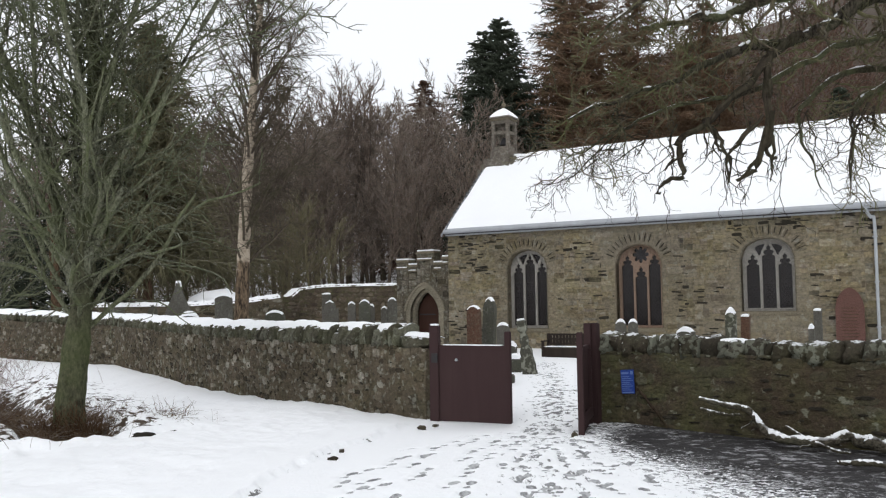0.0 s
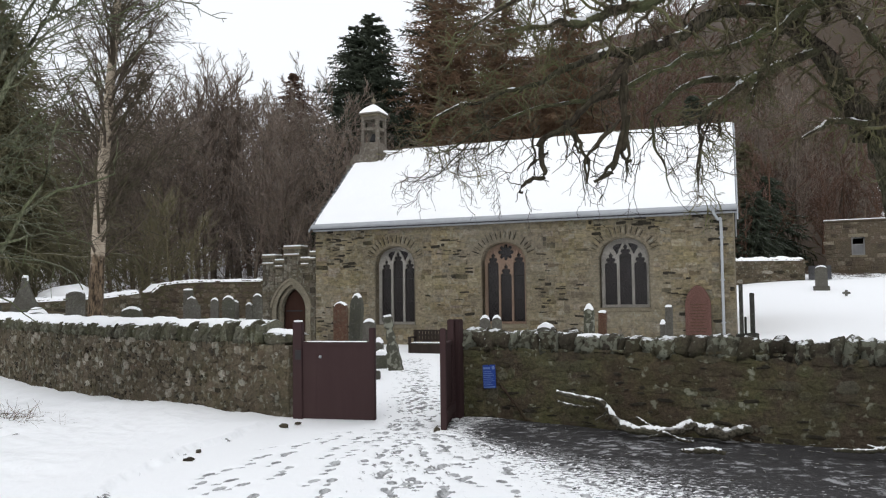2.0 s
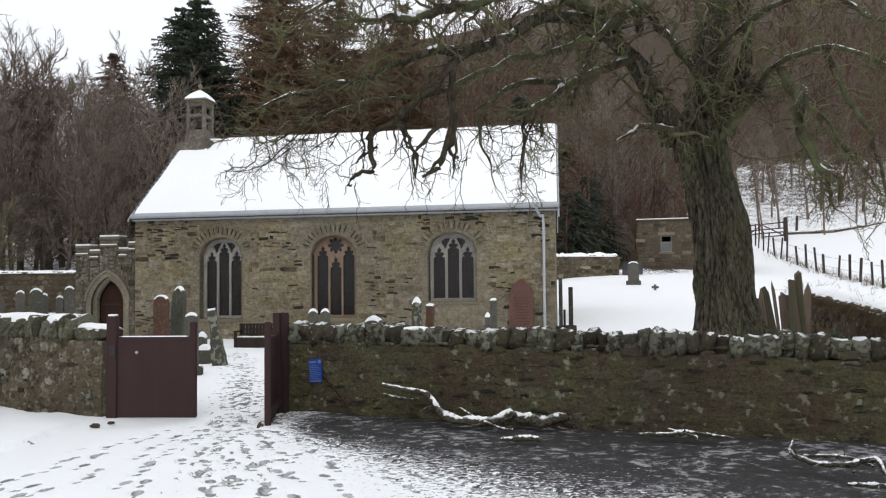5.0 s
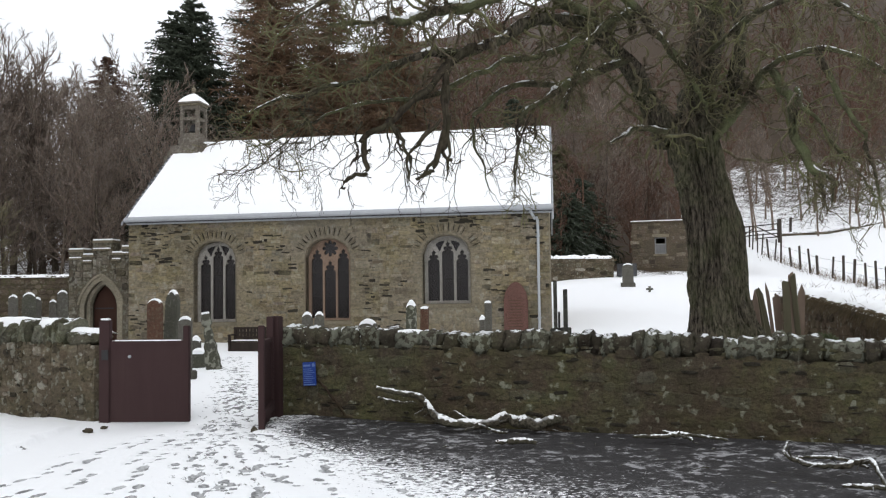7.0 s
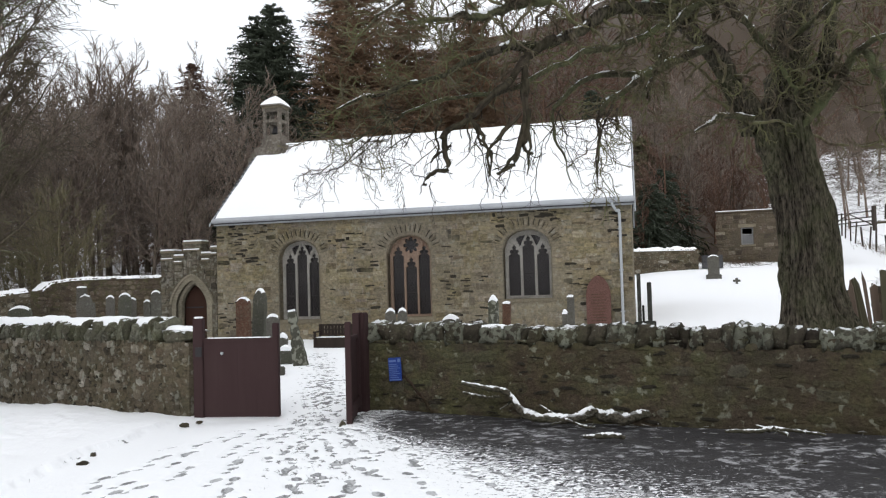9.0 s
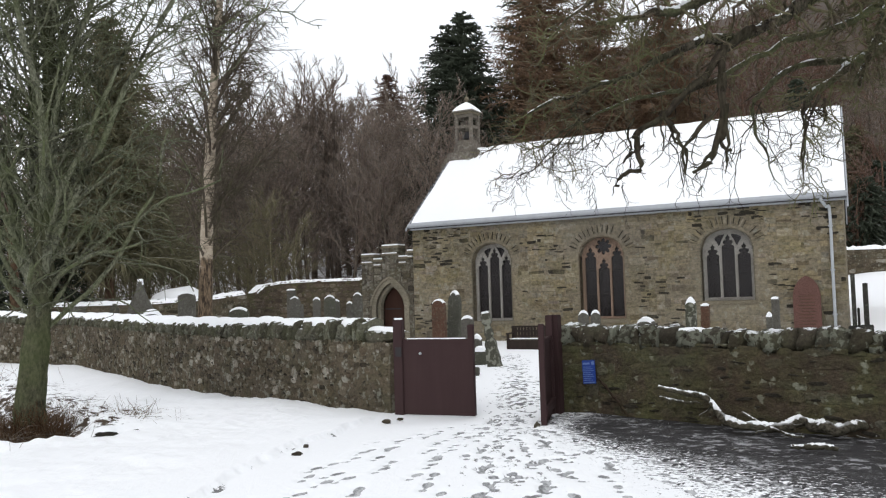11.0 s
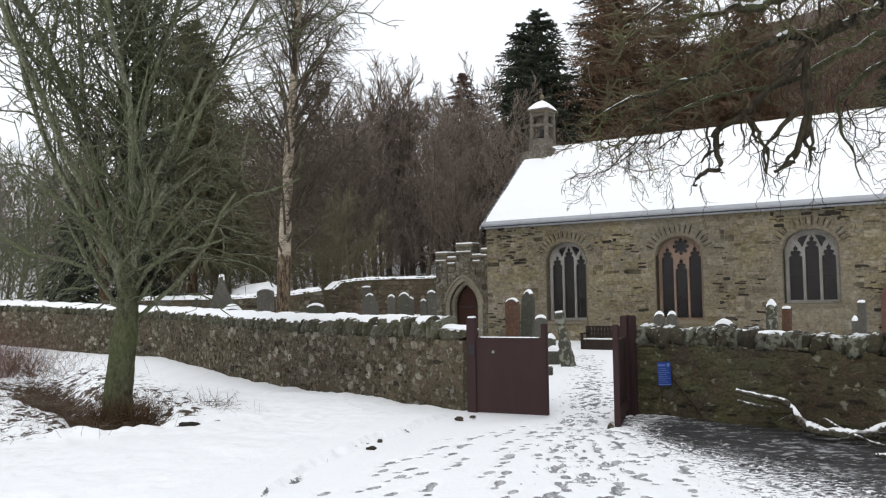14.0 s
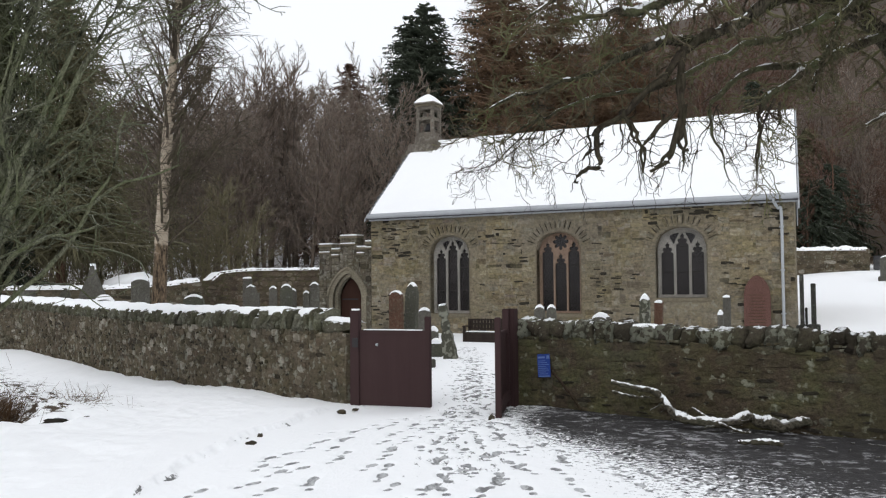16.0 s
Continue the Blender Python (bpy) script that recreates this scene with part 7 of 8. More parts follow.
def stone_outline(w, h, style):
    x = w / 2
    if style == "round":
        return arch(-x, x, 0, h - x, h, 14)
    if style == "low":
        return arch(-x, x, 0, h - x * 0.55, h, 14)
    if style == "point":
        return arch(-x, x, 0, h - w * 0.75, h, 14, 1.5)
    if style == "gable":
        return [(-x, 0), (x, 0), (x, h - x * 1.1), (0.02, h), (-0.02, h), (-x, h - x * 1.1)]
    if style == "ogee":
        r = [(x, 0), (x, h * 0.66), (x * 0.93, h * 0.7), (x * 0.62, h * 0.79), (x * 0.34, h * 0.88), (x * 0.2, h * 0.95), (x * 0.16, h)]
        return [(-x, 0)] + r + [(-a, b) for a, b in r[:0:-1]]
    if style == "shoulder":
        r = [(x, 0), (x, h * 0.86), (x * 0.72, h * 0.86), (x * 0.7, h * 0.9), (x * 0.5, h * 0.97), (0, h)]
        return [(-x, 0)] + r + [(-a, b) for a, b in r[-2:0:-1]]
    return [(-x, 0), (x, 0), (x, h), (-x, h)]


def gravestone(x, y, top, w, style, material, label, turn=-20, thick=0.12, lean=0.0, tip=0.0, cap=0.026, base=True, finial=False):
    g = ground_at(x, y) - 0.1
    h = top - g
    stone = thing("gravestone", None, None, pose(x, y, g, tip, lean, turn), label, "gravestone")
    ring = stone_outline(w, h, style)
    bm = plate_bm(ring, [], -thick / 2, thick / 2)
    bmesh.ops.remove_doubles(bm, verts=bm.verts, dist=0.002)
    part("slab", bm, material, stone)
    if base:
        part("base", box_bm(-w / 2 - 0.08, w / 2 + 0.08, -thick / 2 - 0.08, thick / 2 + 0.08, 0, 0.28, 0.02), material, stone)
    if finial:
        part("finial", box_bm(-0.03, 0.03, -0.03, 0.03, h - 0.03, h + 0.2, 0.012), material, stone)
        part("finial", box_bm(-0.09, 0.09, -0.025, 0.025, h + 0.07, h + 0.13, 0.012), material, stone)
    if cap:
        # snow on the upper part of the outline
        hi = [(a, b) for a, b in ring if b > h - max(0.06, w * 0.26)]
        hi.sort(key=lambda p: -p[0])
        if style == "gable":
            hi = [(w / 2 * (1 - 2 * i / 10), h - w * 0.55 * abs(1 - 2 * i / 10)) for i in range(11)]
        elif len(hi) < 3:
            hi = [((w / 2 - 0.002) * (1 - 2 * i / 8), h) for i in range(9)]
        n = len(hi)
        bm = bmesh.new()
        rows = []
        for i, (a, b) in enumerate(hi):
            t = cap * max(0.0, 1 - (abs(2 * i / (n - 1) - 1)) ** 2.5)
            rows.append([bm.verts.new(c) for c in ((a, -thick / 2 - 0.012, b - 0.03), (a, -thick / 2 - 0.008, b + t * 0.7), (a, 0, b + t + 0.004), (a, thick / 2 + 0.008, b + t * 0.7), (a, thick / 2 + 0.012, b - 0.03))])
        for r, s in zip(rows, rows[1:]):
            for i in range(4):
                bm.faces.new((r[i], r[i + 1], s[i + 1], s[i]))
        ob = part("snow_cap", bm, SNOW, stone, "white snow cap")
    return stone


def build_graves():
    gravestone(0.78, 21.99, 1.52, 0.36, "round", GRAVE_BROWN, "red-brown round-shouldered gravestone with a little snow", -28, cap=0.012)
    gravestone(1.15, 22.47, 1.72, 0.36, "point", GRAVE_GREEN, "tall greenish-grey pointed gravestone with snow on its top", -40, lean=3)
    gravestone(1.17, 16.96, 1.18, 0.25, "low", GRAVE_GREY, "small weathered grey gravestone behind the gate", -10)
    gravestone(3.62, 17.63, 1.2, 0.22, "round", GRAVE_GREY, "small round-topped grey gravestone with snow cap", -15)
    gravestone(3.86, 17.58, 1.2, 0.2, "round", GRAVE_GREY, "small round-topped grey gravestone with snow cap", -15)
    gravestone(3.91, 13.96, 1.12, 0.27, "low", GRAVE_GREY, "low rounded gravestone under thick snow", -30, 0.22, cap=0.045)
    gravestone(5.69, 17.08, 1.36, 0.2, "round", GRAVE_LICHEN, "narrow weathered gravestone with a ball of snow", -30, 0.14, cap=0.08)
    gravestone(6.24, 17.95, 1.26, 0.17, "square", GRAVE_BROWN, "dark brown square-topped stone with snow", -30, 0.14, lean=2)
    gravestone(8.36, 19.26, 1.34, 0.16, "square", GRAVE_GREY, "grey square memorial shaft with snow on top", -30, 0.16)
    gravestone(7.84, 18.4, 0.97, 0.12, "square", GRAVE_GREY, "small grey stone with snow cap", -30, 0.12, cap=0.08)
    gravestone(-6.46, 21.03, 2.2, 0.6, "ogee", GRAVE_GREY, "tall grey memorial with sloping shoulders and a small finial", 8, 0.2, cap=0.03, finial=False)
    gravestone(-5.43, 21.32, 1.88, 0.42, "low", GRAVE_GREY, "broad grey round-shouldered gravestone", 10, 0.16)
    gravestone(-5.79, 19.67, 1.42, 0.5, "low", GRAVE_GREY, "low gravestone under a hood of snow", 10, 0.2, cap=0.08)
    gravestone(-4.02, 20.61, 1.46, 0.46, "low", GRAVE_GREEN, "broad low gravestone with snow along its top", 0, 0.2)
    gravestone(-4.02, 29.73, 1.98, 0.3, "square", GRAVE_GREY, "grey gravestone with snow on top", 0, 0.2)
    gravestone(-3.46, 26.78, 1.72, 0.5, "shoulder", GRAVE_GREY, "broad grey gravestone with snow along its shoulder", -5, lean=-2)
    gravestone(-2.85, 26.85, 1.66, 0.24, "round", GRAVE_GREY, "narrow round-topped gravestone with snow cap", -5)
    gravestone(-2.45, 26.89, 1.72, 0.36, "round", GRAVE_GREEN, "round-topped mossy gravestone with snow cap", -5)
    gravestone(-2.33, 27.9, 1.58, 0.22, "round", GRAVE_GREY, "small round-topped grey gravestone among others", -5)
    gravestone(-1.91, 27.93, 1.5, 0.2, "round", GRAVE_GREY, "small round-topped grey gravestone among others", -5)
    gravestone(-1.65, 27.95, 1.78, 0.3, "round", GRAVE_GREY, "round-topped gravestone with snow cap beside the porch", -5)
    gravestone(-8.83, 23.39, 1.6, 0.36, "square", GRAVE_GREY, "dark square gravestone behind the wall", 15, cap=0.0)
    gravestone(-8.3, 24.64, 1.66, 0.26, "gable", GRAVE_GREEN, "mossy gabled gravestone behind the wall", 15, cap=0.0)
    gravestone(1.63, 19.79, 0.34, 0.3, "square", GRAVE_GREEN, "low square mossy stone with snow on top", -15, 0.4, base=False, cap=0.09)
    gravestone(1.62, 20.45, 0.60, 0.2, "low", GRAVE_GREY, "low rounded gravestone with snow cap", -15, 0.2, cap=0.08)
    gravestone(21.5, 33.8, 2.75, 0.5, "low", GRAVE_GREY, "grey gravestone standing alone in the snow", -32, 0.25)
    # leaning obelisk by the path
    ob = thing("obelisk", None, None, pose(1.9, 18.96, -0.1, 0, -9, -20), "leaning lichen-spotted stone obelisk beside the path", "gravestone")
    bm = bmesh.new()
    rows = [[bm.verts.new((sx * r, sy * r * 0.8, z)) for sx, sy in ((-1, -1), (1, -1), (1, 1), (-1, 1))] for r, z in ((0.17, 0), (0.135, 0.22), (0.145, 0.3), (0.115, 0.52), (0.125, 0.62), (0.095, 0.72), (0.07, 0.77), (0.095, 0.83), (0.08, 0.96), (0.055, 1.03), (0.1, 1.09), (0.09, 1.2), (0.1, 1.28), (0.06, 1.31))]
    for r, s in zip(rows, rows[1:]):
        for i in range(4):
            bm.faces.new((r[i], r[(i + 1) % 4], s[(i + 1) % 4], s[i]))
    bm.faces.new(rows[0])
    bm.faces.new(rows[-1])
    bmesh.ops.bevel(bm, geom=bm.edges[:], offset=0.012, segments=1, affect="EDGES")
    part("shaft", bm, GRAVE_LICHEN, ob)
    part("snow_cap", box_bm(-0.09, 0.09, -0.07, 0.07, 1.305, 1.35, 0.02), SNOW, ob, "white snow cap")
    # red granite slab against the church wall
    red = thing("memorial_slab", None, None, CH @ pose(12.48, -0.16, 0.0, -2), "polished red granite memorial with an arched top by the church wall", "gravestone")
    part("slab", plate_bm(arch(-0.35, 0.35, 0, 1.45, 1.98, 18, 1.7), [], -0.06, 0.06), GRAVE_RED, red)
    for i in range(11):
        z = 1.42 - i * 0.085
        part("inscription_line", box_bm(-0.22 + 0.03 * (i % 3), 0.22 - 0.03 * ((i + 1) % 3), -0.064, -0.061, z, z + 0.022), GRAVE_BROWN, red, "incised line of weathered writing")
    # small cross
    c = thing("cross", None, None, pose(21.19, 31.63, ground_at(21.19, 31.63) - 0.05, 0, 0, -32), "small dark stone cross in the snow", "cross")
    part("upright", box_bm(-0.05, 0.05, -0.04, 0.04, 0, 0.3, 0.01), GRAVE_GREY, c)
    part("arm", box_bm(-0.15, 0.15, -0.035, 0.035, 0.13, 0.22, 0.01), GRAVE_GREY, c)
    # dark stone posts by the gable
    for x, y, top, w in ((11.24, 21.28, 1.86, 0.05), (11.48, 21.15, 1.62, 0.06), (11.36, 21.3, 1.0, 0.03)):
        g = ground_at(x, y)
        p = thing("shaft_stone", None, None, pose(x, y, g, 0, 0, -30), "tall narrow dark stone shaft on a block", "gravestone", "narrow shafts beside the church")
        part("shaft", box_bm(-w, w, -w, w, 0.1, top - g, 0.012), GRAVE_DARK, p)
        part("base", box_bm(-0.15, 0.15, -0.14, 0.14, -0.1, 0.25, 0.02), GRAVE_DARK, p)


build_graves()

v_heap, f_heap = boulder_shapes(1, 91, 0.3, 2.6)[0]
thing("snow_mound", mesh_np("snow_mound", v_heap * [2.4, 1.8, 2.4], f_heap, True), SNOW, pose(-9.75, 36.6, ground_at(-9.75, 36.6) + 0.55), "mound of snow over rough ground behind the graves", "snow")


# ---- hut, far walls, fence and field gate ----
def build_hut():
    a, b = (26.01, 40.41), (30.52, 37.18)
    L = math.dist(a, b)
    d = math.degrees(math.atan2(b[1] - a[1], b[0] - a[0]))
    z = 2.7
    hut = thing("stone_hut", None, None, pose(a[0], a[1], z, 0, 0, d), "small flat-roofed stone hut with a little window", "hut")
    part("front_wall", plate_bm([(0, -0.6), (L, -0.6), (L, 2.5), (0, 2.5)], [[(1.18, 0.78), (1.8, 0.78), (1.8, 1.68), (1.18, 1.68)]], 0, 0.35), MORTAR_HUT, hut)
    part("side_wall", box_bm(0, 0.35, 0.35, 4.0, -0.6, 2.5), MORTAR_HUT, hut)
    part("side_wall", box_bm(L - 0.35, L, 0.35, 4.0, -0.6, 2.5), MORTAR_HUT, hut)
    part("back_wall", box_bm(0, L, 4.0, 4.35, -0.6, 2.5), MORTAR_HUT, hut)
    part("roof", box_bm(-0.1, L + 0.1, -0.1, 4.45, 2.502, 2.56, 0.01), STONE_HUT, hut)
    part("snow_cap", box_bm(-0.08, L + 0.08, -0.08, 4.4, 2.563, 2.61, 0.02), SNOW, hut, "flat layer of snow")
    part("lintel", box_bm(1.05, 1.95, -0.03, 0.3, 1.684, 1.86, 0.01), STONE_DRESSED, hut)
    part("sill", box_bm(1.1, 1.9, -0.04, 0.2, 0.68, 0.776, 0.01), STONE_DRESSED, hut)
    w = part("window", plate_bm([(1.183, 0.783), (1.797, 0.783), (1.797, 1.677), (1.183, 1.677)], [[(1.25, 0.84), (1.73, 0.84), (1.73, 1.28), (1.25, 1.28)], [(1.25, 1.34), (1.73, 1.34), (1.73, 1.62), (1.25, 1.62)]], 0.1, 0.16), WINDOW_GREY, hut, "dull grey window frame")
    part("pane", box_bm(1.24, 1.74, 0.125, 0.13, 0.83, 1.29), GREY_BOARD, w, "dull grey boarded lower pane")
    rng = random.Random(6)
    mats = []
    for u, v, ww, h in courses(rng, L, 2.45, (0.14, 0.26), (0.2, 0.6), 0.2):
        if 1.0 < u + ww / 2 and u - ww / 2 < 2.0 and 0.6 < v < 1.95:
            continue
        mats.append(pose(u, 0, v, 0, rng.uniform(-2, 2), 0) @ Matrix.Diagonal((ww * 0.97, rng.uniform(0.015, 0.04), h * 0.95, 1)))
    lay_pieces("stone", BLOCK_STONES, mats, STONE_HUT, hut)


WINDOW_GREY = painted_wood("window_grey", (0.17, 0.17, 0.165), (0.26, 0.26, 0.25), 0.8)
GREY_BOARD = painted_wood("grey_board", (0.12, 0.12, 0.12), (0.2, 0.2, 0.2), 0.8)
STONE_HUT = rubble_material("hut_stone", [(0.06, 0.045, 0.035), (0.13, 0.10, 0.073), (0.09, 0.069, 0.05), (0.16, 0.122, 0.09), (0.115, 0.087, 0.065), (0.25, 0.205, 0.155)], 0.3, (0.15, 0.135, 0.075), 0.2)
MORTAR_HUT = rubble_material("hut_mortar", [(0.125, 0.098, 0.07)], 0.3, (0.10, 0.09, 0.05), 0.1)
build_hut()


def far_wall(name, points, tops, thick, label, snow=0.12, stones=True, seed=3, stone_mats=None, size=(0.14, 0.24)):
    """A lesser wall whose top follows given heights."""
    lengths = [0.0]
    for a, b in zip(points, points[1:]):
        lengths.append(lengths[-1] + math.dist(a, b))

    def top(x, y):
        best = min(range(len(points) - 1), key=lambda i: abs(math.dist((x, y), points[i]) + math.dist((x, y), points[i + 1]) - math.dist(points[i], points[i + 1])))
        L = math.dist(points[best], points[best + 1])
        f = min(1.0, max(0.0, math.dist((x, y), points[best]) / L))
        return tops[best] * (1 - f) + tops[best + 1] * f

    mats = stone_mats or (MORTAR_LEFT, STONE_LEFT)
    wall = thing(name, wall_core(points, thick, top), mats[0], None, label, "wall", "", "structure")
    rng = random.Random(seed)
    pieces = []
    s0 = 0.0
    for a, b in zip(points, points[1:]):
        L = math.dist(a, b)
        fr = wall_frame(a, b)
        g = min(ground_at(*a), ground_at(*b)) - 0.1
        for u, v, w, h in courses(rng, L, max(top(*a), top(*b)) - g, size, (size[0] * 1.2, size[1] * 2.4), 0.25):
            x, y = a[0] + (b[0] - a[0]) * u / L, a[1] + (b[1] - a[1]) * u / L
            if g + v + h / 2 > top(x, y) - 0.03:
                continue
            pieces.append(fr @ pose(u, 0, g + v, 0, rng.uniform(-4, 4), 0) @ Matrix.Diagonal((w, rng.uniform(0.02, 0.05), h, 1)))
        s0 += L
    if stones:
        lay_pieces("stone", ROUGH_STONES, pieces, mats[1], wall, 300, "stonework")
    if snow:
        snow_strip("wall_snow", points, 0.02, lengths[-1] - 0.02, thick * 0.58, snow, top, "snow lying along the top of the wall", seed, 0, thick / 2)
    return wall


far_wall("wall_north", [(-14.0, 33.8), (-9.5, 32.7), (-8.4, 33.0), (-7.6, 34.2), (-6.6, 35.4)], [1.68, 1.68, 1.74, 1.8, 1.98], 0.5, "old churchyard wall below the wood with snow on top", 0.14, True, 31)
far_wall("wall_back", [(-6.9, 38.9), (-6.57, 39.46), (-5.8, 39.6), (-4.8, 39.7), (-2.0, 40.0), (6.0, 40.5)], [1.95, 2.33, 2.44, 2.48, 2.5, 2.6], 0.5, "tall dark churchyard wall with a snowy curved top", 0.09, True, 32, (MORTAR_RIGHT, STONE_HUT))
far_wall("wall_field", [(15.0, 41.9), (20.3, 39.1), (23.06, 37.55)], [3.2, 3.25, 3.2], 0.6, "low stone wall by the hut with patchy snow on top", 0.14, True, 33)


def steps_by_hut():
    st = thing("stone_steps", None, None, pose(23.2, 37.5, 2.4, 0, 0, -32), "dark stone steps between wall and hut", "steps")
    for i in range(3):
        part("step", box_bm(0, 1.0, 0.25 * i, 0.25 * i + 0.3, 0.2 * i - 0.15, 0.2 * i + 0.1, 0.015), SLATE, st)


steps_by_hut()

MORTAR_SIDE = rubble_material("side_wall_mortar", [(0.13, 0.09, 0.058)], 0.45, (0.085, 0.075, 0.036), 0.25, patch=(0.07, 0.046, 0.03), streak=0.6)
STONE_SIDE = rubble_material("side_wall_stone", [(0.055, 0.038, 0.025), (0.15, 0.105, 0.07), (0.09, 0.062, 0.042), (0.19, 0.145, 0.10)], 0.45, (0.085, 0.075, 0.036), 0.25)
far_wall("wall_side", [(12.9, 14.6), (12.36, 13.2), (11.9, 11.9), (11.2, 10.15), (10.6, 8.7)], [1.48, 1.46, 1.33, 1.12, 0.98], 0.6, "brown overgrown side wall with snow and fern along its top", 0.13, True, 34, (MORTAR_SIDE, STONE_SIDE), (0.12, 0.22))

DEAD_GRASS = bark_material("dead_grass", (0.07, 0.043, 0.026), (0.23, 0.165, 0.10), (0.14, 0.10, 0.06), 0.3, 0.25)
RANK_GRASS = bark_material("rank_grass", (0.035, 0.018, 0.01), (0.15, 0.088, 0.047), (0.08, 0.05, 0.026), 0.3, 0.15)
RED_STEMS = bark_material("red_stems", (0.10, 0.055, 0.042), (0.27, 0.165, 0.125), (0.18, 0.12, 0.08), 0.2, 0.6)
FERN = needle_material("fern", (0.045, 0.036, 0.02), (0.17, 0.13, 0.075))


def blades(name, rng, at, length, radius, material, label, lean=0.5, lift=-0.12, wander=0.18, category="grass"):
    """A stand of thin stems or blades at given feet."""
    n = len(at)
    way = np.concatenate([rng.normal(size=(n, 2)) * lean, np.ones((n, 1))], 1)
    P, R = sprout(rng, at, way, length * rng.uniform(0.5, 1.3, n), np.full(n, radius), 5, wander, lift, 0.25)
    return thing(name, mesh_np(name, *tubes(P, R, 3), True), material, None, label, category, "", "stuff")


def build_grass():
    rng = np.random.default_rng(12)

    def along(a, b, n, wide, z=0.0, clump=0):
        if clump:
            c = along(a, b, n // clump, wide, z)
            c = np.repeat(c, clump, 0)
            c[:, :2] += rng.normal(size=(len(c), 2)) * 0.07
            return c
        t = rng.random(n) ** 0.9
        x = a[0] + (b[0] - a[0]) * t + rng.normal(size=n) * wide
        y = a[1] + (b[1] - a[1]) * t + rng.normal(size=n) * wide
        return np.stack([x, y, rise(x, y) - 0.08 + z], 1)

    blades("ditch_grass", rng, along((-4.7, 11.1), (-10.5, 19.0), 650, 0.3, -0.28), 0.34, 0.005, DEAD_GRASS, "matted brown dead grass in the snowy ditch", 1.1, -0.25)
    blades("tree_foot_grass", rng, np.concatenate([along((-5.45, 11.75), (-4.85, 11.7), 260, 0.16, -0.16), along((-4.9, 11.6), (-4.5, 11.3), 120, 0.18, -0.1), along((-4.8, 12.0), (-4.0, 12.3), 360, 0.2, -0.02, 18)]), 0.42, 0.005, DEAD_GRASS, "brown dead grass round the foot of the tree", 0.6, -0.3)
    tuft = along((-5.42, 11.72), (-4.55, 11.5), 420, 0.08, -0.16)
    blades("tree_foot_grass", rng, tuft, 0.54, 0.006, RANK_GRASS, "rank rusty-brown grass against the foot of the tree", 0.34, -0.12)
    blades("ditch_bramble", rng, along((-5.6, 12.4), (-9.9, 18.2), 800, 0.22, -0.3), 0.34, 0.006, RANK_GRASS, "rusty-brown dead growth along the ditch", 0.8, -0.2, 0.2, "dead growth")
    blades("red_shrub", rng, along((-10.0, 18.4), (-12.6, 20.8), 620, 0.45, 0.0, 12), 1.25, 0.005, RED_STEMS, "thicket of thin brown stems before the wall", 0.5, -0.05, 0.2, "shrub")
    blades("bank_grass", rng, along((-5.9, 11.2), (-9.0, 15.0), 900, 0.42, 0.03, 22), 0.3, 0.0034, DEAD_GRASS, "flattened pale dead grass lying on the snowy bank", 1.8, -0.2, 0.1)
    blades("bank_grass", rng, along((-4.3, 12.0), (-6.2, 14.2), 700, 0.45, 0.03, 22), 0.3, 0.0034, DEAD_GRASS, "flattened pale dead grass lying on the snowy bank", 1.5, -0.15, 0.1)
    blades("dead_stems", rng, along((-3.3, 11.7), (-5.6, 13.6), 46, 0.4, 0.04), 0.22, 0.0026, DEAD_GRASS, "sparse dead stems standing in the snow", 0.6, -0.02, 0.07)
    blades("dead_stems", rng, along((-5.0, 10.0), (-8.0, 13.0), 60, 0.5, 0.06), 0.36, 0.003, DEAD_GRASS, "sparse dead stems standing in the snow", 0.7, -0.02, 0.07)
    blades("red_shrub", rng, along((-9.0, 17.2), (-12.5, 22.4), 380, 0.7), 0.7, 0.0045, RED_STEMS, "thicket of thin brown stems by the ditch", 0.7, -0.05, 0.2, "shrub")
    # fern hanging from the side wall's top
    P = [toward([(12.36, 13.2), (11.9, 11.9), (11.2, 10.15), (10.6, 8.7)], s) for s in np.linspace(0, 4.7, 420)]
    feet = np.array([(x, y, 1.45 - 0.097 * s) for (x, y, _), s in zip(P, np.linspace(0, 4.7, 420))])
    n = len(feet)
    way = np.concatenate([-0.9 + 0.2 * rng.normal(size=(n, 1)), 0.35 + 0.3 * rng.normal(size=(n, 1)), 0.25 * rng.random((n, 1))], 1)
    L, R = sprout(rng, feet, way, rng.uniform(0.2, 0.46, n), np.full(n, 0.007), 6, 0.14, -0.36, 0.2)
    thing("wall_fern", mesh_np("wall_fern", *tubes(L, R, 3), True), FERN, None, "brown-green fern hanging from the side wall", "fern", "", "stuff")
    # dead grass standing through the snow on the side wall
    P = [toward([(12.9, 14.6), (12.36, 13.2), (11.9, 11.9), (11.2, 10.15), (10.6, 8.7)], s) for s in np.linspace(0.1, 6.2, 260)]
    tuft = np.array([(x + 0.94 * w, y - 0.35 * w, 1.53 - 0.085 * s) for (x, y, _), s, w in zip(P, np.linspace(0.1, 6.2, 260), rng.uniform(0.05, 0.75, 260))])
    blades("wall_grass", rng, tuft, 0.26, 0.005, DEAD_GRASS, "pale dead grass standing through snow on the side wall", 0.9, -0.12, 0.1)
    # rank grass along the field fence
    feet = np.array([(30.9, 28.6), (32.5, 31.3), (33.9, 34.1), (35.2, 37.1), (36.9, 40.9), (38.8, 44.6)])
    t = rng.random(500) * 4.99
    i = t.astype(int)
    f = (t - i)[:, None]
    xy = feet[i] * (1 - f) + feet[i + 1] * f + rng.normal(size=(500, 2)) * 0.3
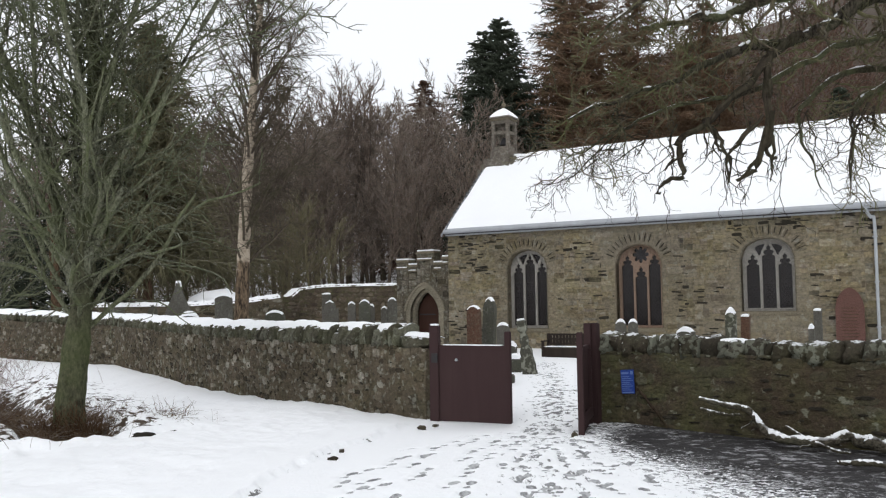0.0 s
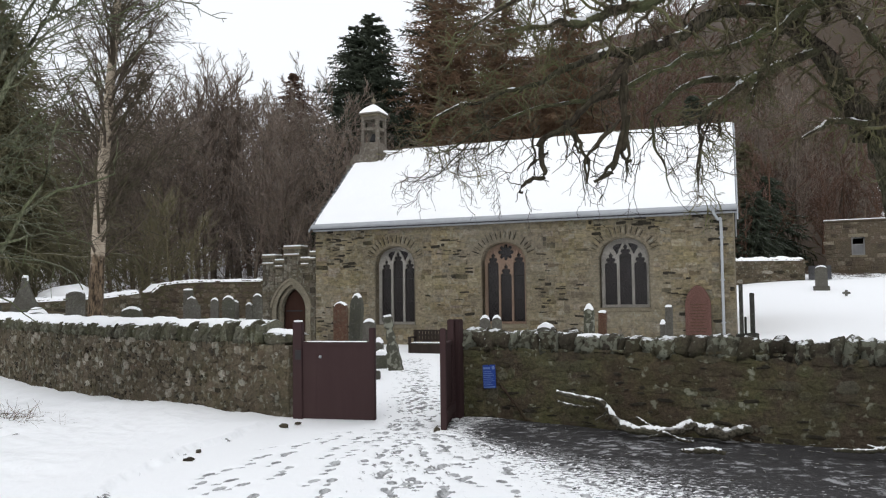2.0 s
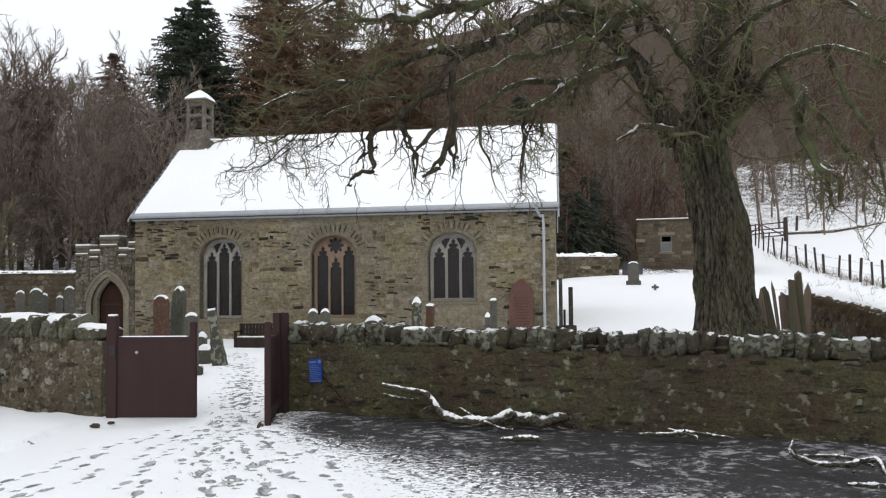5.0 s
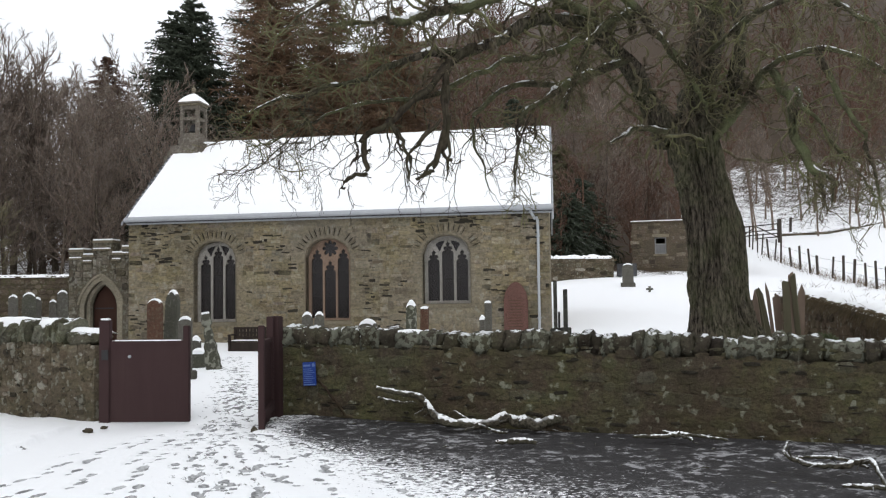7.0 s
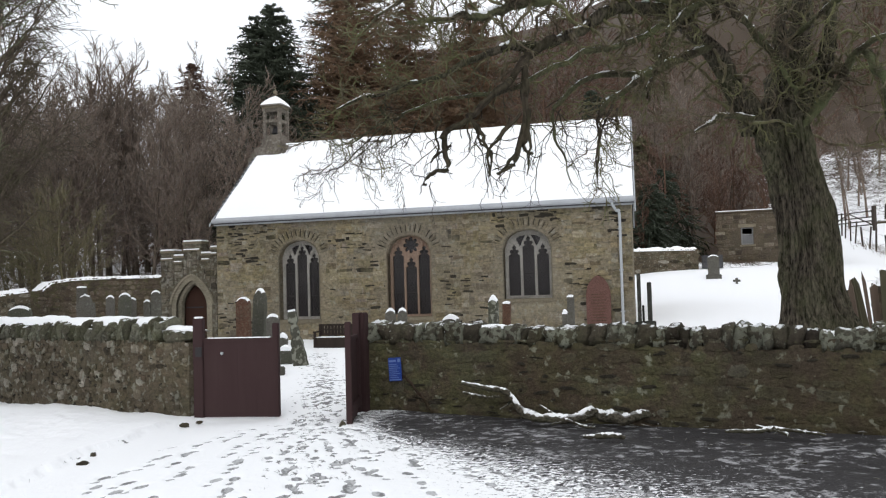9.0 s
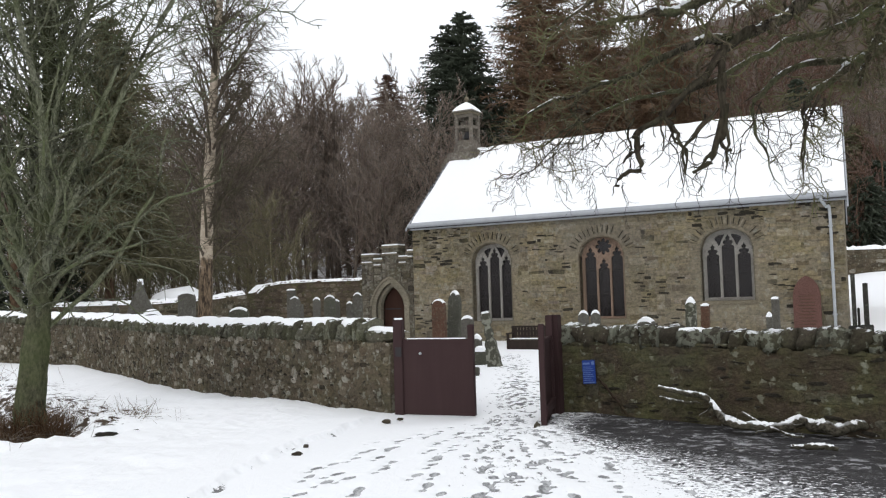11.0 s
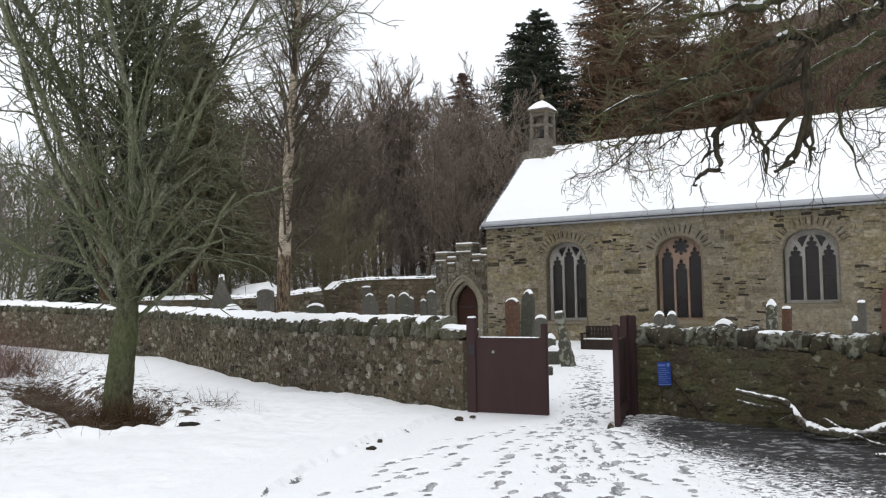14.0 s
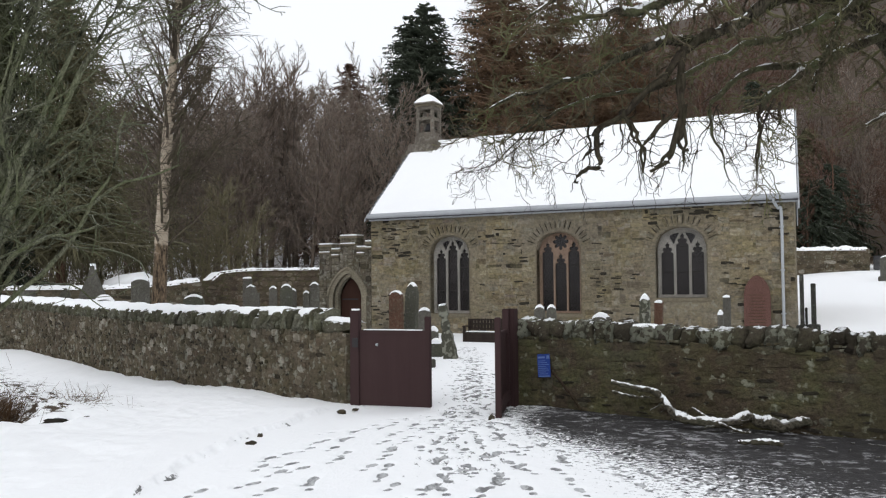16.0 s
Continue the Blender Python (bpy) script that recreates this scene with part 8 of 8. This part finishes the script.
    blades("fence_grass", rng, np.concatenate([xy, rise(xy[:, 0], xy[:, 1])[:, None]], 1), 0.4, 0.01, DEAD_GRASS, "pale dead grass along the field fence", 0.4)


build_grass()


def build_fence():
    pts = [(29.6, 26.2), (30.88, 28.62), (32.51, 31.26), (33.92, 34.1), (35.18, 37.06), (36.92, 40.89), (38.8, 44.57), (40.74, 48.17), (43.3, 52.4)]
    fence = thing("field_fence", None, None, pose(0, 0, 0), "wooden post-and-wire fence beside a snowy field", "fence")
    rng = random.Random(9)
    total = line_length(pts)
    n = 19
    tops = []
    for i in range(n):
        x, y, h = toward(pts, total * (i + rng.uniform(-0.2, 0.2)) / n + 0.3)
        g = ground_at(x, y)
        r = rng.uniform(0.04, 0.06)
        hh = rng.uniform(1.05, 1.35)
        part("post", box_bm(-r, r, -r, r, -0.4, hh, 0.015), POST_WOOD, fence, "", pose(x, y, g, rng.uniform(-5, 5), rng.uniform(-6, 6), h))
        tops.append((x, y, g))
    P = np.array(tops)
    for z in (0.45, 0.95):
        L = P + [0, 0, z]
        part("wire", mesh_np("wire", *tubes(L[None], np.full((1, n), 0.007), 3), True), LEAD, fence)
    # field gate at the far end
    a, b = (45.2, 50.9), (45.0, 55.4)
    L = math.dist(a, b)
    d = math.degrees(math.atan2(b[1] - a[1], b[0] - a[0]))
    g = thing("field_gate", None, None, pose(a[0], a[1], ground_at(*a), 0, 0, d), "weathered wooden five-bar field gate", "gate")
    for z in (0.15, 0.42, 0.7, 1.12):
        part("bar", box_bm(0, L, -0.03, 0.03, z, z + 0.08, 0.01), POST_WOOD, g)
    for x0, x1 in ((0.1, L / 2), (L - 0.1, L / 2)):
        part("brace", mesh_np("brace", *tubes(*spline([(x0, -0.05, 0.2), (x1, -0.05, 1.12)], [0.045, 0.045], 4), 4)), POST_WOOD, g)
    for x in (0, L - 0.1, L / 2):
        part("upright", box_bm(x, x + 0.1, -0.07, -0.032, 0.1, 1.22, 0.01), POST_WOOD, g)
    part("gate_post", box_bm(-0.3, -0.08, -0.12, 0.12, -0.5, 1.5, 0.02), POST_WOOD, g)
    # one post and a low tumbled wall at the foot of the woods
    x, y = 47.9, 52.6
    thing("fence_post", box_bm(-0.08, 0.08, -0.08, 0.08, -0.4, 1.25, 0.015), POST_WOOD, pose(x, y, ground_at(x, y), 2, 3, 20), "single weathered post at the foot of the woods", "post")
    line = [(47.0, 52.95), (48.6, 51.9), (50.0, 51.0), (52.6, 50.85), (55.4, 50.7), (66.0, 48.0), (80.0, 43.0)]
    far_wall("wall_foot", line, [ground_at(*p) + 0.1 for p in line], 0.4, "low tumbled stone wall with snow at the wood's foot", 0.05, True, 35, (MORTAR_RIGHT, STONE_HUT), (0.12, 0.2))


build_fence()

OLD_BOARD = painted_wood("old_board", (0.09, 0.067, 0.054), (0.32, 0.24, 0.185), 0.9)
GREEN_BOARD = painted_wood("green_board", (0.06, 0.056, 0.036), (0.17, 0.155, 0.10), 0.9)


BUSH_LEAVES = needle_material("bush_leaves", (0.04, 0.05, 0.022), (0.12, 0.14, 0.07))


def build_boards():
    """Old boards and slabs stacked upright beside the old tree."""
    rng = random.Random(14)
    for k in range(17):
        x, y = 10.28 + 0.058 * k + rng.uniform(-0.03, 0.03), 12.28 - 0.02 * k + rng.uniform(-0.14, 0.14)
        top = 1.42 + 0.4 * noise.noise((k * 0.9, 2.2, 0.0)) + rng.uniform(-0.12, 0.2) + (0.22 if k in (1, 11, 12) else 0.0)
        w = rng.choice((0.03, 0.045, 0.06, 0.075))
        lean = rng.uniform(-11, 4) if k < 9 else rng.uniform(-4, 3)
        z0 = ground_at(x, y) - 0.1
        h = top - z0
        tip = rng.choice((0.0, 0.35, -0.4, 0.8))
        drop = rng.choice((0.02, 0.05, 0.1, 0.16))
        ring = [(-w, 0), (w, 0), (w * 0.97, h - drop * (1 - tip * 0.5)), (w * tip, h), (-w * 0.96, h - drop * (1 + tip * 0.5))]
        thing("old_board", plate_bm(ring, [], -0.016, 0.016), rng.choice((OLD_BOARD, OLD_BOARD, GREEN_BOARD)), pose(x, y, z0, rng.uniform(-5, 5), lean, -42 + rng.uniform(-25, 25)), "weathered split board standing upright beside the tree", "board", "stack of old boards")
    rng2 = np.random.default_rng(3)
    n = 2600
    d = rng2.normal(size=(n, 3))
    d /= np.linalg.norm(d, axis=1, keepdims=True)
    c = np.array([10.32, 10.7, 0.52]) + d * np.array([0.42, 0.3, 0.30]) * rng2.uniform(0.75, 1.05, (n, 1))
    way = d + 0.5 * rng2.normal(size=(n, 3))
    P, R = sprout(rng2, c, way, rng2.uniform(0.05, 0.11, n), np.full(n, 0.012), 3, 0.2, 0.0, 0.3)
    stem, stem_r = sprout(rng2, np.tile(np.array([[10.2, 10.75, -0.05]]), (14, 1)) + rng2.normal(size=(14, 3)) * [0.3, 0.2, 0.0], rng2.normal(size=(14, 3)) * 0.4 + [0, 0, 1], rng2.uniform(0.5, 0.85, 14), np.full(14, 0.012), 4, 0.15, 0, 0.4)
    thing("low_bush", mesh_np("low_bush", *join_np([tubes(P, R, 3), tubes(stem, stem_r, 4)]), True), BUSH_LEAVES, None, "low dull-green bush behind the wall", "bush", "", "stuff")


build_boards()


# ---- blue notice, fallen branches, stones by the gate ----
def build_notice():
    blue = Mat("blue_plate", 0.35, 0.5)
    blue_m = blue.done(blue.mix(blue.noise(9, 3), (0.012, 0.04, 0.22), (0.025, 0.07, 0.31)))
    pale = Mat("pale_print", 0.5, 0.3).done((0.16, 0.23, 0.46))
    d = math.degrees(math.atan2(RIGHT_WALL[1][1] - RIGHT_WALL[0][1], RIGHT_WALL[1][0] - RIGHT_WALL[0][0]))
    s = thing("notice", None, None, pose(2.36, 11.04, 0.57, 0, -4, d) @ pose(0, -0.05, 0, -3), "blue notice plate with pale writing fixed to the wall", "sign")
    part("plate", box_bm(-0.092, 0.092, -0.006, 0.006, -0.15, 0.15, 0.004), blue_m, s)
    part("heading", box_bm(-0.08, 0.02, -0.0105, -0.0075, 0.095, 0.12), pale, s)
    part("badge", plate_bm(arch(0.045, 0.085, 0.09, 0.115, 0.135, 8), [], -0.0105, -0.0075), pale, s)
    for i in range(8):
        z = 0.06 - i * 0.024
        part("text_line", box_bm(-0.08, 0.03 + 0.045 * ((i * 7) % 3) / 2, -0.0105, -0.0075, z, z + 0.007), pale, s)
    part("foot_line", box_bm(-0.08, 0.08, -0.0105, -0.0075, -0.14, -0.128), pale, s)
    part("screw", box_bm(-0.006, 0.006, -0.0105, -0.0072, 0.138, 0.145), LEAD, s)


build_notice()

BARK_FALLEN = bark_material("fallen_bark", (0.035, 0.03, 0.022), (0.13, 0.115, 0.088), (0.11, 0.115, 0.07), 0.35, 0.5, 30, (1, 1, 1))
BARK_DARK = bark_material("dark_stick", (0.03, 0.02, 0.014), (0.07, 0.05, 0.035), moss_amount=0.1, snow=0.0)


def fallen(name, lines, label, k=26, seed=1, snowy_top=True):
    ob = thing(name, None, None, pose(0, 0, 0), label, "branch")
    rng = np.random.default_rng(seed)
    for pts, rad in lines:
        P, R = spline(pts, rad, k)
        P = P + 0.16 * R[..., None] * rng.normal(size=P.shape)
        R = R * (1 + 0.10 * rng.normal(size=R.shape))
        V, F = tubes(*spline(P[0], R[0], 4 * k), 10)
        V += 0.0035 * np.sin(V[:, [1, 2, 0]] * 61) + 0.0028 * np.sin(V[:, [2, 0, 1]] * 139 + 1.7) + 0.0012 * rng.normal(size=V.shape)
        part("limb", mesh_np("limb", V, F, True), BARK_FALLEN if snowy_top else BARK_DARK, ob)
        # broken side twigs
        if snowy_top and k > 12:
            A = branch(rng, P, R, max(2, k // 7), 0.15, 0.9, 0.1, 0.5, 5, 0.3, 0.0, 0.0, 0.4, 0.06, True, 0.4)
            for line, thick in zip(A[0], np.clip(A[1], 0.005, 0.011)):
                part("twig", mesh_np("twig", *tubes(line[None], thick[None], 5), True), BARK_FALLEN, ob)
        if not snowy_top:
            continue
        # snow lying along its upper side
        P, R = spline(P[0, ::2], R[0, ::2], 4 * k)
        S = P + np.stack([0 * R, 0 * R, R * 0.66], -1)
        T = R * 0.66 * np.clip(0.75 + 0.9 * np.convolve(rng.normal(size=R.shape[1]), np.ones(7) / 7, "same")[None], 0.1, 1.15)
        V, F = tubes(S, T, 8)
        V += 0.2 * np.repeat(T.ravel(), 8)[:, None] * rng.normal(size=V.shape)
        part("snow", mesh_np("snow", V, F, True), SNOW, ob, "line of snow")


def build_fallen():
    fallen("fallen_branch", [
        ([(2.98, 10.16, 0.44), (3.25, 9.98, 0.38), (3.4, 9.83, 0.36), (3.46, 9.71, 0.28), (3.52, 9.52, 0.14), (3.62, 9.38, 0.09), (4.02, 9.16, 0.08), (4.2, 9.2, 0.13), (4.32, 9.07, 0.11), (4.5, 8.94, 0.07), (4.8, 9.02, 0.10), (5.02, 9.06, 0.12)], [0.022, 0.03, 0.035, 0.035, 0.045, 0.05, 0.05, 0.052, 0.055, 0.06, 0.05, 0.035]),
        ([(2.98, 10.12, 0.33), (3.2, 9.98, 0.28), (3.36, 9.88, 0.28)], [0.012, 0.014, 0.012]),
        ([(3.72, 9.5, 0.2), (3.9, 9.2, 0.08), (4.02, 8.85, 0.03), (4.1, 8.8, 0.03)], [0.012, 0.014, 0.014, 0.01]),
    ], "fallen crooked branch with snow along it by the wall", 44, 1)
    fallen("fallen_branch", [([(5.2, 8.0, 0.03), (5.42, 7.75, 0.05), (5.65, 7.72, 0.06), (5.95, 7.4, 0.03)], [0.014, 0.022, 0.02, 0.01]), ([(5.5, 7.9, 0.08), (5.62, 7.62, 0.04), (5.58, 7.5, 0.03)], [0.01, 0.014, 0.01])], "small fallen branch with snow on wet tarmac", 18, 2)
    fallen("fallen_branch", [([(3.72, 8.3, 0.03), (3.9, 8.18, 0.045), (4.1, 8.1, 0.03)], [0.02, 0.03, 0.02])], "short snowy stick on the ground", 12, 3)
    fallen("fallen_branch", [([(5.9, 6.5, 0.15), (5.7, 6.3, 0.09), (5.66, 5.95, 0.07), (5.72, 5.68, 0.10), (5.85, 5.5, 0.16), (5.62, 5.12, 0.05)], [0.012, 0.019, 0.023, 0.022, 0.022, 0.015]), ([(5.75, 6.2, 0.08), (5.95, 5.95, 0.1), (6.1, 5.75, 0.04)], [0.012, 0.014, 0.01])], "bent fallen branch with snow along it", 26, 4)
    fallen("fallen_branch", [([(5.45, 5.4, 0.02), (5.7, 5.1, 0.04), (6.2, 4.9, 0.03)], [0.016, 0.022, 0.014])], "fallen stick with snow at the road's side", 14, 5)
    fallen("leaning_stick", [([(2.42, 10.9, 0.5), (2.6, 10.78, 0.25), (2.74, 10.68, 0.03)], [0.014, 0.016, 0.016])], "thin dark stick leaning on the mossy wall", 10, 6, False)
    rng = np.random.default_rng(22)
    # small debris on the wet ground
    n = 130
    u, g = rng.random(n) * 9.0, 0.15 + rng.random(n) ** 1.5 * 2.4
    d = np.array([0.7704, -0.6375])
    q = np.array([-0.6375, -0.7704])
    xy = np.array(RIGHT_WALL[0]) + u[:, None] * d + g[:, None] * q
    feet = np.concatenate([xy, np.full((n, 1), -0.01)], 1)
    a = rng.random(n) * 6.28
    P, R = sprout(rng, feet, np.stack([np.cos(a), np.sin(a), 0 * a], 1), rng.uniform(0.03, 0.11, n), rng.uniform(0.004, 0.008, n), 4, 0.2, 0.0, 0.5)
    P[..., 2] = 0.012 + 0.15 * (P[..., 2] - P[..., 2].min())
    thing("twig_litter", mesh_np("twig_litter", *tubes(P, R, 4), True), BARK_FALLEN, None, "litter of broken twigs and snow crumbs on tarmac", "twigs", "", "stuff")
    shapes = boulder_shapes(5, 44, 0.6, 2.3)
    # last two: dark lumps standing in for the shaded slit under a snow lip
    for i, (x, y, sx, sz, lab) in enumerate(((-0.3, 11.3, 0.12, 0.06, "dark stone lying in the snow by the gate"), (1.52, 10.26, 0.12, 0.13, "block of stone propping the open gate leaf"), (-1.13, 8.75, 0.16, 0.05, "dark clod lying in the snow"), (-0.12, 11.5, 0.09, 0.04, "small dark stone by the gate"), (-1.09, 9.2, 0.08, 0.05, "small dark lump in the snow"), (-3.76, 10.82, 0.3, 0.11, "dark lump for the shaded hollow under a snow lip"), (-3.45, 11.0, 0.13, 0.1, "small dark lump in the snow"))):
        v, f = shapes[i % 5]
        thing("loose_stone", mesh_np("loose_stone", v * [sx, min(sx * 0.7, 0.14), sz], f, True), STONE_LEFT if i < 5 else DARK_JOINT, pose(x, y, sz * 0.1 + (0.045 if i in (2, 4) else -0.02), 0, 0, x * 70 if i < 5 else 28), lab, "stone")


build_fallen()
